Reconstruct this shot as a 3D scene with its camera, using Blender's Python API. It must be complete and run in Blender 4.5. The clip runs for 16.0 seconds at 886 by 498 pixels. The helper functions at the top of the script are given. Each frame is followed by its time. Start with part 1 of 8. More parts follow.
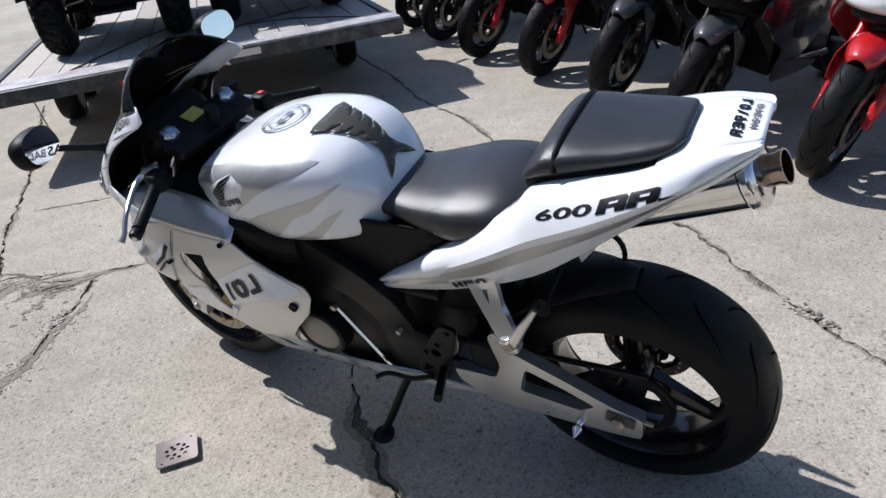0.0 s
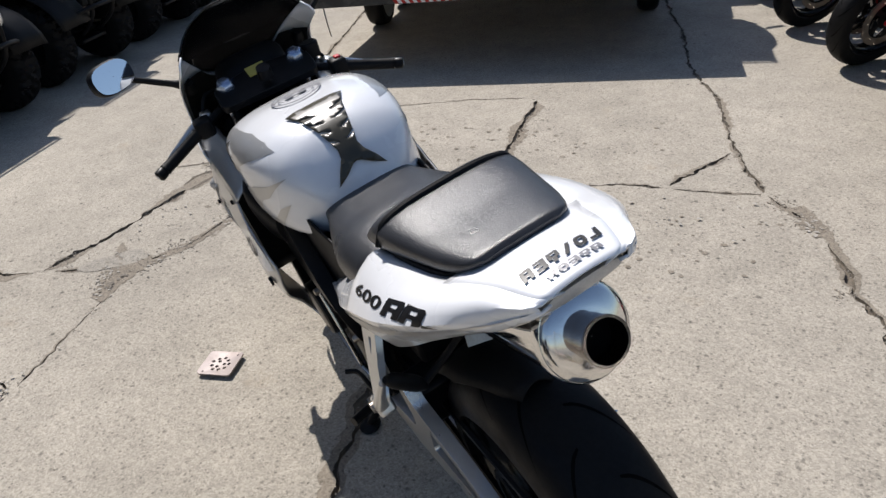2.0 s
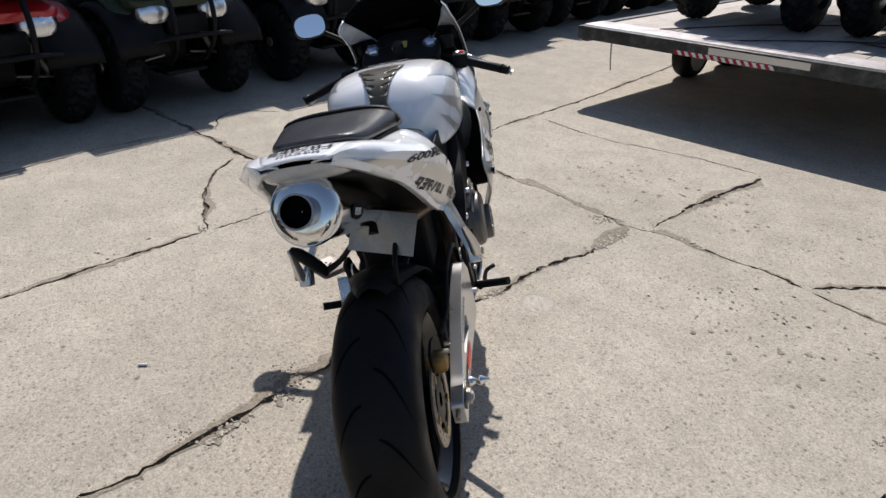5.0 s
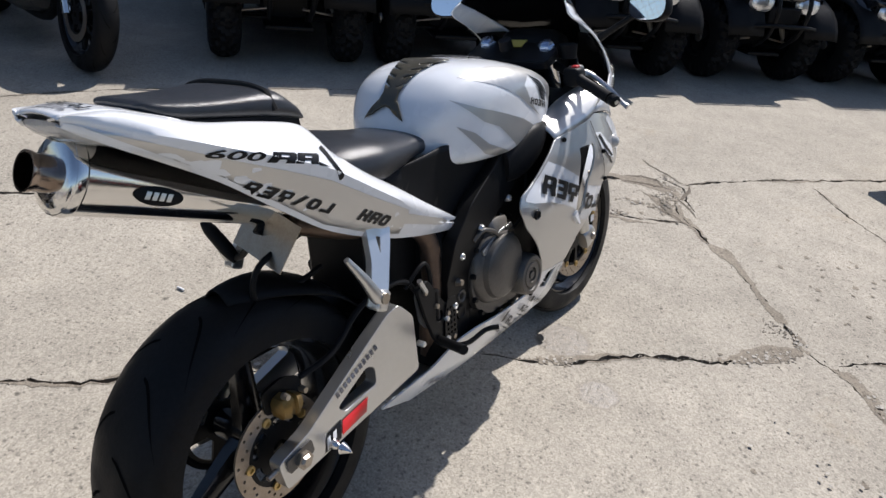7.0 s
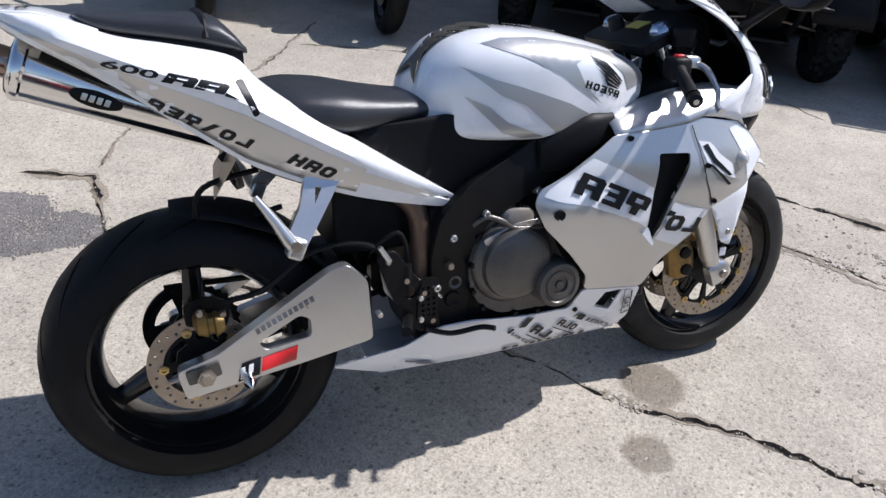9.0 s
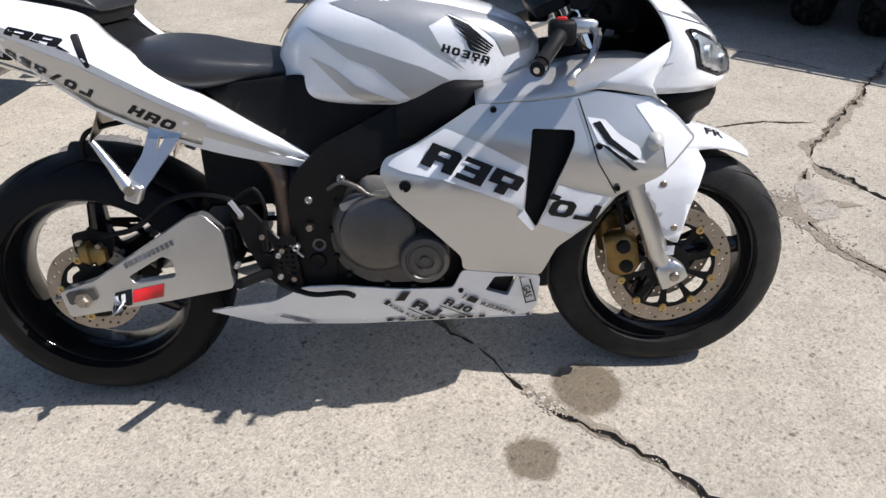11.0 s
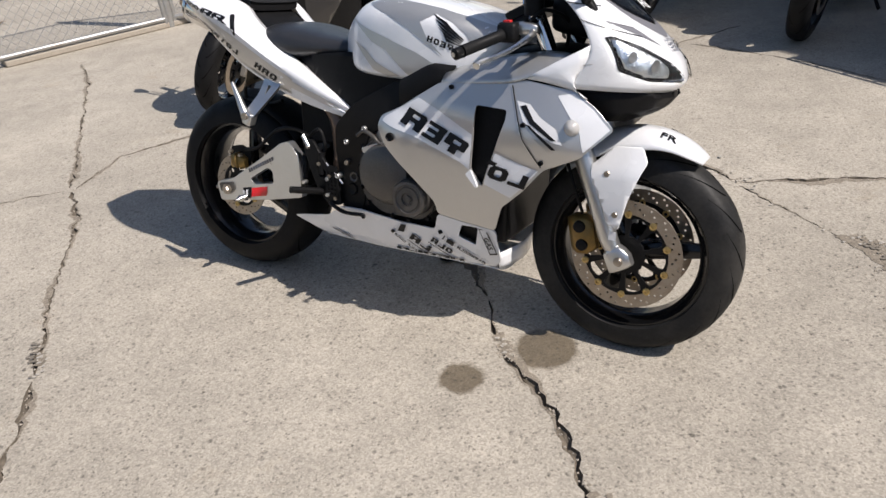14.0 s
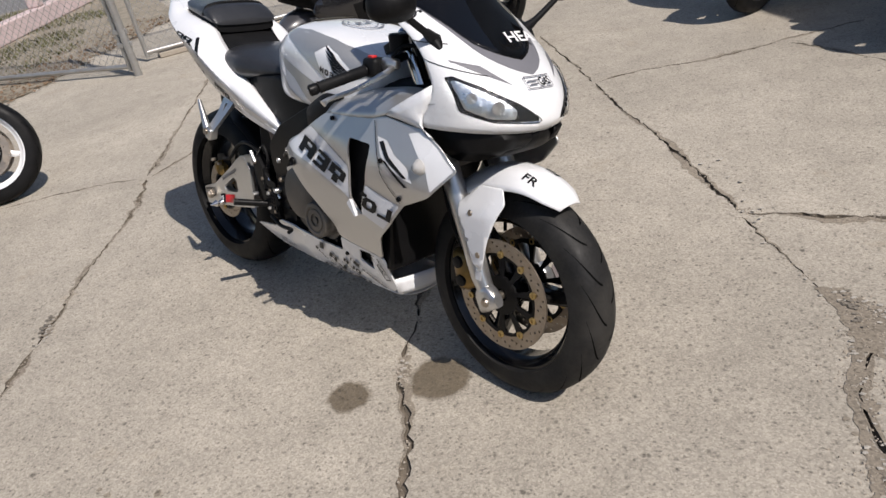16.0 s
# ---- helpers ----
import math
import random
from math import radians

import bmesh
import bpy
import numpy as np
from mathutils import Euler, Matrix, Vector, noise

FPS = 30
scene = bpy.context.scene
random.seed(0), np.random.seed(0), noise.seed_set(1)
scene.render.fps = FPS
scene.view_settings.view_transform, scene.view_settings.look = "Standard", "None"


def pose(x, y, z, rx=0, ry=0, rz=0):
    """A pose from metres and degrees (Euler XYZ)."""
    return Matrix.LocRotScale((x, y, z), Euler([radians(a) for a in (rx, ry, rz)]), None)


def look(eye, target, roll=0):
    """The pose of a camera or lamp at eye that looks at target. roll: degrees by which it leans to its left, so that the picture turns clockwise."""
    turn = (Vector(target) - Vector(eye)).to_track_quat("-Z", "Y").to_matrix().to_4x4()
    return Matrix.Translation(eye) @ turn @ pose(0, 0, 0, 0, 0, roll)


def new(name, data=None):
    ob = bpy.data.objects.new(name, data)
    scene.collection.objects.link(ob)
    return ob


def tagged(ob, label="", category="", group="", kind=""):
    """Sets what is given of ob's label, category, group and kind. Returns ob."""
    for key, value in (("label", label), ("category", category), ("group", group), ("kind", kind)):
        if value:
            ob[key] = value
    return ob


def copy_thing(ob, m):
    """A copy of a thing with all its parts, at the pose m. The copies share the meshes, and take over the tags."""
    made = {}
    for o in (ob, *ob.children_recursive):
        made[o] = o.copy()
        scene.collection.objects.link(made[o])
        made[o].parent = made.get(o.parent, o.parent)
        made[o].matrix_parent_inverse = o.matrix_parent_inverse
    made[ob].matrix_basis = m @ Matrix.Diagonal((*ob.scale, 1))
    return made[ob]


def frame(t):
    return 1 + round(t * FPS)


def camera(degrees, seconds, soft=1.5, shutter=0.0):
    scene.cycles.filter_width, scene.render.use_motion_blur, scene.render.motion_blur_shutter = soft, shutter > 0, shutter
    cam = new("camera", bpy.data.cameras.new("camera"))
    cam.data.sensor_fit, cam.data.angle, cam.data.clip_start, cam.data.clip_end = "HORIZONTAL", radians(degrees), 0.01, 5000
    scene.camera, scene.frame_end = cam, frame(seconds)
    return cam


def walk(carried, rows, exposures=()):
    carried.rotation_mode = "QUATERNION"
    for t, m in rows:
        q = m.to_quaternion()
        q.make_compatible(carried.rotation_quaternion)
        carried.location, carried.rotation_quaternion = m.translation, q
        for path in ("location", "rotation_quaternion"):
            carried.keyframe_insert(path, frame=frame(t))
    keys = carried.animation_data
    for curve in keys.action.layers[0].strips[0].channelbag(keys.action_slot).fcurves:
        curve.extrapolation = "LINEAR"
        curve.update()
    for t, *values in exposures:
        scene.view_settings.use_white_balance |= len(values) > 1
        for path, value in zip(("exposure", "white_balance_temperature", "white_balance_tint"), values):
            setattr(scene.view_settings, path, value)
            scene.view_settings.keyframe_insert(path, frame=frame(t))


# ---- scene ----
from mathutils.bvhtree import BVHTree

# camera and its walk
cam = camera(64.3, 16.0, soft=1.5)
METRES, EYE, TILT, LEAN, TURN = 6.765, 1.405, 0.0, 0.0, 0.0
ROWS = [
    (0.0, 0.0, 0.0, 0.0, -3.84, -28.49, 7.1),
    (0.5, 0.0295, 0.0129, 0.001, 4.24, -28.93, 8.94),
    (1.0, 0.067, 0.0233, 0.0008, 15.53, -29.08, 7.16),
    (1.5, 0.0837, 0.0461, -0.0007, 19.9, -30.87, 7.17),
    (2.0, 0.1096, 0.0623, 0.0025, 27.39, -30.96, 6.16),
    (2.5, 0.1373, 0.0718, 0.0006, 39.02, -30.23, 4.64),
    (3.0, 0.1658, 0.057, -0.0021, 43.99, -26.79, 3.79),
    (3.5, 0.1947, 0.0467, -0.0014, 45.47, -27.23, 1.66),
    (6.0, 0.2426, 0.1765, -0.0054, 76.03, -26.24, -2.45),
    (6.5, 0.2403, 0.2103, -0.0052, 84.31, -27.19, -4.1),
    (7.0, 0.2181, 0.2378, -0.0051, 92.19, -29.1, -6.92),
    (7.5, 0.204, 0.2648, -0.0062, 100.57, -29.96, -4.79),
    (8.0, 0.2018, 0.3016, -0.0046, 113.47, -28.78, -2.77),
    (8.5, 0.1915, 0.3265, -0.0066, 119.64, -29.43, -2.06),
    (9.0, 0.1718, 0.3455, -0.0068, 123.61, -32.65, -4.89),
    (11.5, 0.07, 0.4509, -0.0073, 150.86, -32.31, 1.7),
    (12.0, 0.0635, 0.4714, -0.0084, 156.95, -27.58, 0.96),
    (12.5, 0.059, 0.5125, -0.0064, 157.11, -28.3, -0.19),
    (13.0, 0.0337, 0.5406, -0.0065, 160.88, -27.49, 2.51),
    (13.5, -0.0016, 0.5562, -0.0064, 166.92, -26.97, 3.47),
    (14.0, -0.0231, 0.5516, -0.008, 174.89, -30.87, 5.51),
    (14.5, -0.0542, 0.5509, -0.0054, 177.78, -32.39, 8.0),
    (15.0, -0.092, 0.5605, -0.0041, 184.37, -30.31, 11.98),
    (15.5, -0.121, 0.5499, -0.0101, 186.04, -29.25, 12.31),
    (16.0, -0.1488, 0.5379, -0.0047, 190.36, -30.71, 9.7),
]
# seconds, stops, kelvin, tint of the film camera's own settings
LIGHT = [(0.0, 0.36, 5950, 13), (1.5, 0.30, 6250, 13), (2.5, 0.25, 6450, 12), (3.5, 0.24, 6550, 13), (6.0, 0.32, 6350, 13), (7.0, 0.36, 6250, 13), (8.0, 0.45, 5950, 14), (9.0, 0.56, 6000, 15), (11.5, 0.58, 6350, 13), (12.5, 0.52, 6450, 14), (13.5, 0.34, 6550, 14), (14.5, 0.28, 6600, 14), (15.0, 0.18, 6600, 14), (16.0, 0.09, 6600, 14)]
walk(cam, [(t, pose(0, 0, EYE, TILT, LEAN, TURN) @ pose(METRES * x, METRES * y, METRES * z, 90 + pitch, roll, yaw)) for t, x, y, z, yaw, pitch, roll in ROWS], LIGHT)

# daylight: high sun ahead of the motorcycle, clear sky
SUN_EL, SUN_AZ = 50.0, 147.0
world = bpy.data.worlds.new("sky")
scene.world = world
world.use_nodes = True
wn = world.node_tree.nodes
sky = wn.new("ShaderNodeTexSky")
sky.sky_type = "NISHITA"
sky.sun_disc = False
sky.sun_elevation = radians(SUN_EL)
sky.sun_rotation = radians(90 - SUN_AZ)
sky.air_density, sky.dust_density, sky.ozone_density = 1.0, 0.8, 1.0
wn["Background"].inputs["Strength"].default_value = 0.09
world.node_tree.links.new(sky.outputs[0], wn["Background"].inputs["Color"])
sun = new("sun", bpy.data.lights.new("sun", "SUN"))
sun.data.energy, sun.data.angle, sun.data.color = 4.4, radians(0.55), (1.0, 0.955, 0.89)
ca, sa, ce, se = math.cos(radians(SUN_AZ)), math.sin(radians(SUN_AZ)), math.cos(radians(SUN_EL)), math.sin(radians(SUN_EL))
sun.matrix_world = look((8 * ca * ce, 8 * sa * ce, 8 * se), (0, 0, 0))

# ---- materials ----
def material(name, color, rough=0.5, metal=0.0, var=0.1, scale=8.0, bump=0.0, bump_scale=60.0, coat=0.0, spec=0.5, dirt=None, dirt_amount=0.0, dirt_scale=6.0, rough_var=0.1, random_tint=0.0, aniso=0.0):
    """A principled surface with large and fine colour variation, fine relief and patches of dirt."""
    m = bpy.data.materials.new(name)
    m.use_nodes = True
    n, l = m.node_tree.nodes, m.node_tree.links
    b = n["Principled BSDF"]
    tc = n.new("ShaderNodeTexCoord")
    big, fine = n.new("ShaderNodeTexNoise"), n.new("ShaderNodeTexNoise")
    big.inputs["Scale"].default_value, fine.inputs["Scale"].default_value = scale, scale * 9
    big.inputs["Detail"].default_value, fine.inputs["Detail"].default_value = 4, 3
    l.new(tc.outputs["Object"], big.inputs["Vector"])
    l.new(tc.outputs["Object"], fine.inputs["Vector"])
    add = n.new("ShaderNodeMath")
    add.operation = "ADD"
    l.new(big.outputs["Fac"], add.inputs[0])
    l.new(fine.outputs["Fac"], add.inputs[1])
    mr = n.new("ShaderNodeMapRange")
    mr.inputs["From Min"].default_value, mr.inputs["From Max"].default_value = 0.6, 1.4
    mr.inputs["To Min"].default_value, mr.inputs["To Max"].default_value = 1 - var, 1 + var
    l.new(add.outputs[0], mr.inputs["Value"])
    hsv = n.new("ShaderNodeHueSaturation")
    hsv.inputs["Color"].default_value = (*color, 1)
    l.new(mr.outputs[0], hsv.inputs["Value"])
    out = hsv.outputs["Color"]
    if random_tint:
        oi, rm, mul = n.new("ShaderNodeObjectInfo"), n.new("ShaderNodeMapRange"), n.new("ShaderNodeMath")
        rm.inputs["To Min"].default_value, rm.inputs["To Max"].default_value = 1 - random_tint, 1 + random_tint
        mul.operation = "MULTIPLY"
        l.new(oi.outputs["Random"], rm.inputs["Value"])
        l.new(rm.outputs[0], mul.inputs[0])
        l.new(mr.outputs[0], mul.inputs[1])
        l.new(mul.outputs[0], hsv.inputs["Value"])
    if dirt:
        dn, dr, mx = n.new("ShaderNodeTexNoise"), n.new("ShaderNodeMapRange"), n.new("ShaderNodeMix")
        dn.inputs["Scale"].default_value, dn.inputs["Detail"].default_value, dn.inputs["Roughness"].default_value = dirt_scale, 8, 0.7
        dr.inputs["From Min"].default_value, dr.inputs["From Max"].default_value = 0.45, 0.75
        dr.inputs["To Max"].default_value = dirt_amount
        mx.data_type = "RGBA"
        l.new(tc.outputs["Object"], dn.inputs["Vector"])
        l.new(dn.outputs["Fac"], dr.inputs["Value"])
        l.new(dr.outputs[0], mx.inputs["Factor"])
        l.new(out, mx.inputs["A"])
        mx.inputs["B"].default_value = (*dirt, 1)
        out = mx.outputs["Result"]
    l.new(out, b.inputs["Base Color"])
    rr = n.new("ShaderNodeMapRange")
    rr.inputs["From Min"].default_value, rr.inputs["From Max"].default_value = 0.3, 0.7
    rr.inputs["To Min"].default_value, rr.inputs["To Max"].default_value = max(0.0, rough * (1 - rough_var)), min(1.0, rough * (1 + rough_var))
    l.new(big.outputs["Fac"], rr.inputs["Value"])
    l.new(rr.outputs[0], b.inputs["Roughness"])
    b.inputs["Metallic"].default_value = metal
    b.inputs["Specular IOR Level"].default_value = spec
    b.inputs["Coat Weight"].default_value = coat
    b.inputs["Coat Roughness"].default_value = 0.06
    if bump:
        bn, bp = n.new("ShaderNodeTexNoise"), n.new("ShaderNodeBump")
        bn.inputs["Scale"].default_value, bn.inputs["Detail"].default_value = bump_scale, 4
        bp.inputs["Strength"].default_value, bp.inputs["Distance"].default_value = bump, 0.002
        l.new(tc.outputs["Object"], bn.inputs["Vector"])
        l.new(bn.outputs["Fac"], bp.inputs["Height"])
        l.new(bp.outputs[0], b.inputs["Normal"])
    return m


def glass_material(name, color, rough=0.02, trans=1.0, alpha=1.0):
    m = material(name, color, rough, var=0.02)
    b = m.node_tree.nodes["Principled BSDF"]
    b.inputs["Transmission Weight"].default_value = trans
    b.inputs["IOR"].default_value = 1.45
    b.inputs["Alpha"].default_value = alpha
    return m


WHITE = material("white_paint", (0.80, 0.81, 0.82), 0.28, var=0.02, scale=5, coat=0.8, rough_var=0.25, dirt=(0.55, 0.53, 0.5), dirt_amount=0.10)
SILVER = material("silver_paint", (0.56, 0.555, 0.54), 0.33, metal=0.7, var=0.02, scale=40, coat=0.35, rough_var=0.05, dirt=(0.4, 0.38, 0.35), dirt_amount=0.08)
SILVER_PALE = material("pale_silver_paint", (0.47, 0.47, 0.46), 0.36, metal=0.6, var=0.02, scale=40, coat=0.4, rough_var=0.05, dirt=(0.4, 0.38, 0.35), dirt_amount=0.08)
BLACK_GLOSS = material("black_decal", (0.008, 0.008, 0.009), 0.42, var=0.1, spec=0.25)
PAD = material("tank_pad_vinyl", (0.05, 0.043, 0.026), 0.34, var=0.1, scale=20, coat=0.15)
BLACK_PLASTIC = material("black_plastic", (0.0075, 0.0075, 0.008), 0.5, var=0.25, scale=12, bump=0.15, bump_scale=400, spec=0.14, dirt=(0.03, 0.028, 0.026), dirt_amount=0.10)
BLACK_METAL = material("black_painted_metal", (0.0065, 0.0065, 0.007), 0.4, var=0.25, scale=10, bump=0.1, bump_scale=200, spec=0.16, dirt=(0.028, 0.026, 0.023), dirt_amount=0.15)
RIM_BLACK = material("gloss_black_rim", (0.006, 0.006, 0.0065), 0.2, var=0.2, scale=10, coat=0.25, spec=0.35, dirt=(0.035, 0.03, 0.027), dirt_amount=0.2)
RUBBER = material("tyre_rubber", (0.0075, 0.0075, 0.008), 0.54, var=0.3, scale=14, bump=0.22, bump_scale=150, spec=0.15, rough_var=0.3, dirt=(0.026, 0.0245, 0.022), dirt_amount=0.20, dirt_scale=7)
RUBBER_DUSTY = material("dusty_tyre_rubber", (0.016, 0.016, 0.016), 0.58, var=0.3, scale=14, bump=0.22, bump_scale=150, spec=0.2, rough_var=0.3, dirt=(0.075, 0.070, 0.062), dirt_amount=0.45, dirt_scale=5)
GROOVE = material("tread_groove", (0.004, 0.004, 0.004), 0.95, var=0.2, spec=0.05)
VINYL = material("seat_vinyl", (0.022, 0.023, 0.026), 0.30, var=0.12, scale=9, bump=0.35, bump_scale=500, dirt=(0.10, 0.10, 0.10), dirt_amount=0.15)
ALLOY = material("brushed_alloy", (0.62, 0.62, 0.61), 0.30, metal=0.9, var=0.03, scale=9, rough_var=0.1, dirt=(0.42, 0.39, 0.35), dirt_amount=0.15, dirt_scale=5)
CHROME = material("polished_steel", (0.72, 0.71, 0.69), 0.09, metal=1.0, var=0.04, scale=7, rough_var=0.5)
STEEL = material("worn_steel", (0.40, 0.355, 0.30), 0.36, metal=0.9, var=0.12, scale=30, dirt=(0.22, 0.15, 0.09), dirt_amount=0.4, dirt_scale=25)
DISC_STEEL = material("used_brake_disc", (0.38, 0.325, 0.265), 0.40, metal=0.85, var=0.12, scale=30, rough_var=0.3, dirt=(0.16, 0.11, 0.07), dirt_amount=0.4, dirt_scale=25)
BRASS = material("bronze_button", (0.55, 0.40, 0.17), 0.35, metal=0.9, var=0.1, scale=30)
BROWN_PIPE = material("heat_stained_pipe", (0.17, 0.12, 0.09), 0.42, metal=0.7, var=0.2, scale=12, dirt=(0.08, 0.05, 0.035), dirt_amount=0.5)
TIP = material("heat_tinted_tip", (0.33, 0.27, 0.23), 0.16, metal=1.0, var=0.2, scale=9, dirt=(0.16, 0.09, 0.05), dirt_amount=0.6, dirt_scale=12)
GOLD = material("gold_caliper", (0.27, 0.17, 0.05), 0.38, metal=0.6, var=0.15, scale=20, dirt=(0.06, 0.05, 0.04), dirt_amount=0.5, dirt_scale=18)
ENGINE = material("engine_grey", (0.115, 0.107, 0.097), 0.38, metal=0.5, var=0.15, scale=15, bump=0.3, bump_scale=220, dirt=(0.04, 0.035, 0.03), dirt_amount=0.5)
ENGINE_LIGHT = material("engine_cover_light", (0.27, 0.25, 0.22), 0.5, metal=0.4, var=0.12, scale=15, dirt=(0.1, 0.085, 0.07), dirt_amount=0.5)
RED = material("red_decal", (0.55, 0.02, 0.02), 0.35, var=0.08)
RED_PAINT = material("red_paint", (0.45, 0.012, 0.016), 0.3, var=0.06, coat=0.6)
WHITE_DECAL = material("white_decal", (0.78, 0.78, 0.78), 0.4, var=0.03)
GREY_DECAL = material("grey_decal", (0.16, 0.16, 0.175), 0.4, var=0.05)
YELLOW = material("yellow_label", (0.55, 0.45, 0.10), 0.5, var=0.1)
AMBER = material("amber_lens", (0.75, 0.22, 0.02), 0.2, var=0.1, coat=0.5)
BLUE_ANOD = material("blue_anodised", (0.35, 0.42, 0.55), 0.25, metal=0.9, var=0.1)
MIRROR = material("mirror_glass", (0.85, 0.87, 0.9), 0.02, metal=1.0, var=0.01)
SCREEN = glass_material("smoked_screen", (0.012, 0.012, 0.013), 0.04, 0.72)
LENS = glass_material("clear_lens", (0.92, 0.94, 0.95), 0.03)
REFLECTOR = material("lamp_reflector", (0.80, 0.82, 0.85), 0.30, metal=1.0, var=0.2, scale=40, bump=1.0, bump_scale=70)
TAIL_LENS = material("clear_lamp_plastic", (0.46, 0.45, 0.43), 0.12, var=0.12, scale=60, coat=0.6, bump=0.4, bump_scale=180)
GALV = material("galvanised_steel", (0.42, 0.42, 0.41), 0.45, metal=0.7, var=0.12, scale=10, dirt=(0.3, 0.2, 0.12), dirt_amount=0.4)

# ---- mesh helpers ----
def part(name, bm, mat, parent=None, label="", smooth=38, basis=None, solid=0.0, bevel=0.0):
    """Links a bmesh as one mesh object under a thing or a part."""
    bmesh.ops.remove_doubles(bm, verts=bm.verts, dist=1e-5)
    lie = bm.verts.layers.float_vector.get("lie")
    if lie:
        bm.normal_update()
        bmesh.ops.reverse_faces(bm, faces=[f for f in bm.faces if f.normal.dot(f.verts[0][lie]) < 0])
        normals = [v[lie].copy() for v in bm.verts]
    else:
        bmesh.ops.recalc_face_normals(bm, faces=bm.faces)
    me = bpy.data.meshes.new(name)
    bm.to_mesh(me)
    bm.free()
    if lie and not solid:
        me.shade_smooth()
        me.normals_split_custom_set_from_vertices(normals)
        smooth = 0
    for m in (mat if isinstance(mat, (list, tuple)) else (mat,)):
        me.materials.append(m)
    if smooth:
        me.shade_smooth()
        me.set_sharp_from_angle(angle=radians(smooth))
    ob = new(name, me)
    if parent:
        ob.parent = parent
    if basis:
        ob.matrix_basis = basis
    if bevel:
        b = ob.modifiers.new("edge", "BEVEL")
        b.width, b.segments, b.limit_method, b.angle_limit = bevel, 2, "ANGLE", radians(35)
    if solid:
        s = ob.modifiers.new("thickness", "SOLIDIFY")
        s.thickness, s.offset = solid, 0
    if label:
        tagged(ob, label)
    return ob


def thing(name, m, label, category, group="", kind=""):
    e = new(name)
    e.empty_display_size = 0.2
    e.matrix_basis = m
    return tagged(e, label, category, group, kind)


def spl(xs, ys, x):
    """A smooth curve through the points (xs, ys), at x."""
    xs, ys, x = np.asarray(xs, float), np.asarray(ys, float), np.clip(np.asarray(x, float), xs[0], xs[-1])
    d = np.diff(ys) / np.diff(xs)
    t = np.empty_like(ys)
    t[0], t[-1] = d[0], d[-1]
    for i in range(1, len(xs) - 1):
        t[i] = 0 if d[i - 1] * d[i] <= 0 else 2 * d[i - 1] * d[i] / (d[i - 1] + d[i])
    i = np.clip(np.searchsorted(xs, x) - 1, 0, len(xs) - 2)
    h = xs[i + 1] - xs[i]
    s = (x - xs[i]) / h
    return (2 * s**3 - 3 * s**2 + 1) * ys[i] + (s**3 - 2 * s**2 + s) * h * t[i] + (3 * s**2 - 2 * s**3) * ys[i + 1] + (s**3 - s**2) * h * t[i + 1]


def skin(bm, rings, closed=True, caps=True):
    """Faces between successive rings of points."""
    vs = [[bm.verts.new(p) for p in r] for r in rings]
    n = len(rings[0])
    for a, b in zip(vs, vs[1:]):
        for i in range(n if closed else n - 1):
            j = (i + 1) % n
            bm.faces.new((a[i], a[j], b[j], b[i]))
    if closed and caps:
        bm.faces.new(vs[0][::-1])
        bm.faces.new(vs[-1])
    return bm


def hull(stations, n=28, steps=5):
    """A closed body along x. Stations: x, half width, z of the top, z of the bottom, z of the greatest width, exponents above and below."""
    s = np.array(stations, float)
    k = np.linspace(0, len(s) - 1, (len(s) - 1) * steps + 1)
    cols = [spl(range(len(s)), s[:, c], k) for c in range(7)]
    rings = []
    for x, w, zt, zb, zm, et, eb in zip(*cols):
        ring = []
        for i in range(n):
            a = 2 * math.pi * i / n
            c, q = math.cos(a), math.sin(a)
            e = et if q >= 0 else eb
            y = w * math.copysign(abs(c) ** (2 / e), c)
            z = zm + (zt - zm if q >= 0 else zm - zb) * math.copysign(abs(q) ** (2 / e), q)
            ring.append((x, y, z))
        rings.append(ring)
    return skin(bmesh.new(), rings)


def frames_along(pts):
    """Tangent, side and up along a line of points."""
    pts = [Vector(p) for p in pts]
    side, out = None, []
    for i, p in enumerate(pts):
        t = (pts[min(i + 1, len(pts) - 1)] - pts[max(i - 1, 0)]).normalized()
        if side is None:
            side = t.orthogonal().normalized()
        side = (side - t * side.dot(t)).normalized()
        out.append((p, side, t.cross(side)))
    return out


def curve_points(pts, steps=6):
    a = np.array(pts, float)
    k = np.linspace(0, len(a) - 1, (len(a) - 1) * steps + 1)
    out = []
    for u in k:
        i = min(int(u), len(a) - 2)
        s = u - i
        p0, p1, p2, p3 = a[max(i - 1, 0)], a[i], a[i + 1], a[min(i + 2, len(a) - 1)]
        out.append(0.5 * (2 * p1 + (p2 - p0) * s + (2 * p0 - 5 * p1 + 4 * p2 - p3) * s * s + (3 * p1 - p0 - 3 * p2 + p3) * s**3))
    return out


def tube(pts, r, n=10, steps=6, bm=None):
    """A pipe along points; r is one radius or one for each point."""
    bm = bm or bmesh.new()
    line = curve_points(pts, steps) if steps else pts
    rs = [r] * len(line) if np.isscalar(r) else np.interp(np.linspace(0, 1, len(line)), np.linspace(0, 1, len(r)), r)
    rings = [[p + (s * math.cos(2 * math.pi * i / n) + u * math.sin(2 * math.pi * i / n)) * q for i in range(n)] for (p, s, u), q in zip(frames_along(line), rs)]
    return skin(bm, rings)


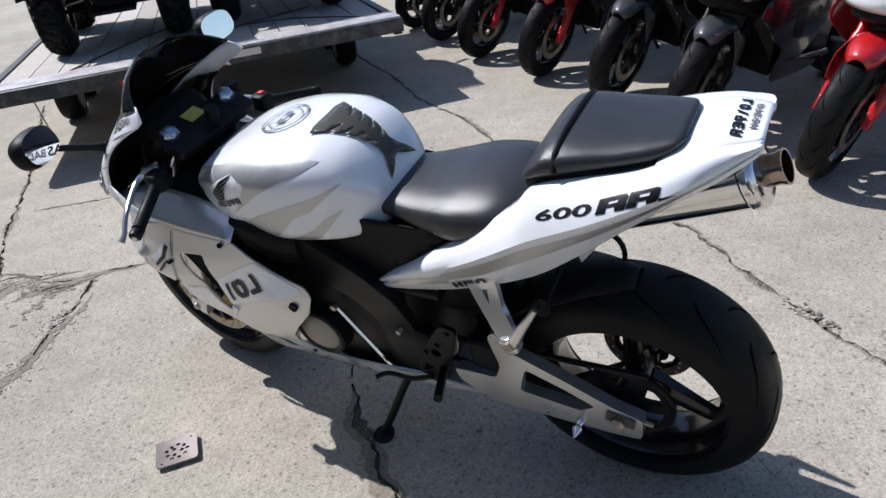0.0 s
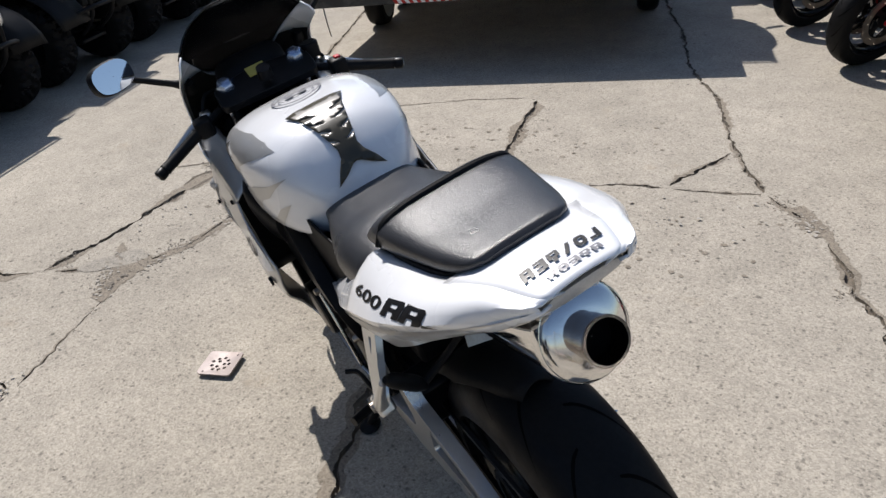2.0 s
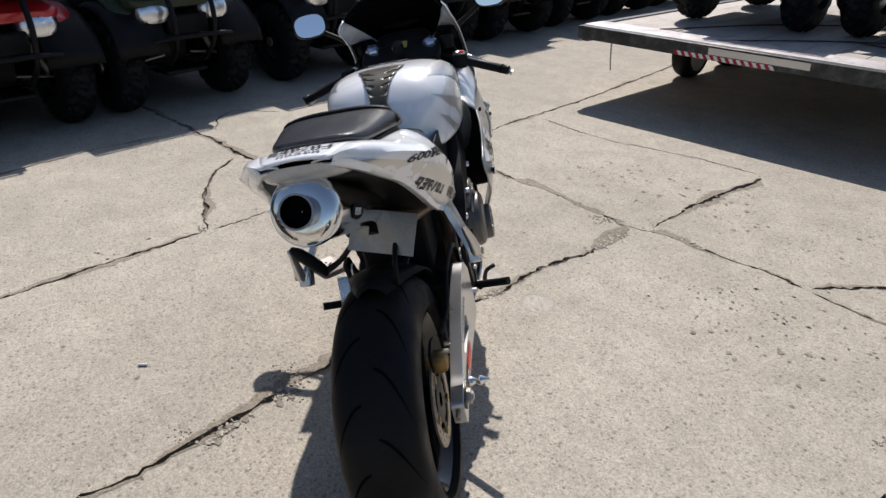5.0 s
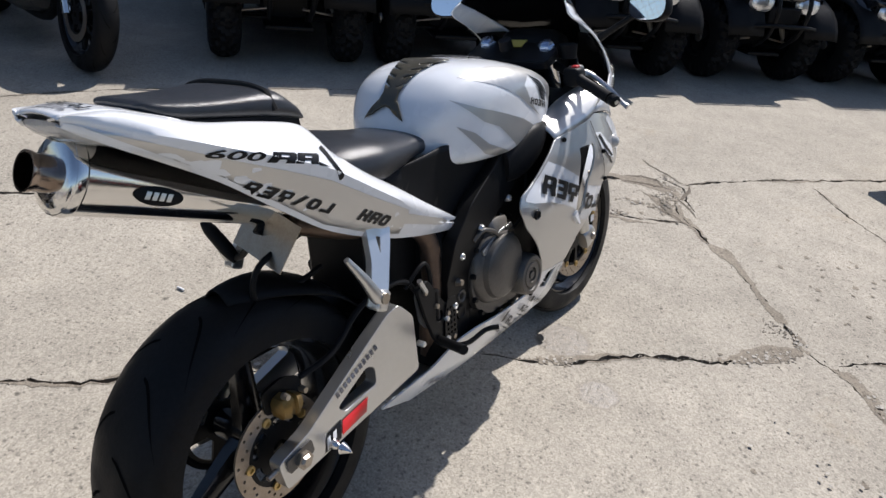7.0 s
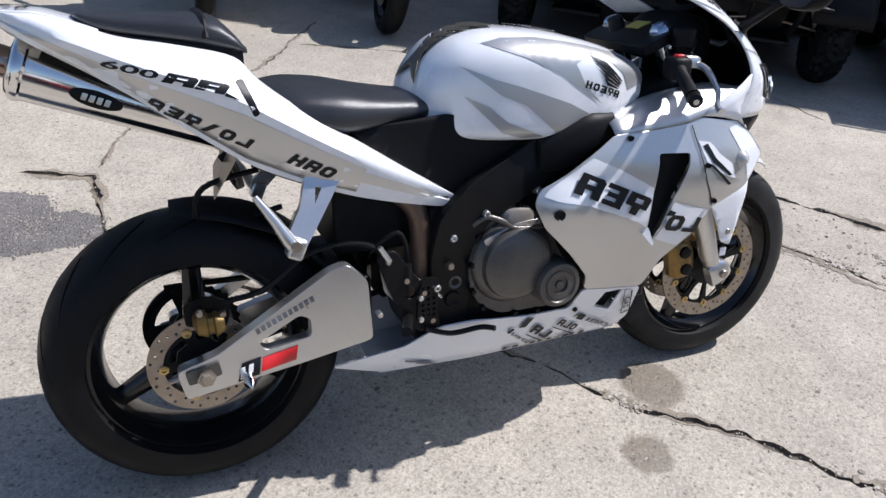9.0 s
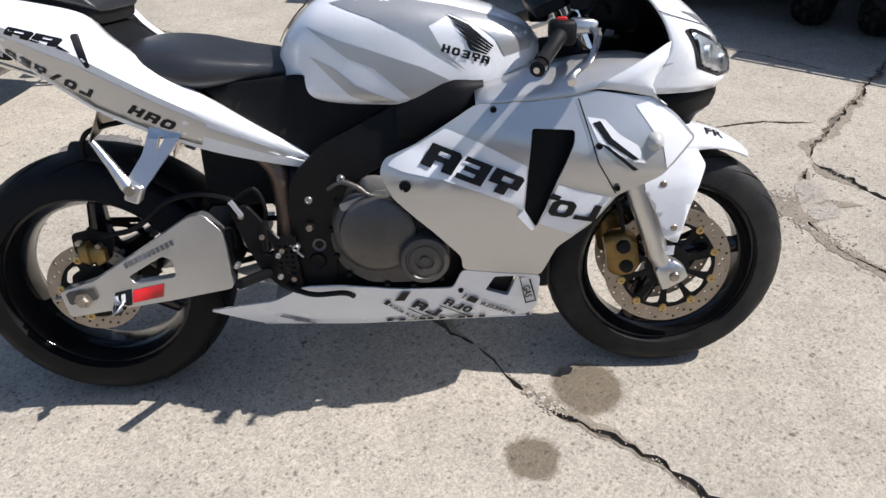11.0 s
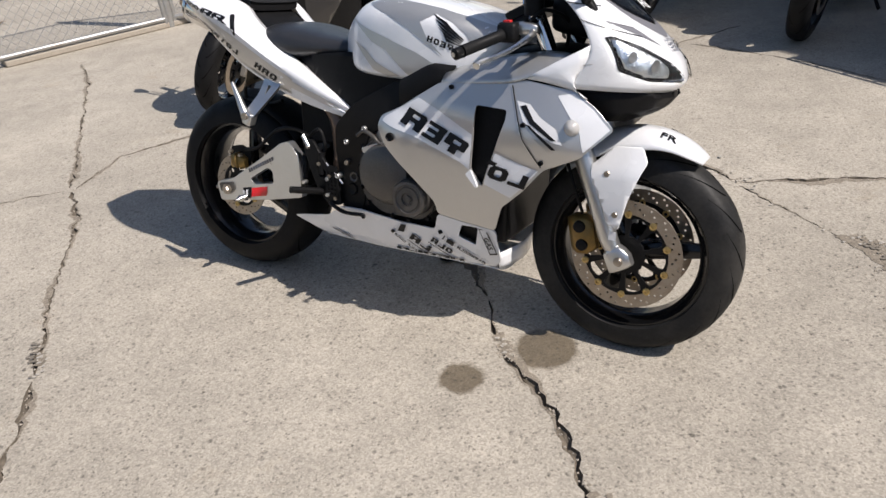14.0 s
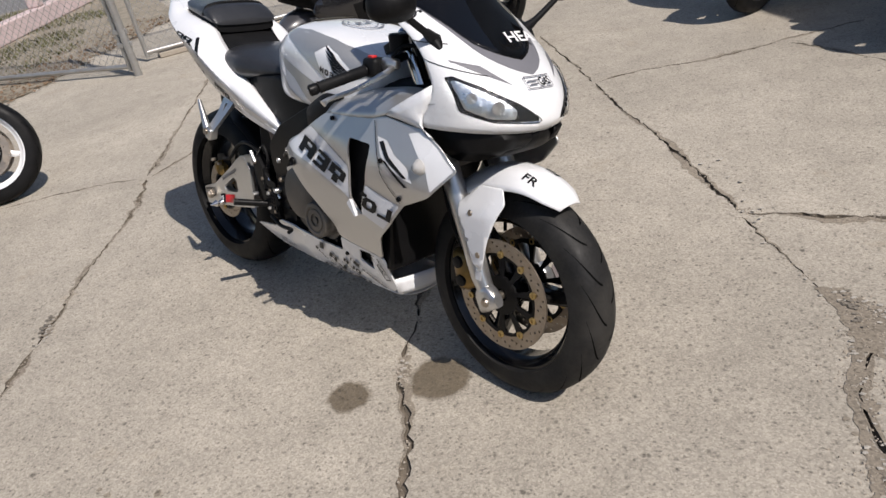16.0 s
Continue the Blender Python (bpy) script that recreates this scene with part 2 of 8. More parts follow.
def lathe(profile, centre=(0, 0, 0), axis="Y", n=48, closed=False, bm=None):
    """Turns (radius, distance along the axis) about an axis."""
    bm = bm or bmesh.new()
    rings = []
    for r, d in profile:
        ring = []
        for i in range(n):
            a = 2 * math.pi * i / n
            c, s = r * math.cos(a), r * math.sin(a)
            v = {"Y": (c, d, s), "X": (d, c, s), "Z": (c, s, d)}[axis]
            ring.append(tuple(centre[k] + v[k] for k in range(3)))
        rings.append(ring)
    if closed:
        rings.append(rings[0])
    return skin(bm, rings, True, not closed)


def flat(loops, bm=None):
    """A flat face in x, z with holes: the first loop is the outline."""
    bm = bm or bmesh.new()
    es = []
    for lp in loops:
        vs = [bm.verts.new((x, 0, z)) for x, z in lp]
        es += [bm.edges.new((vs[i], vs[(i + 1) % len(vs)])) for i in range(len(vs))]
    bmesh.ops.triangle_fill(bm, use_beauty=True, edges=es)
    return bm


def dice(bm, step, axes=(0, 2)):
    """Cuts a flat mesh along a grid."""
    for ax in axes:
        lo, hi = min(v.co[ax] for v in bm.verts), max(v.co[ax] for v in bm.verts)
        for k in np.arange(lo + step, hi - step * 0.3, step):
            co, no = [0, 0, 0], [0, 0, 0]
            co[ax], no[ax] = k, 1
            bmesh.ops.bisect_plane(bm, geom=bm.verts[:] + bm.edges[:] + bm.faces[:], plane_co=co, plane_no=no, dist=1e-5)
    return bm


def plate(loops, y0, y1):
    """A plate with holes, standing in x, z, between y0 and y1."""
    bm = flat(loops)
    for v in bm.verts:
        v.co.y = y0
    r = bmesh.ops.extrude_face_region(bm, geom=bm.faces[:])
    for v in r["geom"]:
        if isinstance(v, bmesh.types.BMVert):
            v.co.y = y1
    return bm


def rounded(loop, r=0.01, n=3):
    """Rounds the corners of an outline."""
    out = []
    k = len(loop)
    for i in range(k):
        p, a, b = np.array(loop[i], float), np.array(loop[i - 1], float), np.array(loop[(i + 1) % k], float)
        da, db = np.linalg.norm(a - p), np.linalg.norm(b - p)
        qa, qb = p + (a - p) / da * min(r, da * 0.4), p + (b - p) / db * min(r, db * 0.4)
        for j in range(n + 1):
            s = j / n
            out.append(tuple((1 - s) ** 2 * qa + 2 * s * (1 - s) * p + s * s * qb))
    return out


def ring_points(cx, cz, r, n=24, a0=0.0):
    return [(cx + r * math.cos(a0 + 2 * math.pi * i / n), cz + r * math.sin(a0 + 2 * math.pi * i / n)) for i in range(n)]


def block(x0, x1, y0, y1, z0, z1, bm=None, m=None):
    bm = bm or bmesh.new()
    r = bmesh.ops.create_cube(bm, size=1)
    for v in r["verts"]:
        v.co = Vector(((x0 + x1) / 2 + v.co.x * (x1 - x0), (y0 + y1) / 2 + v.co.y * (y1 - y0), (z0 + z1) / 2 + v.co.z * (z1 - z0)))
        if m:
            v.co = m @ v.co
    return bm


def rod(a, b, r, n=12, bm=None):
    return tube([a, b], r, n, 0, bm)


class Surface:
    """A search tree over faces, with the smooth normal at each hit."""

    def __init__(self, verts, polys, normals):
        self.tree = BVHTree.FromPolygons(verts, polys)
        self.verts, self.polys, self.normals = verts, polys, normals

    def ray_cast(self, p, d):
        hit, no, k, _ = self.tree.ray_cast(p, d)
        if hit is None:
            return None, None
        w = [1 / ((self.verts[i] - hit).length_squared + 1e-9) for i in self.polys[k]]
        n = Vector((0, 0, 0))
        for q, i in zip(w, self.polys[k]):
            m = self.normals[i]
            n += (m if m.dot(no) > 0 else -m) * q
        return hit, n.normalized()


def tree_of(*bms):
    """One search tree over several meshes, for laying stickers on them."""
    verts, polys, normals = [], [], []
    for bm in bms:
        bm.verts.ensure_lookup_table()
        bm.verts.index_update()
        k = len(verts)
        bmesh.ops.recalc_face_normals(bm, faces=bm.faces)
        bm.normal_update()
        verts += [v.co.copy() for v in bm.verts]
        normals += [v.normal.copy() for v in bm.verts]
        polys += [[v.index + k for v in f.verts] for f in bm.faces]
    return Surface(verts, polys, normals)


def sticker(shape, tree, origin, right, up, lift=0.0012, step=0.02):
    """Lays a flat shape (outlines in metres, right and up) onto a surface, from the origin along right x up."""
    o, r, u = Vector(origin), Vector(right).normalized(), Vector(up)
    u = (u - r * u.dot(r)).normalized()
    d = -(r.cross(u))
    bm = bmesh.new()
    for loops in shape:
        one = dice(flat(loops) if isinstance(loops, list) else loops, step)
        vs = {v: bm.verts.new(v.co) for v in one.verts}
        for f in one.faces:
            bm.faces.new([vs[v] for v in f.verts])
        one.free()
    lost = []
    lie = bm.verts.layers.float_vector.new("lie")
    for v in bm.verts:
        p = o + r * v.co.x + u * v.co.z
        hit, no = tree.ray_cast(p - d * 0.5, d)
        if hit is None:
            lost.append(v)
            v.co = p
        else:
            v[lie] = no if no.dot(d) < 0 else -no
            v.co = hit - d * lift + v[lie] * lift * 0.5
    bmesh.ops.delete(bm, geom=lost, context="VERTS")
    return bm


CELLS = {
    "notch": [[(0, 0), (0.34, 0), (0.34, 0.34), (0.62, 0.34), (0.66, 0), (1, 0), (1, 0.86), (0.88, 1), (0, 1)], [(0.34, 0.58), (0.68, 0.58), (0.68, 0.78), (0.34, 0.78)]],
    "comb": [[(0, 0), (1, 0), (1, 1), (0, 1), (0, 0.77), (0.62, 0.77), (0.62, 0.62), (0.12, 0.62), (0.12, 0.40), (0.62, 0.40), (0.62, 0.23), (0, 0.23)]],
    "peg": [[(0.33, 0), (0.69, 0), (0.69, 0.36), (1, 0.36), (1, 0.9), (0.9, 1), (0, 1), (0, 0.36), (0.33, 0.36)], [(0.34, 0.56), (0.70, 0.56), (0.70, 0.78), (0.34, 0.78)]],
    "bolt": [[(0.05, 0), (0.42, 0), (0.95, 1), (0.58, 1)]],
    "ring": [[(0.2, 0), (0.8, 0), (1, 0.22), (1, 0.78), (0.8, 1), (0.2, 1), (0, 0.78), (0, 0.22)], [(0.38, 0.26), (0.62, 0.26), (0.68, 0.36), (0.68, 0.64), (0.62, 0.74), (0.38, 0.74), (0.32, 0.64), (0.32, 0.36)]],
    "hook": [[(0, 0), (1, 0), (1, 1), (0.64, 1), (0.64, 0.26), (0, 0.26)]],
    "stile": [[(0, 0), (0.34, 0), (0.34, 0.38), (0.66, 0.38), (0.66, 0), (1, 0), (1, 1), (0.66, 1), (0.66, 0.62), (0.34, 0.62), (0.34, 1), (0, 1)]],
}


def plain_mark(cells, w, h, slant=0.2, gap=0.2):
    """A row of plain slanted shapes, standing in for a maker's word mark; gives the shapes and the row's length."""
    x, out = 0.0, []
    for k, c in enumerate(cells.split()):
        cw = w[k] if isinstance(w, (list, tuple)) else w
        out.append([[(x + u * cw + slant * h * v, v * h) for u, v in lp] for lp in CELLS[c]])
        x += cw + gap * h
    return out, x - gap * h


def leaning_word(text, h, length, slant):
    """A word in the built-in font, stretched to a length and leaning."""
    bm = word_shape(text, h)
    lo, hi = min(v.co.x for v in bm.verts), max(v.co.x for v in bm.verts)
    for v in bm.verts:
        v.co.x = (v.co.x - lo) / (hi - lo) * length + slant * v.co.z
    return bm


def bar_row(count, w, h, gap, slant=0.12):
    """A row of plain bars, standing in for small lettering; gives the shapes and the row's length."""
    out, x = [], 0.0
    for i in range(count):
        lp = [(x, 0), (x + w, 0), (x + w, 1), (x, 1)]
        out.append([[(u + slant * h * v, v * h) for u, v in lp]])
        x += w + gap
    return out, x - gap


def word_shape(text, h):
    """The faces of a plain word in the built-in font, lying in x, z."""
    cu = bpy.data.curves.new("word", "FONT")
    cu.body, cu.size, cu.resolution_u, cu.offset = text, h * 1.35, 3, h * 0.03
    ob = new("word", cu)
    dg = bpy.context.evaluated_depsgraph_get()
    me = bpy.data.meshes.new_from_object(ob.evaluated_get(dg))
    bm = bmesh.new()
    bm.from_mesh(me)
    for v in bm.verts:
        v.co = Vector((v.co.x, 0, v.co.y))
    bpy.data.objects.remove(ob)
    bpy.data.curves.remove(cu)
    bpy.data.meshes.remove(me)
    return bm

# ---- the white and silver sports motorcycle (x ahead, y to its left, z up, from below the rear axle) ----
BIKE = pose(0.456, 1.355, 0.002, 0, 0, 146.6) @ pose(0, 0, 0, -12.2, 0, 0)
bike = thing("motorcycle", BIKE, "white and silver sports motorcycle leaning on its side stand on concrete", "motorcycle")
AXIS = Vector((-0.407, 0, 0.914))
HEAD = Vector((1.066, 0, 0.94))
STEER = Matrix.Translation(HEAD) @ Matrix.Rotation(radians(-3.0), 4, AXIS) @ Matrix.Translation(-HEAD)


def tyre_mesh(R, w, rim, n=64):
    prof = []
    for i in range(19):
        a = math.pi * i / 18
        c, s = math.cos(a), math.sin(a)
        y = w / 2 * math.copysign(abs(c) ** 0.8, c)
        r = rim + (R - rim) * abs(s) ** 0.62
        prof.append((r, y))
    prof = [(rim - 0.004, w / 2 * 0.72), *prof, (rim - 0.004, -w / 2 * 0.72)]
    return lathe(prof, n=n, closed=True)


def tyre_surface(R, w, rim, u, a):
    """A point on the tread: u across from -1 to 1, a round the wheel."""
    t = math.pi / 2 * (1 - u)
    c, s = math.cos(t), math.sin(t)
    y = w / 2 * math.copysign(abs(c) ** 0.8, c)
    r = rim + (R - rim) * abs(s) ** 0.62 + 0.0006
    return Vector((r * math.cos(a), y, r * math.sin(a)))


def tread_grooves(R, w, rim, count, spread, width=0.008):
    bm = bmesh.new()
    for k in range(count):
        for sgn in (-1, 1):
            a0 = 2 * math.pi * (k + (0.5 if sgn > 0 else 0)) / count
            rows = []
            for j in range(9):
                s = j / 8
                u = sgn * (0.06 + 0.62 * s)
                a = a0 + spread * (s ** 1.4)
                hw = width * (0.25 + math.sin(math.pi * min(1, s + 0.12))) * 0.5
                rows.append((tyre_surface(R, w, rim, u, a - hw / R), tyre_surface(R, w, rim, u, a + hw / R)))
            vs = [(bm.verts.new(p), bm.verts.new(q)) for p, q in rows]
            for (a1, b1), (a2, b2) in zip(vs, vs[1:]):
                bm.faces.new((a1, b1, b2, a2))
    return bm


def rim_mesh(r, w, lip=0.012):
    h = w / 2
    return lathe([(r + 0.008, h), (r + 0.008, h - 0.008), (r - 0.012, h - 0.02), (r - 0.016, h * 0.45), (r - 0.016, -h * 0.45), (r - 0.012, -h + 0.02), (r + 0.008, -h + 0.008), (r + 0.008, -h), (r - 0.004, -h), (r - 0.017, -h + 0.022), (r - 0.026, -h * 0.45), (r - 0.026, h * 0.45), (r - 0.017, h - 0.022), (r - 0.004, h)], n=64, closed=True)


def spoke_mesh(r0, r1, w0, w1, d0, d1, angle, fork=0.0):
    """One cast spoke, tapered, with rounded edges; split towards the rim when fork is given."""
    bm = bmesh.new()
    for off in ((-fork, fork) if fork else (0,)):
        rings = []
        for j in range(7):
            s = j / 6
            r = r0 + (r1 - r0) * s
            hw, hd = (w0 + (w1 - w0) * s) / 2, (d0 + (d1 - d0) * s) / 2
            c = off * s
            rings.append([(r, d, c + t) for d, t in ((-hd * 0.6, -hw), (hd * 0.6, -hw), (hd, -hw * 0.4), (hd, hw * 0.4), (hd * 0.6, hw), (-hd * 0.6, hw), (-hd, hw * 0.4), (-hd, -hw * 0.4))])
        skin(bm, rings)
    bmesh.ops.rotate(bm, verts=bm.verts, cent=(0, 0, 0), matrix=Matrix.Rotation(angle, 3, "Y"))
    return bm


def disc_mesh(ro, ri, y, t, holes=36):
    loops = [ring_points(0, 0, ro, 56), ring_points(0, 0, ri, 40)]
    for k in range(holes):
        a = 2 * math.pi * k / holes
        r = ri + (ro - ri) * (0.28, 0.52, 0.76)[k % 3]
        loops.append(ring_points(r * math.cos(a), r * math.sin(a), 0.0036, 7))
    return plate(loops, y - t / 2, y + t / 2)


def carrier_mesh(ro, hub, y, t, arms=6):
    loops = [ring_points(0, 0, ro, 48)]
    for k in range(arms):
        a, da = 2 * math.pi * k / arms, math.pi / arms * 0.74
        lp = [((hub + 0.012) * math.cos(a - da), (hub + 0.012) * math.sin(a - da)), ((ro - 0.014) * math.cos(a - da * 0.95), (ro - 0.014) * math.sin(a - da * 0.95)), ((ro - 0.010) * math.cos(a), (ro - 0.010) * math.sin(a)), ((ro - 0.014) * math.cos(a + da * 0.95), (ro - 0.014) * math.sin(a + da * 0.95)), ((hub + 0.012) * math.cos(a + da), (hub + 0.012) * math.sin(a + da)), ((hub + 0.018) * math.cos(a), (hub + 0.018) * math.sin(a))]
        loops.append(rounded(lp, 0.008, 2))
    loops.append(ring_points(0, 0, 0.018, 16))
    return plate(loops, y - t / 2, y + t / 2)


def wheel(name, parent, centre, R, w, rim_w, basis, spokes, discs, turn, groove_count):
    m = (basis or Matrix()) @ Matrix.Translation(centre)
    e = part(name, lathe([(0.018, w * 0.45), (0.034, w * 0.42), (0.036, 0), (0.034, -w * 0.42), (0.018, -w * 0.45)], n=24), RIM_BLACK, parent, "gloss black cast wheel with a road tyre", basis=m)
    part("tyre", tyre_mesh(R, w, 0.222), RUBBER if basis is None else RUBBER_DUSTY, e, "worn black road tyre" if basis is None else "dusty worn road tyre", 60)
    part("tread", tread_grooves(R, w, 0.222, groove_count, 0.42), GROOVE, e, "sweeping rain grooves", 0)
    part("rim", rim_mesh(0.216, rim_w), RIM_BLACK, e)
    for s in (-1, 1):
        part("rim_stripe", lathe([(0.2215, s * (rim_w / 2 + 0.0015)), (0.2245, s * (rim_w / 2 + 0.0015)), (0.2245, s * (rim_w / 2 - 0.002)), (0.2215, s * (rim_w / 2 - 0.002))], n=56, closed=True), RED, e, "thin dark red rim tape")
    for k in range(spokes):
        part("spoke", spoke_mesh(0.028, 0.196, 0.056, 0.036, 0.05, 0.03, turn + 2 * math.pi * k / spokes), RIM_BLACK, e)
    for y, ro, ri, arms in discs:
        part("brake_disc", disc_mesh(ro, ri, y, 0.005, 60 if ro > 0.13 else 36), DISC_STEEL, e, "drilled steel brake disc")
        part("disc_carrier", carrier_mesh(ri + 0.004, 0.04, y * 0.97, 0.007, arms), BLACK_METAL, e)
        for k in range(arms):
            a = 2 * math.pi * (k + 0.5) / arms
            part("disc_button", lathe([(0.0045, y - 0.004), (0.005, y - 0.007), (0.010, y - 0.006), (0.010, y + 0.006), (0.005, y + 0.007), (0.0045, y + 0.004)], (( ri - 0.001) * math.cos(a), 0, (ri - 0.001) * math.sin(a)), n=10), BRASS, e, "bronze disc button")
    return e


RW = (0.004, 0.0, 0.311)
FW = (1.392, 0.0, 0.293)
rear_wheel = wheel("rear_wheel", bike, RW, 0.309, 0.186, 0.150, None, 3, ((-0.088, 0.110, 0.078, 5),), 0.55, 14)
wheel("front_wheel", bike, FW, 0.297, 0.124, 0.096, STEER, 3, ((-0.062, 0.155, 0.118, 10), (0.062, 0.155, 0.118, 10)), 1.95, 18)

# final drive on the left
loops = [ring_points(0, 0, 0.104, 64)]
loops[0] = [(x * (1.0 if i % 2 else 0.94), z * (1.0 if i % 2 else 0.94)) for i, (x, z) in enumerate(loops[0])]
for k in range(5):
    a = 2 * math.pi * k / 5
    arc = np.linspace(a - 0.46, a + 0.46, 7)
    loops.append([(0.086 * math.cos(q), 0.086 * math.sin(q)) for q in arc] + [(0.046 * math.cos(a + 0.25), 0.046 * math.sin(a + 0.25)), (0.046 * math.cos(a - 0.25), 0.046 * math.sin(a - 0.25))])
part("sprocket", plate(loops, 0.088, 0.094), BLACK_METAL, rear_wheel)
chain = [(0.46 + 0.04 * math.cos(a), 0.091, 0.36 + 0.04 * math.sin(a)) for a in np.linspace(-1.45, 1.6, 8)] + [(0.1 * math.cos(a), 0.091, 0.315 + 0.1 * math.sin(a)) for a in np.linspace(1.65, 4.6, 12)]
part("chain", tube(chain + chain[:1], 0.008, 6, 3), BLACK_METAL, bike)

# swingarm
ARM = [(-0.050, 0.330), (-0.038, 0.264), (0.021, 0.272), (0.20, 0.300), (0.352, 0.332), (0.345, 0.470), (0.305, 0.512), (0.268, 0.502), (0.163, 0.434), (0.03, 0.352)]
HOLE = [(0.112, 0.362), (0.200, 0.412), (0.222, 0.400), (0.222, 0.360), (0.128, 0.343)]
LHOLE = [(0.212, 0.425), (0.128, 0.380), (0.058, 0.338), (0.098, 0.313), (0.236, 0.345)]
LSLOT = [(-0.016, 0.296), (0.030, 0.302), (0.028, 0.324), (-0.018, 0.318)]
SLOT = [(-0.016, 0.306), (0.028, 0.315), (0.025, 0.334), (-0.019, 0.325)]


LARM = [(-0.050, 0.330), (-0.044, 0.262), (0.02, 0.256), (0.197, 0.268), (0.314, 0.290), (0.385, 0.350), (0.395, 0.392), (0.335, 0.385), (0.290, 0.378), (0.272, 0.425), (0.288, 0.520), (0.268, 0.538), (0.240, 0.478), (0.121, 0.408), (0.02, 0.352)]


def arm_mesh(sgn):
    bm = plate([rounded(ARM if sgn < 0 else LARM, 0.012), rounded(HOLE if sgn < 0 else LHOLE, 0.010), rounded(SLOT if sgn < 0 else LSLOT, 0.006)], sgn * 0.118, sgn * 0.148)
    for v in bm.verts:
        v.co.y += sgn * 0.022 * max(0.0, (v.co.x - 0.05) / 0.3) ** 1.5
    return bm


swing_r = part("swingarm", arm_mesh(-1), ALLOY, bike, "worn bare alloy swingarm", bevel=0.008)
swing_l = part("swingarm", arm_mesh(1), ALLOY, bike, "worn bare alloy swingarm", bevel=0.008)
part("swingarm_bridge", block(0.27, 0.36, -0.15, 0.15, 0.36, 0.47), BLACK_METAL, bike, bevel=0.01)
for s, arm in ((-1, swing_r), (1, swing_l)):
    part("axle_plate", plate([rounded([(-0.03, 0.298), (0.036, 0.310), (0.031, 0.340), (-0.035, 0.328)], 0.006)], s * 0.148, s * 0.153), ENGINE, arm, "dark axle adjuster block")
    part("axle_nut", lathe([(0.006, s * 0.168), (0.010, s * 0.168), (0.014, s * 0.162), (0.019, s * 0.162), (0.019, s * 0.152)], RW, n=6), STEEL, arm)
    px, pz = (0.085, 0.293) if s < 0 else (0.096, 0.279)
    part("paddock_spool", tube([(px, s * 0.146, pz), (px, s * 0.156, pz), (px, s * 0.168, pz), (px, s * 0.178, pz), (px, s * 0.202, pz)], [0.012, 0.013, 0.006, 0.013, 0.002], 14, 0), CHROME, arm, "polished pointed spool bolt")
    part("chain_adjuster", rod((-0.03, s * 0.133, 0.312), (-0.068, s * 0.133, 0.305), 0.006), STEEL, arm)
# red and white sticker on the right arm
T = tree_of(arm_mesh(-1))
E1, E2 = Vector((1, 0, 0.21)), Vector((-0.21, 0, 1))
part("sticker", sticker([[[(0, 0), (0.075, 0), (0.088, 0.030), (0.012, 0.030)]]], T, (0.112, -0.3, 0.297), E1, E2), RED, swing_r, "red and white sticker")
part("sticker_edge", sticker([[[(-0.050, -0.004), (-0.004, -0.004), (0.010, 0.034), (-0.030, 0.034)]]], T, (0.112, -0.3, 0.297), E1, E2, 0.0008), BLACK_GLOSS, swing_r)
part("sticker_mark", sticker([[[(-0.044, 0.0), (-0.034, 0.0), (-0.026, 0.026), (-0.036, 0.026)]], [[(-0.028, 0.0), (-0.018, 0.0), (-0.008, 0.026), (-0.018, 0.026)]]], T, (0.112, -0.3, 0.297), E1, E2, 0.0016), WHITE_DECAL, swing_r)
lt, _ = bar_row(11, 0.0085, 0.012, 0.004, 0.1)
part("arm_lettering", sticker(lt, T, (0.112, -0.3, 0.384), (1, 0, 0.47), (-0.47, 0, 1)), GREY_DECAL, swing_r, "faint grey bars of worn lettering")

# rear brake
part("rear_caliper", hull([(-0.006, 0.010, 0.448, 0.428, 0.438, 3, 3), (0.002, 0.022, 0.458, 0.412, 0.435, 4, 4), (0.020, 0.024, 0.462, 0.404, 0.433, 4, 4), (0.024, 0.017, 0.450, 0.410, 0.43, 4, 4), (0.034, 0.017, 0.450, 0.408, 0.43, 4, 4), (0.038, 0.024, 0.455, 0.402, 0.43, 4, 4), (0.056, 0.016, 0.444, 0.410, 0.43, 3, 3)], 14, 1), GOLD, bike, "gold rear brake caliper", basis=pose(0.000, -0.100, -0.018) @ Matrix.Diagonal((0.98, 1.0, 0.98, 1)))
for cx, cz in ((0.008, 0.440), (0.052, 0.432)):
    part("caliper_bolt", lathe([(0.003, -0.133), (0.006, -0.133), (0.007, -0.118)], (cx, 0, cz), n=8), STEEL, bike)
part("caliper_bracket", plate([rounded([(-0.02, 0.40), (0.06, 0.385), (0.075, 0.44), (0.03, 0.46), (-0.02, 0.45)], 0.01)], -0.088, -0.094), BLACK_METAL, bike)
part("brake_hose", tube([(0.06, -0.11, 0.45), (0.14, -0.125, 0.47), (0.22, -0.13, 0.53), (0.30, -0.14, 0.55), (0.37, -0.14, 0.53), (0.42, -0.14, 0.46)], 0.0065, 8), BLACK_PLASTIC, bike)

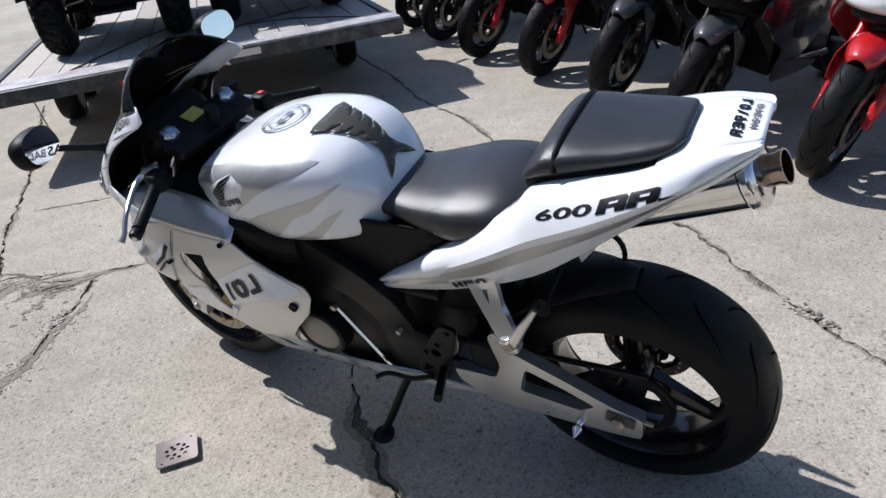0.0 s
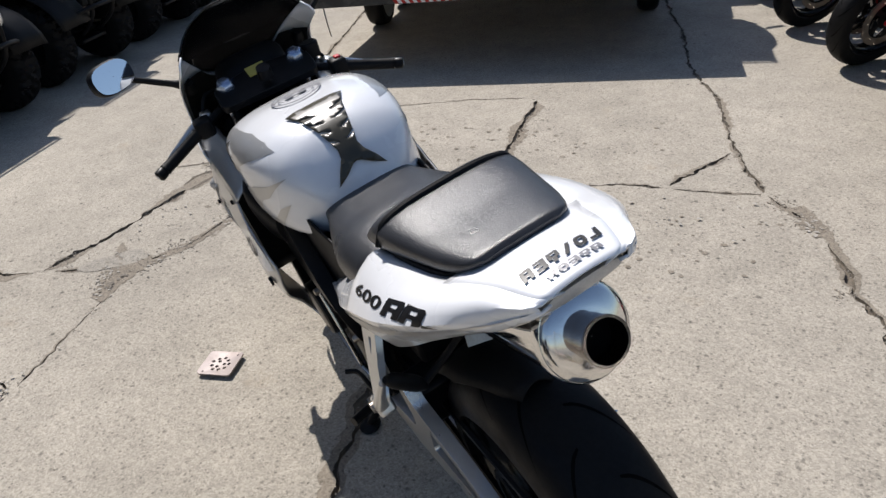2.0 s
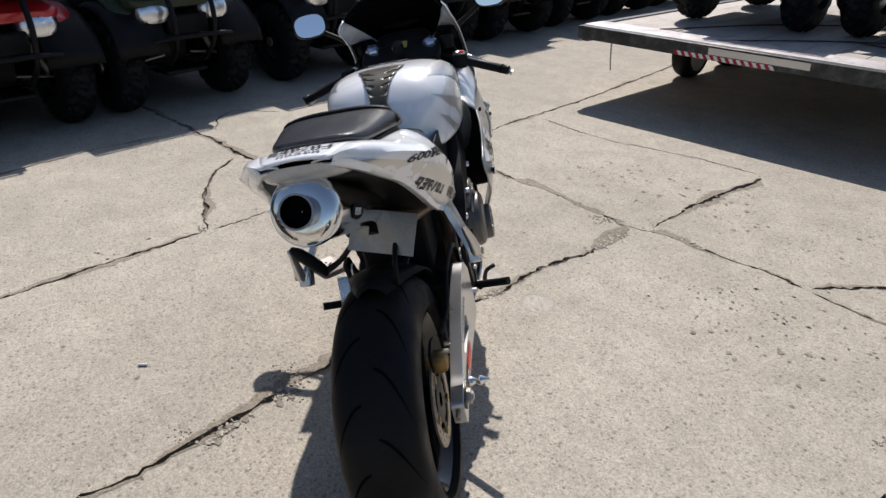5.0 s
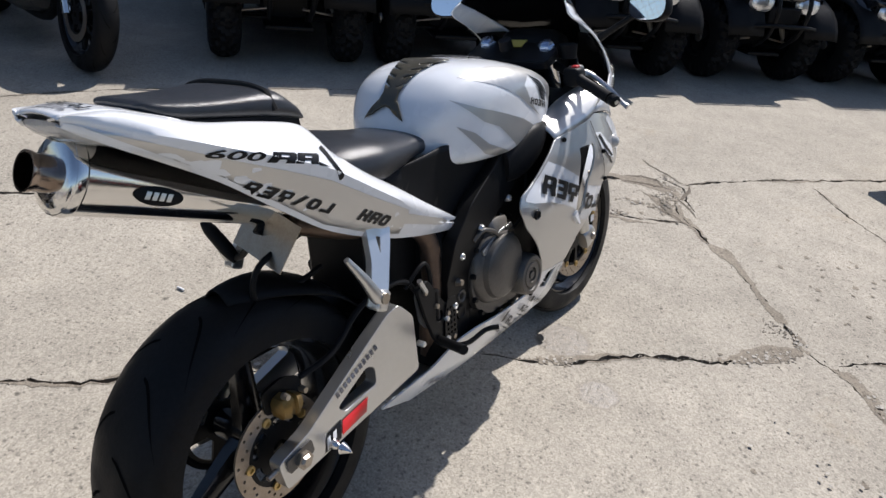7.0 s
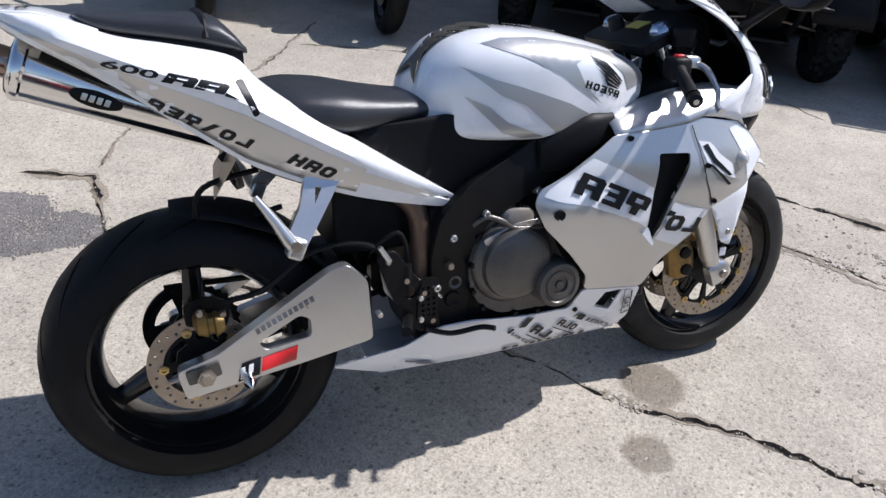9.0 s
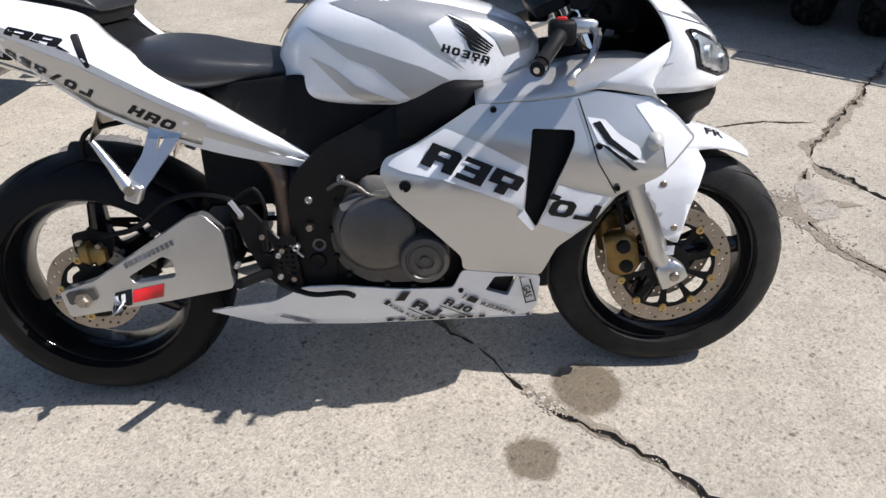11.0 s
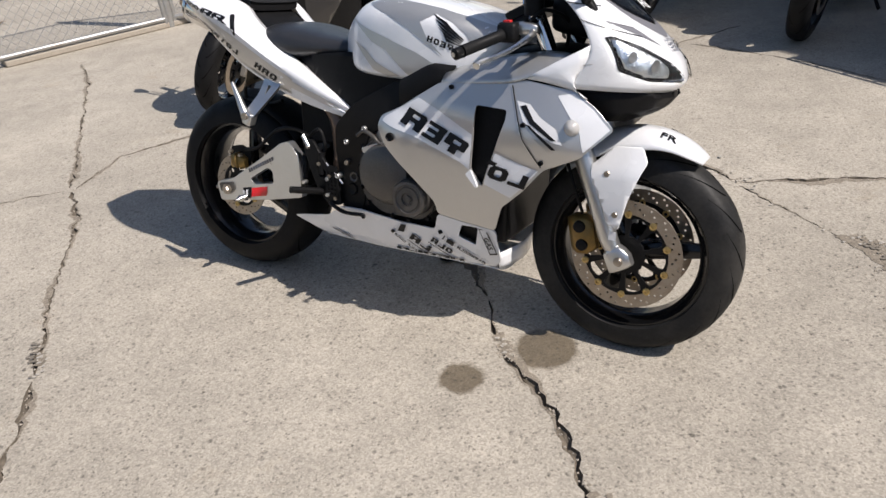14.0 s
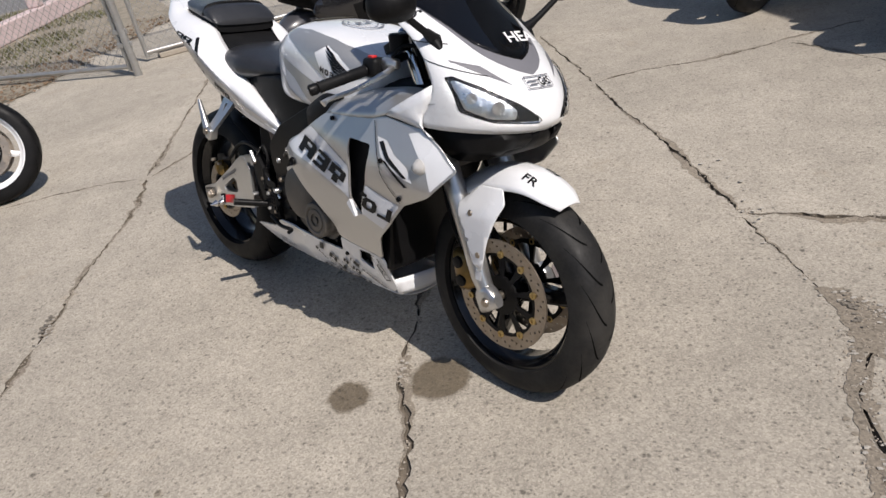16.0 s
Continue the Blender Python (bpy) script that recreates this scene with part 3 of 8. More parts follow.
# ---- engine and frame ----
part("engine_block", hull([(0.47, 0.10, 0.58, 0.30, 0.45, 6, 6), (0.50, 0.145, 0.62, 0.23, 0.45, 6, 6), (0.70, 0.15, 0.66, 0.22, 0.45, 6, 6), (0.86, 0.145, 0.70, 0.25, 0.5, 6, 6), (0.98, 0.13, 0.73, 0.36, 0.55, 6, 6)], 24, 2), BLACK_METAL, bike, "dark engine block")
cc = (0.688, 0, 0.462)
part("clutch_cover", lathe([(0.02, -0.208), (0.070, -0.207), (0.082, -0.200), (0.086, -0.186), (0.098, -0.178), (0.104, -0.168), (0.104, -0.13)], cc, n=40), ENGINE, bike, "dark grey clutch cover")
part("cover_flange", plate([rounded([(0.585, 0.49), (0.61, 0.55), (0.66, 0.585), (0.725, 0.585), (0.78, 0.545), (0.81, 0.47), (0.845, 0.42), (0.842, 0.36), (0.80, 0.325), (0.66, 0.33), (0.60, 0.37), (0.58, 0.43)], 0.02)], -0.14, -0.166), ENGINE, bike, bevel=0.005)
part("pulse_cover", lathe([(0.010, -0.222), (0.011, -0.217), (0.020, -0.217), (0.021, -0.222), (0.034, -0.222), (0.036, -0.219), (0.040, -0.219), (0.043, -0.223), (0.052, -0.222), (0.056, -0.214), (0.057, -0.16)], (0.787, 0, 0.402), n=36), ENGINE, bike, "round crankcase cap")
for x, z in ((0.60, 0.53), (0.645, 0.575), (0.70, 0.592), (0.76, 0.565), (0.59, 0.40), (0.615, 0.355), (0.70, 0.325), (0.76, 0.32), (0.825, 0.335), (0.585, 0.465)):
    part("cover_bolt", lathe([(0.003, -0.176), (0.006, -0.176), (0.007, -0.172), (0.008, -0.165)], (x, 0, z), n=8), BLACK_METAL, bike)
part("oil_filler", hull([(0.655, 0.012, 0.578, 0.545, 0.56, 3, 3), (0.67, 0.02, 0.59, 0.535, 0.56, 4, 4), (0.72, 0.02, 0.588, 0.54, 0.56, 4, 4), (0.735, 0.012, 0.575, 0.55, 0.56, 3, 3)], 12, 2), ENGINE_LIGHT, bike, basis=pose(0, -0.165, 0))
part("stator_rim", lathe([(0.058, 0.180), (0.070, 0.186), (0.078, 0.182), (0.084, 0.13)], (0.80, 0, 0.405), n=36), BLACK_METAL, bike)
part("stator_cover", lathe([(0.02, 0.188), (0.050, 0.187), (0.060, 0.181), (0.062, 0.13)], (0.80, 0, 0.405), n=36), ENGINE_LIGHT, bike, "worn light grey generator cover")
part("sprocket_cover", hull([(0.44, 0.02, 0.44, 0.32, 0.38, 3, 3), (0.47, 0.03, 0.47, 0.28, 0.38, 4, 4), (0.55, 0.03, 0.48, 0.28, 0.38, 4, 4), (0.60, 0.02, 0.45, 0.32, 0.38, 3, 3)], 16, 2), BLACK_METAL, bike, basis=pose(0, 0.135, 0))
part("shift_rod", rod((0.71, 0.17, 0.52), (0.60, 0.172, 0.33), 0.005, 8), CHROME, bike, "bright gear shift rod")
part("shift_joint", lathe([(0.004, 0.160), (0.009, 0.162), (0.009, 0.182), (0.004, 0.184)], (0.71, 0, 0.52), n=10), STEEL, bike)

# clutch arm, cable bracket and plated bolts on the right of the engine
part("clutch_arm", tube([(0.584, -0.176, 0.560), (0.614, -0.182, 0.578), (0.650, -0.188, 0.566), (0.679, -0.190, 0.547), (0.753, -0.184, 0.538)], [0.005, 0.006, 0.006, 0.005, 0.004], 10), ENGINE, bike, "worn grey clutch arm")
part("cable_bracket", plate([rounded([(0.606, 0.528), (0.640, 0.540), (0.690, 0.556), (0.742, 0.560), (0.748, 0.548), (0.690, 0.540), (0.640, 0.520), (0.612, 0.512)], 0.005)], -0.182, -0.187), ALLOY, bike, "small bright cable bracket", bevel=0.0015)
part("clutch_cable", tube([(0.752, -0.186, 0.540), (0.790, -0.190, 0.565), (0.830, -0.180, 0.640), (0.870, -0.150, 0.720)], 0.004, 8), BLACK_PLASTIC, bike)
for x, z, y in ((0.540, 0.536, 0.176), (0.568, 0.536, 0.166), (0.501, 0.425, 0.176), (0.614, 0.584, 0.186), (0.742, 0.622, 0.186)):
    part("plated_bolt", lathe([(0.002, -y + 0.004), (0.004, -y), (0.007, -y), (0.009, -y + 0.003), (0.010, -y + 0.030)], (x, 0, z), n=10), ALLOY, bike, "bright plated bolt")
part("frame_plug", lathe([(0.008, -0.150), (0.010, -0.156), (0.015, -0.158), (0.018, -0.153), (0.018, -0.145)], (0.552, 0, 0.425), n=18), ENGINE, bike)
bm = plate([rounded([(0.452, 0.352), (0.500, 0.346), (0.504, 0.452), (0.470, 0.458), (0.456, 0.420)], 0.008)] + [ring_points(0.466 + 0.013 * (k % 3), 0.366 + 0.013 * (k // 3), 0.0042, 8) for k in range(18)], -0.171, -0.174)
part("drilled_guard", bm, BLACK_METAL, bike, "black drilled heel guard")
for x, z in ((0.461, 0.410), (0.461, 0.358), (0.367, 0.388)):
    part("guard_bolt", lathe([(0.002, -0.180), (0.0055, -0.180), (0.007, -0.177), (0.007, -0.160)], (x, 0, z), n=8), ALLOY, bike)
part("brake_hose_end", rod((0.372, -0.172, 0.541), (0.393, -0.172, 0.506), 0.006, 8), ALLOY, bike, "bright hose fitting")

BEAM = [(0.93, 0.775), (0.905, 0.722), (0.755, 0.640), (0.690, 0.600), (0.625, 0.565), (0.600, 0.50), (0.585, 0.33), (0.535, 0.305), (0.498, 0.33), (0.492, 0.50), (0.505, 0.585), (0.575, 0.655), (0.70, 0.718), (0.80, 0.765), (0.88, 0.80)]
for s in (-1, 1):
    bm = plate([rounded(BEAM, 0.02)], s * 0.115, s * 0.150)
    for v in bm.verts:
        v.co.y += s * 0.03 * math.sin(math.pi * min(1, max(0, (v.co.z - 0.45) / 0.35)))
    beam = part("frame_beam", bm, BLACK_METAL, bike, "satin black aluminium frame beam", bevel=0.006)
    part("pivot_cap", lathe([(0.012, s * 0.156), (0.016, s * 0.158), (0.020, s * 0.152), (0.020, s * 0.148)], (0.545, 0, 0.385), n=16), BLACK_METAL, beam)
    for x, z in ((0.545, 0.55), (0.535, 0.47)):
        part("frame_bolt", lathe([(0.004, s * 0.172), (0.007, s * 0.172), (0.010, s * 0.160), (0.012, s * 0.150)], (x, 0, z), n=12), STEEL, beam)
    # side cover under the tank and seat
    cov = flat([rounded([(0.33, 0.778), (0.45, 0.790), (0.54, 0.800), (0.63, 0.775), (0.80, 0.755), (0.90, 0.79), (0.90, 0.72), (0.70, 0.640), (0.56, 0.60), (0.50, 0.655), (0.40, 0.720)], 0.015)])
    dice(cov, 0.03)
    for v in cov.verts:
        v.co.y = s * (0.118 + 0.02 * math.sin(math.pi * min(1, max(0, (v.co.x - 0.33) / 0.57))))
    part("side_cover", cov, BLACK_PLASTIC, bike, "matt black side cover", solid=0.005)
    # front end of the frame beam, where it passes the fairing
    part("air_duct", hull([(0.74, 0.02, 0.735, 0.66, 0.70, 3, 3), (0.79, 0.035, 0.765, 0.66, 0.71, 3, 3), (0.86, 0.045, 0.79, 0.69, 0.74, 3, 3), (0.92, 0.03, 0.785, 0.73, 0.755, 3, 3)], 16, 3), BLACK_PLASTIC, bike, basis=pose(0, s * 0.165, 0))

part("exhaust_pipe", tube([(0.16, -0.02, 0.72), (0.28, -0.06, 0.675), (0.40, -0.105, 0.655), (0.470, -0.122, 0.60), (0.482, -0.122, 0.50), (0.475, -0.115, 0.40), (0.50, -0.08, 0.28)], 0.024, 16), BROWN_PIPE, bike, "heat-browned exhaust pipe")
part("shock_absorber", tube([(0.36, 0.02, 0.66), (0.37, 0.02, 0.35)], 0.032, 14, 0), BLACK_METAL, bike)
part("battery_box", block(0.30, 0.50, -0.09, 0.09, 0.50, 0.76), BLACK_PLASTIC, bike, bevel=0.01)
part("reservoir", lathe([(0.01, -0.02), (0.02, -0.02), (0.02, 0.10), (0.01, 0.10)], (0.42, 0.13, 0.60), "X", 16), BLACK_METAL, bike)

# foot controls
for s in (-1, 1):
    hang = part("rearset", plate([rounded([(0.365, 0.52), (0.405, 0.53), (0.455, 0.46), (0.50, 0.40), (0.51, 0.33), (0.46, 0.325), (0.42, 0.37), (0.39, 0.44)], 0.012), ring_points(0.44, 0.425, 0.014, 12), ring_points(0.475, 0.365, 0.012, 12)], s * 0.158, s * 0.170), BLACK_METAL, bike, bevel=0.003)
    part("footpeg", rod((0.435, s * 0.165, 0.365), (0.392, s * 0.268, 0.388), 0.0115, 10), BLACK_METAL, hang, "black rider footpeg")
    part("heel_guard", plate([rounded([(0.375, 0.50), (0.40, 0.51), (0.42, 0.43), (0.41, 0.40), (0.385, 0.43)], 0.008)], s * 0.150, s * 0.155), ALLOY, hang)
    part("foot_lever", tube([(0.47, s * 0.178, 0.335), (0.53, s * 0.185, 0.315), (0.60, s * 0.190, 0.318), (0.625, s * 0.215, 0.322)], 0.0065, 8), BLACK_METAL, hang)
    for x, z in ((0.39, 0.505), (0.43, 0.455), (0.47, 0.42), (0.49, 0.35)):
        part("rearset_bolt", lathe([(0.003, s * 0.176), (0.006, s * 0.176), (0.007, s * 0.168)], (x, 0, z), n=8), STEEL if s < 0 else BLACK_METAL, hang)
    # passenger peg
    bm = plate([rounded([(0.232, 0.716), (0.300, 0.700), (0.278, 0.668), (0.224, 0.600), (0.204, 0.576), (0.174, 0.582), (0.178, 0.606), (0.212, 0.655)], 0.010), rounded([(0.247, 0.688), (0.259, 0.684), (0.240, 0.656)], 0.004)], 0.0, s * 0.015)
    for v in bm.verts:
        v.co.y += s * (0.150 + 0.055 * max(0.0, (0.70 - v.co.z) / 0.11))
    br = part("passenger_bracket", bm, ALLOY, bike, "cast alloy passenger peg bracket", bevel=0.003)
    part("passenger_peg", tube([(0.190, s * 0.218, 0.588), (0.180, s * 0.219, 0.600), (0.158, s * 0.214, 0.640), (0.126, s * 0.206, 0.690)], [0.015, 0.014, 0.0105, 0.006], 10, 2), ALLOY, br, "folded passenger footpeg")
    part("peg_pivot", rod((0.190, s * 0.205, 0.592), (0.190, s * 0.236, 0.592), 0.011, 12), STEEL, br)
    part("peg_mount", block(-0.016, 0.016, -0.017, 0.017, -0.022, 0.020), ALLOY, br, basis=pose(0.194, s * 0.212, 0.584, 0, 24, 0), bevel=0.006)
part("brake_wire", tube([(0.36, -0.14, 0.52), (0.42, -0.15, 0.56), (0.44, -0.15, 0.50), (0.41, -0.16, 0.44), (0.44, -0.15, 0.38)], 0.005, 8), BLACK_PLASTIC, bike)
part("master_cylinder", rod((0.435, -0.162, 0.49), (0.435, -0.162, 0.42), 0.011, 10), BLACK_METAL, bike)
part("brake_rod", rod((0.44, -0.165, 0.47), (0.515, -0.165, 0.40), 0.004, 8), CHROME, bike)
part("side_stand", tube([(0.565, 0.125, 0.285), (0.61, 0.150, 0.21), (0.655, 0.190, 0.115), (0.683, 0.218, 0.062)], 0.0115, 10), BLACK_METAL, bike, "black side stand")
part("stand_foot", lathe([(0.03, 0.056), (0.032, 0.062), (0.018, 0.07)], (0, 0, 0), "Z", 14), BLACK_METAL, bike, basis=pose(0.683, 0.222, -0.004))

# ---- tank ----
TANK = [(0.490, 0.060, 0.828, 0.776, 0.806, 2.4, 3), (0.506, 0.098, 0.866, 0.760, 0.818, 2.7, 5), (0.54, 0.130, 0.910, 0.748, 0.836, 2.8, 8), (0.59, 0.158, 0.946, 0.738, 0.850, 2.9, 9), (0.67, 0.180, 0.963, 0.732, 0.858, 2.9, 9), (0.78, 0.192, 0.956, 0.730, 0.858, 2.9, 9), (0.88, 0.190, 0.936, 0.746, 0.856, 2.9, 8), (0.96, 0.172, 0.913, 0.763, 0.850, 2.8, 7), (1.02, 0.145, 0.886, 0.783, 0.842, 2.6, 5), (1.045, 0.11, 0.860, 0.80, 0.832, 2.4, 3)]
tank_bm = hull(TANK, 56, 6)
TT = tree_of(tank_bm)
tank = part("fuel_tank", tank_bm, WHITE, bike, "pearl white fuel tank with silver graphics", 50)
for s in (-1, 1):
    # silver flashes on the flanks
    sg = 1 if s < 0 else -1
    for g in ([(0.564, 0.895), (0.63, 0.868), (0.69, 0.850), (0.80, 0.812), (0.868, 0.778), (0.90, 0.767), (0.85, 0.757), (0.785, 0.740), (0.752, 0.767), (0.70, 0.812), (0.646, 0.834), (0.603, 0.866)],
              [(0.57, 0.835), (0.62, 0.812), (0.66, 0.779), (0.744, 0.744), (0.697, 0.742), (0.649, 0.757), (0.611, 0.794)],
              [(0.615, 0.936), (0.66, 0.946), (0.735, 0.945), (0.80, 0.936), (0.86, 0.925), (0.94, 0.905), (1.015, 0.880), (1.03, 0.86), (1.02, 0.84), (0.964, 0.828), (0.945, 0.862), (0.905, 0.892), (0.855, 0.912), (0.812, 0.892), (0.837, 0.848), (0.885, 0.804), (0.83, 0.838), (0.775, 0.875), (0.70, 0.908)]):
        part("tank_graphic", sticker([[[(sg * x, z) for x, z in g]]], TT, (0, s * 0.5, 0), (sg, 0, 0), (0, 0, 1), 0.0008, 0.010), SILVER_PALE, tank, "silver flash graphic")
    wing = []
    for k in range(5):
        x0, z0 = 0.847 + 0.0065 * k, 0.912 - 0.0105 * k
        x1, z1 = 0.942 - 0.003 * k, 0.848 - 0.0035 * k
        xm, zm = (x0 + x1) / 2 - 0.004, (z0 + z1) / 2 + 0.012 - 0.0035 * k
        wing.append([[(sg * x, z) for x, z in [(x0, z0), (xm, zm), (x1, z1), (x1 - 0.004, z1 - 0.001), (xm - 0.004, zm - 0.0065), (x0 + 0.012, z0 - 0.010)]]])
    part("wing_mark", sticker(wing, TT, (0, s * 0.5, 0), (sg, 0, 0), (0, 0, 1), 0.0013, 0.012), BLACK_GLOSS, tank, "black winged emblem drawn as plain bars")
    lt, ln = plain_mark("stile ring comb peg notch", 0.0165, 0.0155, 0, 0.28)
    o, dv, uv = ((0.835, -0.5, 0.843), (0.954, 0, -0.300), (0.30, 0, 0.954)) if s < 0 else ((0.931, 0.5, 0.813), (-0.954, 0, 0.300), (0.30, 0, 0.954))
    part("word_mark", sticker(lt, TT, o, dv, uv, 0.0013), BLACK_GLOSS, tank, "black word mark drawn as bars")
# tank pad: a spine with ribs and a fishtail
PW = [(0.125, 0.068), (0.110, 0.058), (0.085, 0.048), (0.060, 0.041), (0.035, 0.034), (0.010, 0.028), (-0.012, 0.022), (-0.028, 0.024), (-0.050, 0.040), (-0.073, 0.054)]
cuts = [0.095, 0.067, 0.039, 0.011]
side_line = [(0.045, 0.131), (0.068, 0.125)]
for c in cuts:
    w = float(np.interp(-c, [-q[0] for q in PW], [q[1] for q in PW]))
    side_line += [(w, c + 0.0035), (w * 0.36, c - 0.0065), (w * 0.36, c - 0.0105), (w * 0.98, c - 0.0015)]
side_line += [(0.022, -0.012), (0.026, -0.030), (0.042, -0.052), (0.056, -0.076), (0.030, -0.064), (0.010, -0.050)]
PADS = [[[*side_line, (0.0, -0.047), *[(-x, z) for x, z in side_line[::-1]]]]]
part("tank_pad", sticker(PADS, TT, (0.535, 0, 0.925), (0, -1, 0), (0.72, 0, 0.69), 0.0035, 0.012), PAD, tank, "dark fishbone tank pad", solid=0.0015)
part("fuel_cap", sticker([[ring_points(0, 0, 0.062, 40), ring_points(0, 0, 0.056, 36)], [ring_points(0, 0, 0.045, 32), ring_points(0, 0, 0.042, 30)]], TT, (0.80, 0, 1.0), (0, -1, 0), (1, 0, 0), 0.003), GREY_DECAL, tank, "fuel cap outline")
part("fuel_cap_badge", sticker([[[(-0.025, -0.012), (0.025, -0.012), (0.028, 0.012), (-0.028, 0.012)], ring_points(0, 0, 0.008, 12)]], TT, (0.80, 0, 1.0), (0, -1, 0), (1, 0, 0), 0.003), GREY_DECAL, tank)

# ---- seats ----
part("rider_seat", hull([(0.150, 0.05, 0.842, 0.800, 0.82, 2.5, 3), (0.175, 0.115, 0.862, 0.795, 0.822, 2.6, 3), (0.24, 0.150, 0.872, 0.772, 0.812, 2.8, 3), (0.31, 0.155, 0.866, 0.762, 0.808, 2.8, 3), (0.40, 0.135, 0.848, 0.770, 0.805, 2.7, 3), (0.48, 0.112, 0.836, 0.774, 0.803, 2.6, 3), (0.535, 0.10, 0.832, 0.776, 0.803, 2.6, 3)], 32, 5), VINYL, bike, "black vinyl rider seat", 60)
pil = part("pillion_seat", hull([(-0.126, 0.056, 1.006, 0.998, 1.002, 3, 3), (-0.116, 0.074, 1.011, 0.990, 0.998, 3.2, 3), (-0.08, 0.092, 1.008, 0.972, 0.986, 3.2, 3), (0.0, 0.110, 1.002, 0.956, 0.976, 3.2, 3), (0.06, 0.121, 1.002, 0.946, 0.969, 3.2, 3), (0.10, 0.125, 0.998, 0.938, 0.962, 3.0, 3), (0.132, 0.124, 0.972, 0.932, 0.951, 2.8, 3), (0.152, 0.114, 0.946, 0.930, 0.938, 2.6, 3)], 36, 5), VINYL, bike, "black vinyl pillion seat pad", 60)
# piped strap over the front of the pad
strap = []
for y in np.linspace(-0.129, 0.129, 17):
    k = 1 - (abs(y) / 0.129) ** 3.2
    strap.append((0.082, y * 0.965, 0.962 + 0.0405 * max(0, k) ** 0.4))
part("seat_piping", tube(strap, 0.006, 8, 2), BLACK_PLASTIC, pil)
part("seat_base", hull([(-0.11, 0.06, 0.990, 0.972, 0.98, 4, 4), (-0.07, 0.095, 0.98, 0.952, 0.966, 4, 4), (0.05, 0.115, 0.965, 0.925, 0.945, 4, 4), (0.145, 0.112, 0.948, 0.905, 0.925, 4, 4)], 20, 3), BLACK_PLASTIC, pil)

# ---- tail ----
# x, inner lip y, top y and z, crease y and z, bottom y and z
TAIL = [(-0.242, 0.058, 1.006, 0.064, 1.003, 0.060, 0.996), (-0.236, 0.068, 1.009, 0.076, 1.003, 0.070, 0.990), (-0.19, 0.086, 1.008, 0.108, 0.986, 0.096, 0.960), (-0.13, 0.102, 0.992, 0.146, 0.964, 0.114, 0.924), (-0.06, 0.120, 0.968, 0.174, 0.936, 0.135, 0.880), (0.03, 0.130, 0.952, 0.193, 0.900, 0.148, 0.812), (0.125, 0.134, 0.928, 0.198, 0.858, 0.154, 0.744), (0.165, 0.136, 0.886, 0.197, 0.834, 0.155, 0.722), (0.25, 0.142, 0.820, 0.192, 0.782, 0.155, 0.684), (0.35, 0.148, 0.756, 0.178, 0.724, 0.153, 0.648), (0.45, 0.148, 0.690, 0.163, 0.668, 0.150, 0.622), (0.53, 0.143, 0.640, 0.150, 0.628, 0.146, 0.606), (0.552, 0.142, 0.624, 0.146, 0.619, 0.144, 0.612)]


def tail_mesh(sgn, steps=5):
    s = np.array(TAIL)
    k = np.linspace(0, len(s) - 1, (len(s) - 1) * steps + 1)
    cols = [spl(range(len(s)), s[:, c], k) for c in range(7)]
    rings = []
    for x, yt, zt, yc, zc, yb, zb in zip(*cols):
        lip = max(0.0, yt - 0.03)
        pts = [(lip, zt - 0.004), (yt - 0.008, zt), (yt, zt - 0.002)]
        for u in (0.25, 0.5, 0.75):
            b = 0.006 * math.sin(math.pi * u)
            pts.append((yt + (yc - yt) * u + b, zt - 0.002 + (zc - zt) * u + b))
        pts += [(yc, zc), (yc - 0.002, zc - 0.006)]
        for u in (0.35, 0.7):
            pts.append((yc + (yb - yc) * u + 0.004, zc + (zb - zc) * u))
        pts += [(yb, zb), (yb - 0.012, zb + 0.002)]
        rings.append([(x, sgn * y, z) for y, z in pts])
    return skin(bmesh.new(), rings, False)


def deck_mesh():
    s = np.array(TAIL[:5])
    k = np.linspace(0, 3.6, 19)
    cols = [spl(range(5), s[:, c], k) for c in range(7)]
    rings = [[(x, y * (yt - 0.006), zt + 0.006 * (1 - y * y) - 0.001) for y in np.linspace(-1, 1, 11)] for x, yt, zt in zip(cols[0], cols[1], cols[2])]
    return skin(bmesh.new(), rings, False)


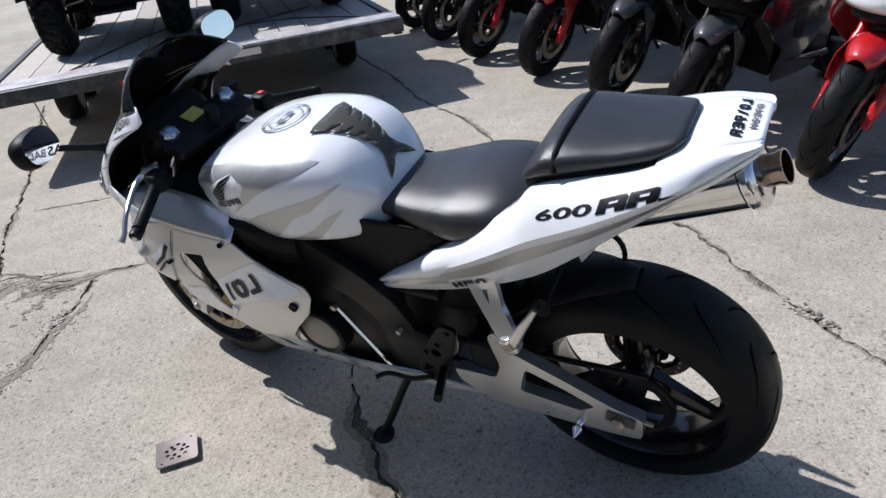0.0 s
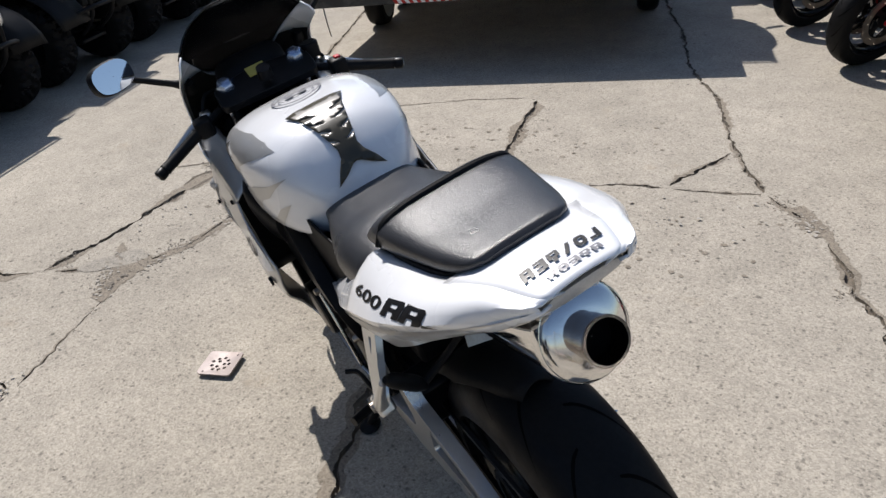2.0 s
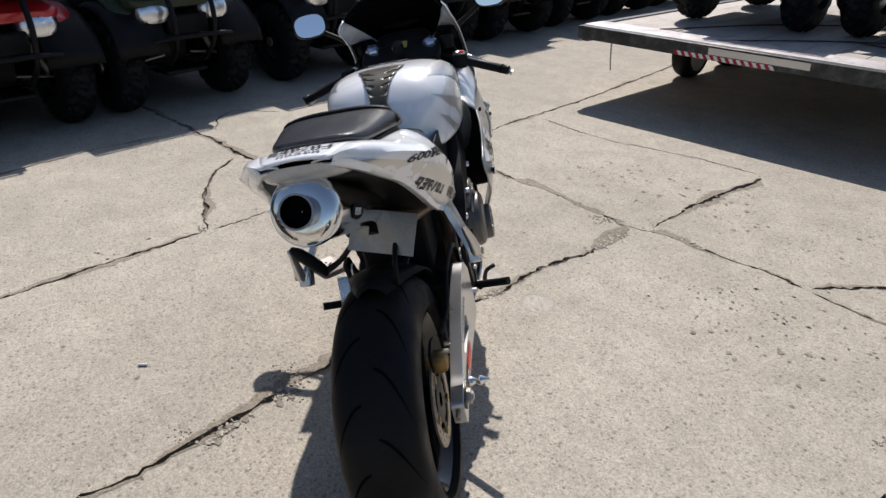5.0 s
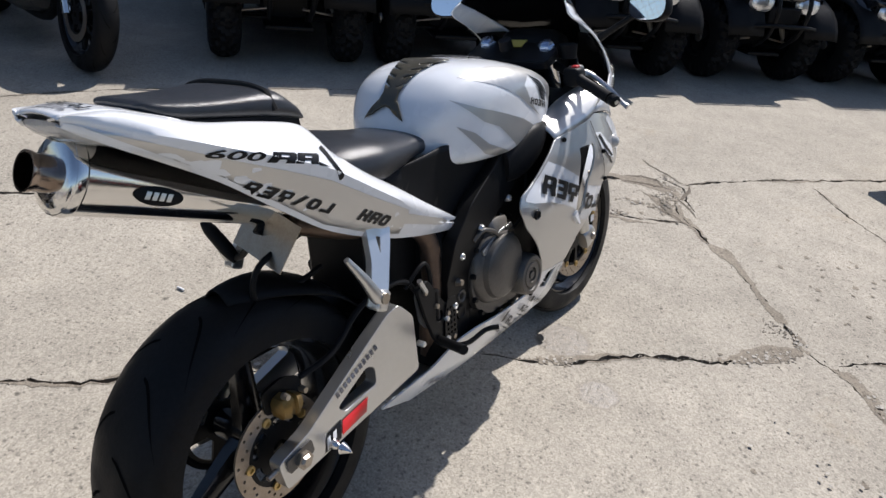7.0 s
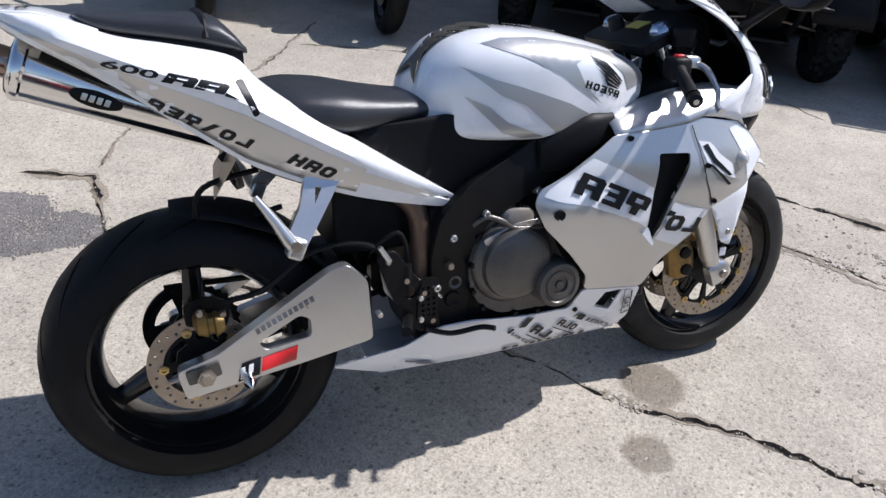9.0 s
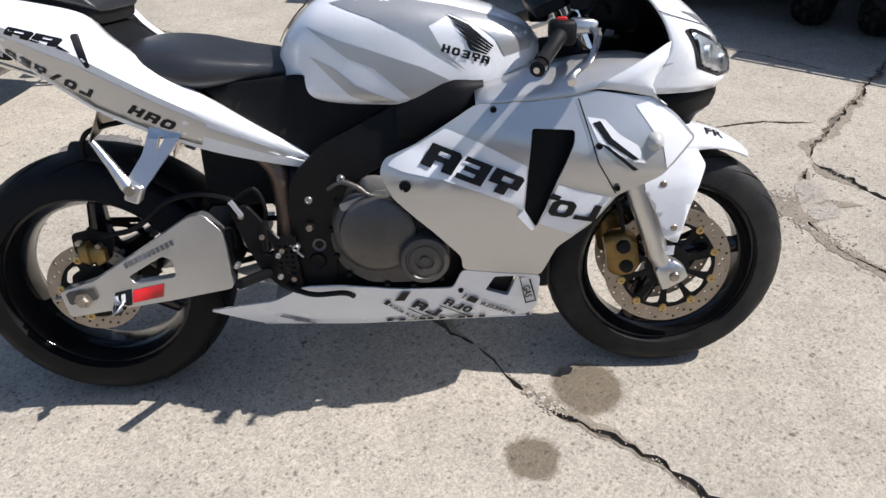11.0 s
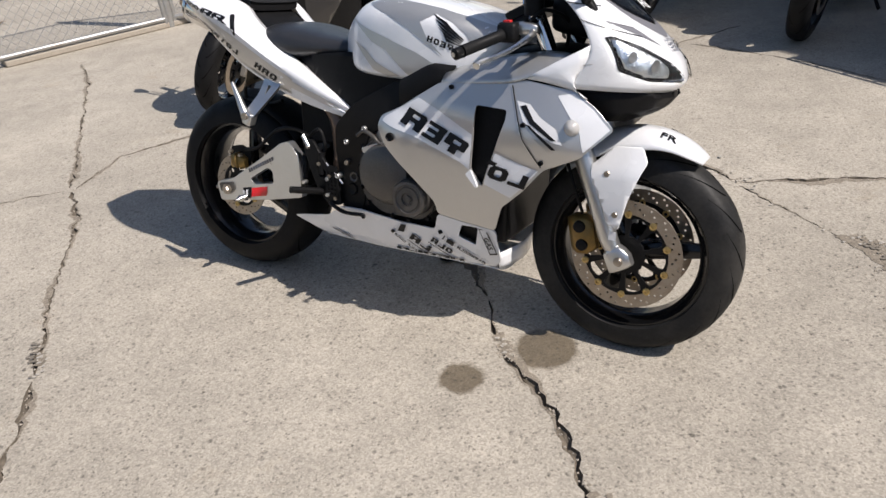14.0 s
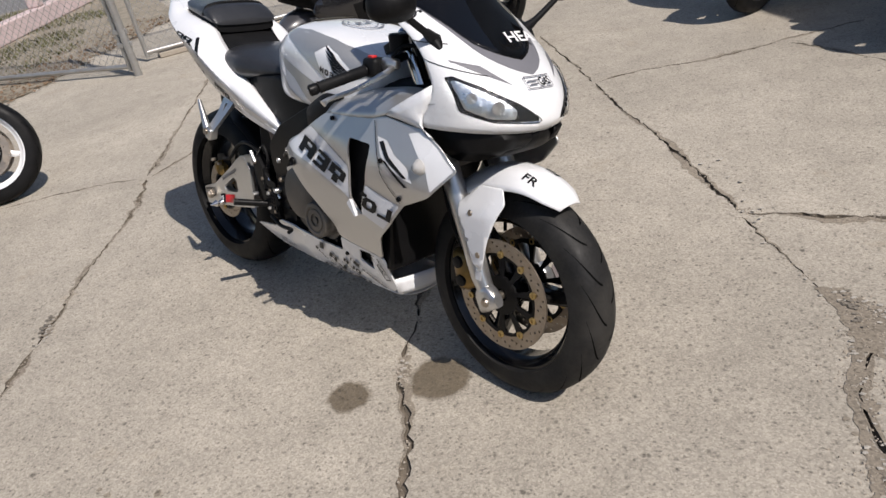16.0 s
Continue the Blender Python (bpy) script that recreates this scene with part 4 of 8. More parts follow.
tl, tr, dk = tail_mesh(1), tail_mesh(-1), deck_mesh()
TAILTREE = tree_of(tl, tr, dk)
tail_bm = bmesh.new()
for piece in (tl, tr, dk):
    vs = {v: tail_bm.verts.new(v.co) for v in piece.verts}
    for f in piece.faces:
        tail_bm.faces.new([vs[v] for v in f.verts])
    piece.free()
tail = part("tail_cowl", tail_bm, WHITE, bike, "glossy white tail cowl with black graphics", 45, solid=0.004)
for s in (-1, 1):
    sg = 1 if s < 0 else -1
    # silver laid below the crease paints in the shade on the white flank
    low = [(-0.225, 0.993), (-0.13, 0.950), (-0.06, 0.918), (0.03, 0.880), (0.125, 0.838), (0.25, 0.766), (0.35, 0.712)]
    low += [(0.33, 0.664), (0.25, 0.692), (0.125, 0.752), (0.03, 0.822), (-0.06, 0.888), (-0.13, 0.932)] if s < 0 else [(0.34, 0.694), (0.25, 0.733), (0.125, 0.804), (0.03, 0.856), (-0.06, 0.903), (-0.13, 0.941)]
    part("tail_shade_panel", sticker([[[(sg * x, z) for x, z in low]]], TAILTREE, (0, s * 0.5, 0), (sg, 0, 0), (0, 0, 1), 0.0019, 0.02), SILVER, tail, "lower tail flank with its shade painted in as silver")
    part("tail_flash", sticker([[[(sg * x, z) for x, z in [(0.345, 0.706), (0.49, 0.645), (0.512, 0.631), (0.48, 0.634), (0.335, 0.686)]]]], TAILTREE, (0, s * 0.5, 0), (sg, 0, 0), (0, 0, 1), 0.0021, 0.02), SILVER, tail, "silver flash")
    part("tail_bolt", lathe([(0.003, s * 0.152), (0.007, s * 0.152), (0.009, s * 0.148), (0.009, s * 0.138)], (0.529, 0, 0.624), n=12), STEEL, tail)
    # vent slot and lettering bars
    if s < 0:
        part("tail_vent", sticker([[rounded([(sg * x, z) for x, z in [(0.116, 0.895), (0.130, 0.897), (0.152, 0.838), (0.142, 0.832)]], 0.005)]], TAILTREE, (0, s * 0.5, 0), (sg, 0, 0), (0, 0, 1), 0.002, 0.02), BLACK_GLOSS, tail, "narrow black vent")
    l2, n2 = plain_mark("notch notch", 0.050, 0.0165, 0.60, 0.10)
    l2.append([[(0.102, -0.002), (0.130, -0.004), (0.104, 0.004)]])
    pair = [[[(x + (0.094 if s < 0 else 0.116), z - 0.002) for x, z in lp] for lp in q] for q in l2]
    o = (-0.094, -0.5, 0.928) if s < 0 else (0.105, 0.5, 0.8965)
    dv, uv = ((0.965, 0, -0.262), (0.262, 0, 0.965)) if s < 0 else ((-0.963, 0, 0.269), (0.269, 0, 0.963))
    part("number_mark", sticker([leaning_word("600", 0.0138, 0.086 if s < 0 else 0.108, 0.45)], TAILTREE, o, dv, uv, 0.0024, 0.007), BLACK_GLOSS, tail, "black leaning numerals")
    part("model_mark", sticker(pair, TAILTREE, o, dv, uv, 0.0024, 0.007), BLACK_GLOSS, tail, "black model mark drawn as slanted shapes")
    if s < 0:
        lt, ln = plain_mark("notch comb peg bolt ring hook", 0.0245, 0.0195, 0.25, 0.36)
        part("word_mark", sticker(lt, TAILTREE, (-0.034, -0.5, 0.857), (0.887, 0, -0.462), (0.462, 0, 0.887), 0.0028, 0.008), BLACK_GLOSS, tail, "black word mark drawn as plain shapes")
    lt, ln = plain_mark("stile notch ring", 0.027, 0.023, 0.4, 0.22)
    o, dv, uv = ((0.194, -0.5, 0.741), (0.89, 0, -0.456), (0.456, 0, 0.89)) if s < 0 else ((0.330, 0.5, 0.664), (-0.92, 0, 0.36), (0.36, 0, 0.92))
    part("racing_mark", sticker(lt, TAILTREE, o, dv, uv, 0.0028, 0.008), BLACK_GLOSS, tail, "black racing mark drawn as bars")
lt, ln = plain_mark("notch comb peg bolt ring hook", 0.0155, 0.018, 0.2, 0.2)
part("rear_word_mark", sticker(lt, TAILTREE, (-0.209, 0.5 * ln, 1.1), (0, -1, 0), (1, 0, 0), 0.003), BLACK_GLOSS, tail, "black word mark drawn as bars")
lt, ln = plain_mark("stile ring comb peg notch", 0.0125, 0.0105, 0.0, 0.3)
part("rear_word_mark", sticker(lt, TAILTREE, (-0.228, 0.5 * ln - 0.004, 1.1), (0, -1, 0), (1, 0, 0), 0.003), GREY_DECAL, tail, "grey word mark drawn as bars")

part("undertray", hull([(-0.195, 0.070, 0.978, 0.966, 0.972, 4, 4), (-0.16, 0.086, 0.970, 0.944, 0.958, 4, 4), (0.0, 0.132, 0.945, 0.880, 0.91, 4, 4), (0.14, 0.14, 0.90, 0.79, 0.85, 4, 4), (0.30, 0.135, 0.76, 0.672, 0.72, 4, 4), (0.42, 0.12, 0.70, 0.64, 0.67, 4, 4)], 24, 3), BLACK_PLASTIC, bike, "black tail undertray")
part("tail_lamp", hull([(-0.2375, 0.055, 1.000, 0.984, 0.992, 3, 3), (-0.228, 0.064, 0.998, 0.972, 0.985, 3, 3), (-0.205, 0.074, 0.990, 0.960, 0.976, 3, 3), (-0.18, 0.080, 0.980, 0.952, 0.968, 3, 3)], 24, 2), TAIL_LENS, bike, "pale clear tail lamp")

# silencer: oval can with a polished end and a turned-out tip
ang = math.atan2(0.385, 0.92)
CAN = Matrix.Translation((-0.208, 0.010, 0.910)) @ Matrix.Rotation(ang, 4, "Y")


def oval(rows, n=40):
    return skin(bmesh.new(), [[CAN @ Vector((x, ry * math.cos(2 * math.pi * i / n), z + rz * math.sin(2 * math.pi * i / n))) for i in range(n)] for x, ry, rz, z in rows])


can = part("silencer", oval([(0.46, 0.035, 0.03, 0), (0.40, 0.048, 0.044, 0), (-0.008, 0.060, 0.062, 0), (-0.012, 0.063, 0.065, 0), (-0.022, 0.063, 0.065, 0), (-0.026, 0.061, 0.063, 0)]), CHROME, bike, "polished oval steel silencer", 30)
part("end_cap", oval([(-0.024, 0.0605, 0.0625, 0), (-0.029, 0.0585, 0.0605, 0), (-0.034, 0.051, 0.053, 0), (-0.038, 0.034, 0.033, -0.002)]), CHROME, can, "polished end cap", 60)
part("tail_pipe", skin(bmesh.new(), [[CAN @ Vector((x, r * math.cos(2 * math.pi * i / 28), -0.003 + r * math.sin(2 * math.pi * i / 28))) for i in range(28)] for x, r in ((-0.030, 0.0285), (-0.060, 0.0285), (-0.066, 0.031), (-0.071, 0.031), (-0.071, 0.0275), (-0.0385, 0.026))], True, False), TIP, can, "heat-stained tail pipe")
part("pipe_inside", skin(bmesh.new(), [[CAN @ Vector((-0.0392, r * math.cos(2 * math.pi * i / 20), -0.003 + r * math.sin(2 * math.pi * i / 20))) for i in range(20)] for r in (0.0275, 0.001)], True, False), GROOVE, can)
canside = tree_of(oval([(0.40, 0.048, 0.044, 0), (0.02, 0.060, 0.062, 0)]))
ax = CAN.to_3x3() @ Vector((1, 0, 0))
part("maker_badge", sticker([[[(x * 0.045, z * 0.016) for x, z in ring_points(0, 0, 1, 24)]]], canside, CAN @ Vector((0.11, -0.5, -0.012)), ax, (CAN.to_3x3() @ Vector((0, 0, 1))), 0.001), BLACK_METAL, can, "dark oval maker badge")
lt, ln = bar_row(4, 0.009, 0.013, 0.004)
part("badge_mark", sticker(lt, canside, CAN @ Vector((0.085, -0.5, -0.019)), ax, (CAN.to_3x3() @ Vector((0, 0, 1))), 0.0018), ALLOY, can)

# plate bracket, indicators, hugger
part("plate_bracket", tube([(0.16, -0.01, 0.77), (0.12, -0.01, 0.735), (0.095, -0.01, 0.715)], 0.012, 8), BLACK_PLASTIC, bike)
part("licence_plate", block(-0.075, 0.075, -0.001, 0.001, -0.048, 0.048), STEEL, bike, "bare metal plate backing", basis=pose(0.098, -0.030, 0.716, 14, 30, 0) @ pose(0, 0, 0, 0, 0, 90))
part("cable_loop", tube([(0.16, -0.05, 0.70), (0.05, -0.055, 0.675), (0.035, -0.05, 0.61), (0.11, -0.05, 0.60), (0.20, -0.06, 0.62)], 0.006, 8), BLACK_PLASTIC, bike)
ind = part("indicator", tube([(0.118, 0.04, 0.700), (0.140, 0.10, 0.640), (0.143, 0.142, 0.618)], [0.007, 0.007, 0.009], 8, 3), BLACK_PLASTIC, bike, "loose black indicator hanging from its bracket")
part("indicator_body", tube([(0.145, 0.138, 0.612), (0.136, 0.155, 0.640), (0.126, 0.185, 0.680), (0.121, 0.200, 0.698)], [0.010, 0.016, 0.015, 0.006], 12, 3), BLACK_PLASTIC, ind)
part("hugger", skin(bmesh.new(), [[((0.326 + 0.012 * k / 11) * math.cos(a), y * (0.4 + 0.6 * min(1, k / 5)), 0.315 + (0.326 + 0.012 * k / 11 - 0.03 * (abs(y) / 0.09) ** 2) * math.sin(a)) for y in np.linspace(-0.09, 0.09, 9)] for k, a in enumerate(np.linspace(1.62, 0.62, 12))], False), RUBBER, bike, "black rear hugger", solid=0.004)

# ---- fairing ----
FZ = [0.18, 0.22, 0.30, 0.38, 0.46, 0.54, 0.60, 0.66, 0.72, 0.77, 0.84]
FYM = [0.105, 0.132, 0.168, 0.200, 0.226, 0.248, 0.258, 0.252, 0.236, 0.222, 0.20]


def fair_y(x, z):
    y = float(spl(FZ, FYM, z))
    y -= 0.05 * max(0.0, (x - 1.12) / 0.25) ** 2 * (1 if z > 0.5 else 0.6)
    y -= 0.02 * max(0.0, (0.80 - x) / 0.1) ** 2 if z > 0.5 else 0.0
    y -= 0.03 * max(0.0, (0.62 - x) / 0.35) if z <= 0.5 else 0.0
    # fold along the middle of the panel
    f = z - (0.60 - 0.28 * (x - 0.75))
    y -= 0.012 * max(0.0, 1 - abs(f - 0.07) / 0.07)
    return y


def shell(loops, sgn, off=0.0, step=0.022, yfun=fair_y):
    bm = dice(flat(loops), step)
    lie = bm.verts.layers.float_vector.new("lie")
    h = 0.012
    for v in bm.verts:
        x, z = v.co.x, v.co.z
        gx, gz = (yfun(x + h, z) - yfun(x - h, z)) / (2 * h), (yfun(x, z + h) - yfun(x, z - h)) / (2 * h)
        v[lie] = Vector((-gx, sgn, -gz)).normalized()
        v.co.y = sgn * (yfun(x, z) + off)
    return bm


SIDE = [(0.700, 0.610), (0.712, 0.640), (0.772, 0.666), (0.898, 0.742), (1.00, 0.744), (1.090, 0.750), (1.140, 0.762), (1.262, 0.742), (1.315, 0.706), (1.366, 0.654), (1.290, 0.580), (1.200, 0.541), (1.146, 0.478), (1.078, 0.418), (1.050, 0.340), (0.955, 0.352), (0.872, 0.366), (0.868, 0.405), (0.805, 0.476), (0.726, 0.556)]
SLOTH = [(1.012, 0.694), (1.100, 0.688), (1.098, 0.660), (1.060, 0.560), (1.028, 0.474), (1.000, 0.520)]
BELLY = [(0.270, 0.249), (0.434, 0.280), (0.508, 0.326), (0.592, 0.330), (0.728, 0.312), (0.85, 0.308), (0.871, 0.364), (0.955, 0.350), (1.050, 0.338), (1.052, 0.235), (1.030, 0.208), (0.80, 0.198), (0.556, 0.198), (0.385, 0.205)]
BHOLE = [(0.944, 0.340), (0.997, 0.340), (0.979, 0.275), (0.925, 0.297)]
for s in (-1, 1):
    sg = 1 if s < 0 else -1
    sd = part("side_fairing", shell([rounded(SIDE, 0.012), rounded(SLOTH, 0.008)], s), SILVER, bike, "silver side fairing with a white band and a black vent", 40)
    part("fairing_backing", shell([rounded(SIDE, 0.012), rounded(SLOTH, 0.008)], s, -0.0035), SILVER, sd, "", 40, solid=0.005)
    FT = tree_of(shell([SIDE], s), shell([BELLY], s))
    # the white band, cut by the vent, and the white front corner
    for band in ([(0.838, 0.700), (0.730, 0.641), (0.718, 0.628), (0.749, 0.616), (0.829, 0.597), (0.903, 0.567), (0.971, 0.538), (0.996, 0.520), (1.004, 0.616), (0.907, 0.669)],
                 [(1.070, 0.573), (1.188, 0.537), (1.142, 0.484), (1.108, 0.453), (1.034, 0.484)],
                 [(1.225, 0.730), (1.262, 0.737), (1.312, 0.702), (1.358, 0.654), (1.30, 0.596), (1.288, 0.645)]):
        part("white_band", shell([rounded(band, 0.004)], s, 0.0012), WHITE, sd, "white paint band")
    part("vent_duct", plate([rounded([(1.05 + (x - 1.05) * 1.7, 0.59 + (z - 0.59) * 1.25) for x, z in SLOTH], 0.008)], s * 0.15, s * 0.221), BLACK_PLASTIC, sd, "black duct in the vent")
    part("vent_blade", plate([rounded([(1.000, 0.522), (1.022, 0.476), (1.016, 0.474), (0.985, 0.508)], 0.004)], s * 0.236, s * 0.248), WHITE, sd)
    lt, ln = plain_mark("notch comb peg", (0.068, 0.058, 0.066), 0.049, 0.2, 0.14)
    l2, n2 = plain_mark("ring hook", (0.054, 0.048), 0.039, 0.2, 0.14)
    l2.append([[(-0.008, 0.036), (0.018, 0.036), (0.022, 0.046), (0.002, 0.050)]])
    if s < 0:
        part("word_mark", sticker(lt, FT, (0.784, -0.6, 0.632), (0.918, 0, -0.397), (0.397, 0, 0.918), 0.0032), BLACK_GLOSS, sd, "large black word mark drawn as plain shapes")
        part("word_mark", sticker(l2, FT, (1.046, -0.6, 0.508), (0.975, 0, -0.222), (0.222, 0, 0.975), 0.0032), BLACK_GLOSS, sd, "large black word mark drawn as plain shapes")
    else:
        part("word_mark", sticker(plain_mark("bolt ring hook", (0.036, 0.056, 0.046), 0.052, 0.1, 0.16)[0], FT, (0.978, 0.6, 0.548), (-0.897, 0, 0.443), (0.443, 0, 0.897), 0.0024), BLACK_GLOSS, sd, "large black word mark drawn as plain shapes")
    part("script_ground", sticker([[[(sg * x, z) for x, z in [(1.124, 0.712), (1.160, 0.706), (1.190, 0.676), (1.232, 0.650), (1.250, 0.612), (1.222, 0.618), (1.180, 0.640), (1.146, 0.664)]]]], FT, (0, s * 0.6, 0), (sg, 0, 0), (0, 0, 1), 0.0008), WHITE_DECAL, sd, "white ground of the script mark")
    part("script_mark", sticker([[[(sg * x, z) for x, z in q]] for q in ([(1.135, 0.700), (1.150, 0.704), (1.175, 0.668), (1.235, 0.622), (1.222, 0.622), (1.165, 0.660)], [(1.150, 0.660), (1.165, 0.655), (1.235, 0.600), (1.225, 0.598)])], FT, (0, s * 0.6, 0), (sg, 0, 0), (0, 0, 1), 0.0016), BLACK_GLOSS, sd, "black script mark drawn as strokes")
    part("panel_seam", sticker([[[(sg * x, z) for x, z in [(1.105, 0.748), (1.108, 0.748), (1.150, 0.62), (1.196, 0.548), (1.193, 0.547), (1.147, 0.62)]]]], FT, (0, s * 0.6, 0), (sg, 0, 0), (0, 0, 1), 0.0018), BLACK_GLOSS, sd, "dark panel seam")
    for x, z, r in ((0.752, 0.586, 0.0115), (0.935, 0.733, 0.006), (1.195, 0.560, 0.006), (1.148, 0.655, 0.006)):
        y = fair_y(x, z)
        part("fairing_bolt", lathe([(r * 0.3, s * (y + 0.003)), (r * 0.75, s * (y + 0.004)), (r, s * (y + 0.0075)), (r * 1.1, s * (y + 0.001))], (x, 0, z), n=16), BLACK_METAL, sd)
    part("flush_indicator", lathe([(0.002, s * (fair_y(1.268, 0.655) + 0.018)), (0.012, s * (fair_y(1.268, 0.655) + 0.014)), (0.019, s * (fair_y(1.268, 0.655) + 0.003)), (0.021, s * fair_y(1.268, 0.655))], (1.268, 0, 0.655), n=20), TAIL_LENS, sd, "round clear indicator")
    bl = part("belly_fairing", shell([rounded(BELLY, 0.012), rounded(BHOLE, 0.006)], s), WHITE, bike, "white belly fairing with small black graphics", 40)
    part("fairing_backing", shell([rounded(BELLY, 0.012), rounded(BHOLE, 0.006)], s, -0.0035), WHITE, bl, "", 40, solid=0.005)
    part("belly_vent", shell([rounded(BHOLE, 0.006)], s, -0.02), BLACK_PLASTIC, bl)
    for nm, outline in (("diamond_mark", [(0.714, 0.279), (0.733, 0.306), (0.752, 0.306), (0.736, 0.277)]), ("maker_frame", [(0.869, 0.278), (0.881, 0.293), (1.020, 0.222), (1.008, 0.206)]), ("rear_bar", [(0.440, 0.236), (0.505, 0.216), (0.505, 0.210), (0.438, 0.230)]), ("rear_bar", [(0.470, 0.222), (0.520, 0.207), (0.518, 0.202), (0.468, 0.216)])):
        lp = [[(sg * x, z) for x, z in outline]]
        shapes = [lp]
        if nm == "maker_frame":
            q = [Vector(p) for p in lp[0]]
            mid = sum(q, Vector((0, 0))) / 4
            inner = [mid + Vector(((p - mid).x * 0.97, (p - mid).y * 0.97)) - (p - mid).normalized() * 0.001 for p in q]
            shapes = [[[tuple(q[k]), tuple(q[(k + 1) % 4]), tuple(inner[(k + 1) % 4]), tuple(inner[k])]] for k in range(4)]
        part(nm, sticker(shapes, FT, (0, s * 0.6, 0), (sg, 0, 0), (0, 0, 1), 0.0032, 0.02), BLACK_GLOSS if nm != "rear_bar" else GREY_DECAL, bl, "black sponsor mark drawn as a plain shape")
    for x, z, k, w, h, gap, dx, dz in ((0.750, 0.258, 2, 0.033, 0.027, 0.008, 0.82, -0.57), (0.742, 0.250, 1, 0.076, 0.003, 0.0, 0.82, -0.57), (0.826, 0.262, 3, 0.021, 0.021, 0.006, 0.86, -0.51), (0.816, 0.256, 1, 0.086, 0.003, 0.0, 0.86, -0.51), (0.880, 0.270, 1, 0.024, 0.018, 0.0, 0.88, -0.47), (0.914, 0.254, 8, 0.0095, 0.012, 0.0035, 0.88, -0.47), (0.690, 0.206, 5, 0.046, 0.010, 0.012, 1.0, 0.0), (0.686, 0.272, 1, 0.011, 0.016, 0.0, 0.76, -0.65), (0.698, 0.262, 5, 0.0065, 0.009, 0.003, 0.76, -0.65), (0.736, 0.230, 4, 0.0065, 0.009, 0.003, 0.76, -0.65)):
        if h > 0.008 and k > 1:
            lt, ln = plain_mark(" ".join(("notch", "hook", "ring", "comb", "stile", "peg", "bolt", "notch")[:k]), w, h, 0.1, 0.2)
        else:
            lt, ln = bar_row(k, w, h, gap)
        if s < 0:
            o, dv, uv = (x, -0.6, z), (dx, 0, dz), (-dz, 0, dx)
        else:
            o, dv, uv = (x + ln * dx, 0.6, z + ln * dz), (-dx, 0, -dz), (-dz, 0, dx)
        part("sponsor_mark", sticker(lt, FT, o, dv, uv, 0.0034, 0.02), BLACK_GLOSS, bl, "black sponsor mark drawn as plain shapes")
    part("badge_border", sticker([[[(sg * x, z) for x, z in [(1.000, 0.340), (1.024, 0.343), (1.048, 0.258), (1.022, 0.251)]], [(sg * x, z) for x, z in [(1.003, 0.336), (1.021, 0.338), (1.044, 0.262), (1.024, 0.256)]]]], FT, (0, s * 0.6, 0), (sg, 0, 0), (0, 0, 1), 0.0032), BLACK_GLOSS, bl)
    o, dv, uv = ((1.0110, -0.6, 0.310), (0.26, 0, -0.966), (0.966, 0, 0.26)) if s < 0 else ((1.0240, 0.6, 0.262), (-0.26, 0, 0.966), (0.966, 0, 0.26))
    part("badge_word", sticker([word_shape("GAS", 0.0165)], FT, o, dv, uv, 0.0036, 0.02), BLACK_GLOSS, bl, "black badge lettering")
    part("bolt", lathe([(0.003, s * (fair_y(0.865, 0.30) + 0.006)), (0.006, s * (fair_y(0.865, 0.30) + 0.006)), (0.007, s * fair_y(0.865, 0.30))], (0.868, 0, 0.302), n=10), BLACK_METAL, bl)
    # ledge between fairing edge and cockpit
    xs = np.linspace(0.90, 1.30, 15)
    oz = spl([0.90, 1.0, 1.09, 1.14, 1.24, 1.30], [0.742, 0.745, 0.752, 0.765, 0.795, 0.806], xs)
    iy = spl([0.90, 1.05, 1.2, 1.30], [0.168, 0.158, 0.158, 0.185], xs)
    iz = spl([0.90, 1.05, 1.2, 1.30], [0.770, 0.812, 0.828, 0.812], xs)
    bm = bmesh.new()
    rings = []
    for x, z, y2, z2 in zip(xs, oz, iy, iz):
        y1 = fair_y(x, 0.755) + 0.001 if x < 1.25 else fair_y(1.25, 0.755) - (x - 1.25) * 0.15
        rings.append([(x, s * (y1 + (y2 - y1) * u), z + (z2 - z) * u + 0.008 * math.sin(math.pi * u)) for u in np.linspace(0, 1, 7)])
    skin(bm, rings, False)
    part("cockpit_ledge", bm, SILVER, bike, "silver inner fairing ledge", solid=0.004)
belly_floor = skin(bmesh.new(), [[(x, y * (fair_y(x, 0.2) - 0.002), 0.2 - 0.03 * (1 - y * y)) for y in np.linspace(-1, 1, 9)] for x in np.linspace(0.39, 1.03, 10)], False)
part("belly_floor", belly_floor, WHITE, bike, solid=0.004)
part("belly_nose", skin(bmesh.new(), [[(1.040 + 0.02 * (1 - y * y), y * fair_y(1.04, z) * 0.98, z) for y in np.linspace(-1, 1, 9)] for z in (0.20, 0.215, 0.235, 0.255)], False), WHITE, bike, solid=0.004)

# nose cowl, screen and lamps: z, x of the nose, x of the rear edge, half width at the rear edge
NOSE = [(0.735, 1.462, 1.255, 0.198), (0.76, 1.482, 1.252, 0.205), (0.80, 1.472, 1.278, 0.206), (0.84, 1.442, 1.292, 0.205), (0.88, 1.402, 1.278, 0.203), (0.92, 1.352, 1.250, 0.200), (0.96, 1.304, 1.205, 0.196), (1.00, 1.264, 1.130, 0.191), (1.04, 1.232, 1.052, 0.185), (1.075, 1.204, 1.080, 0.158), (1.11, 1.176, 1.118, 0.112), (1.132, 1.155, 1.140, 0.050)]
NA = np.array(NOSE)


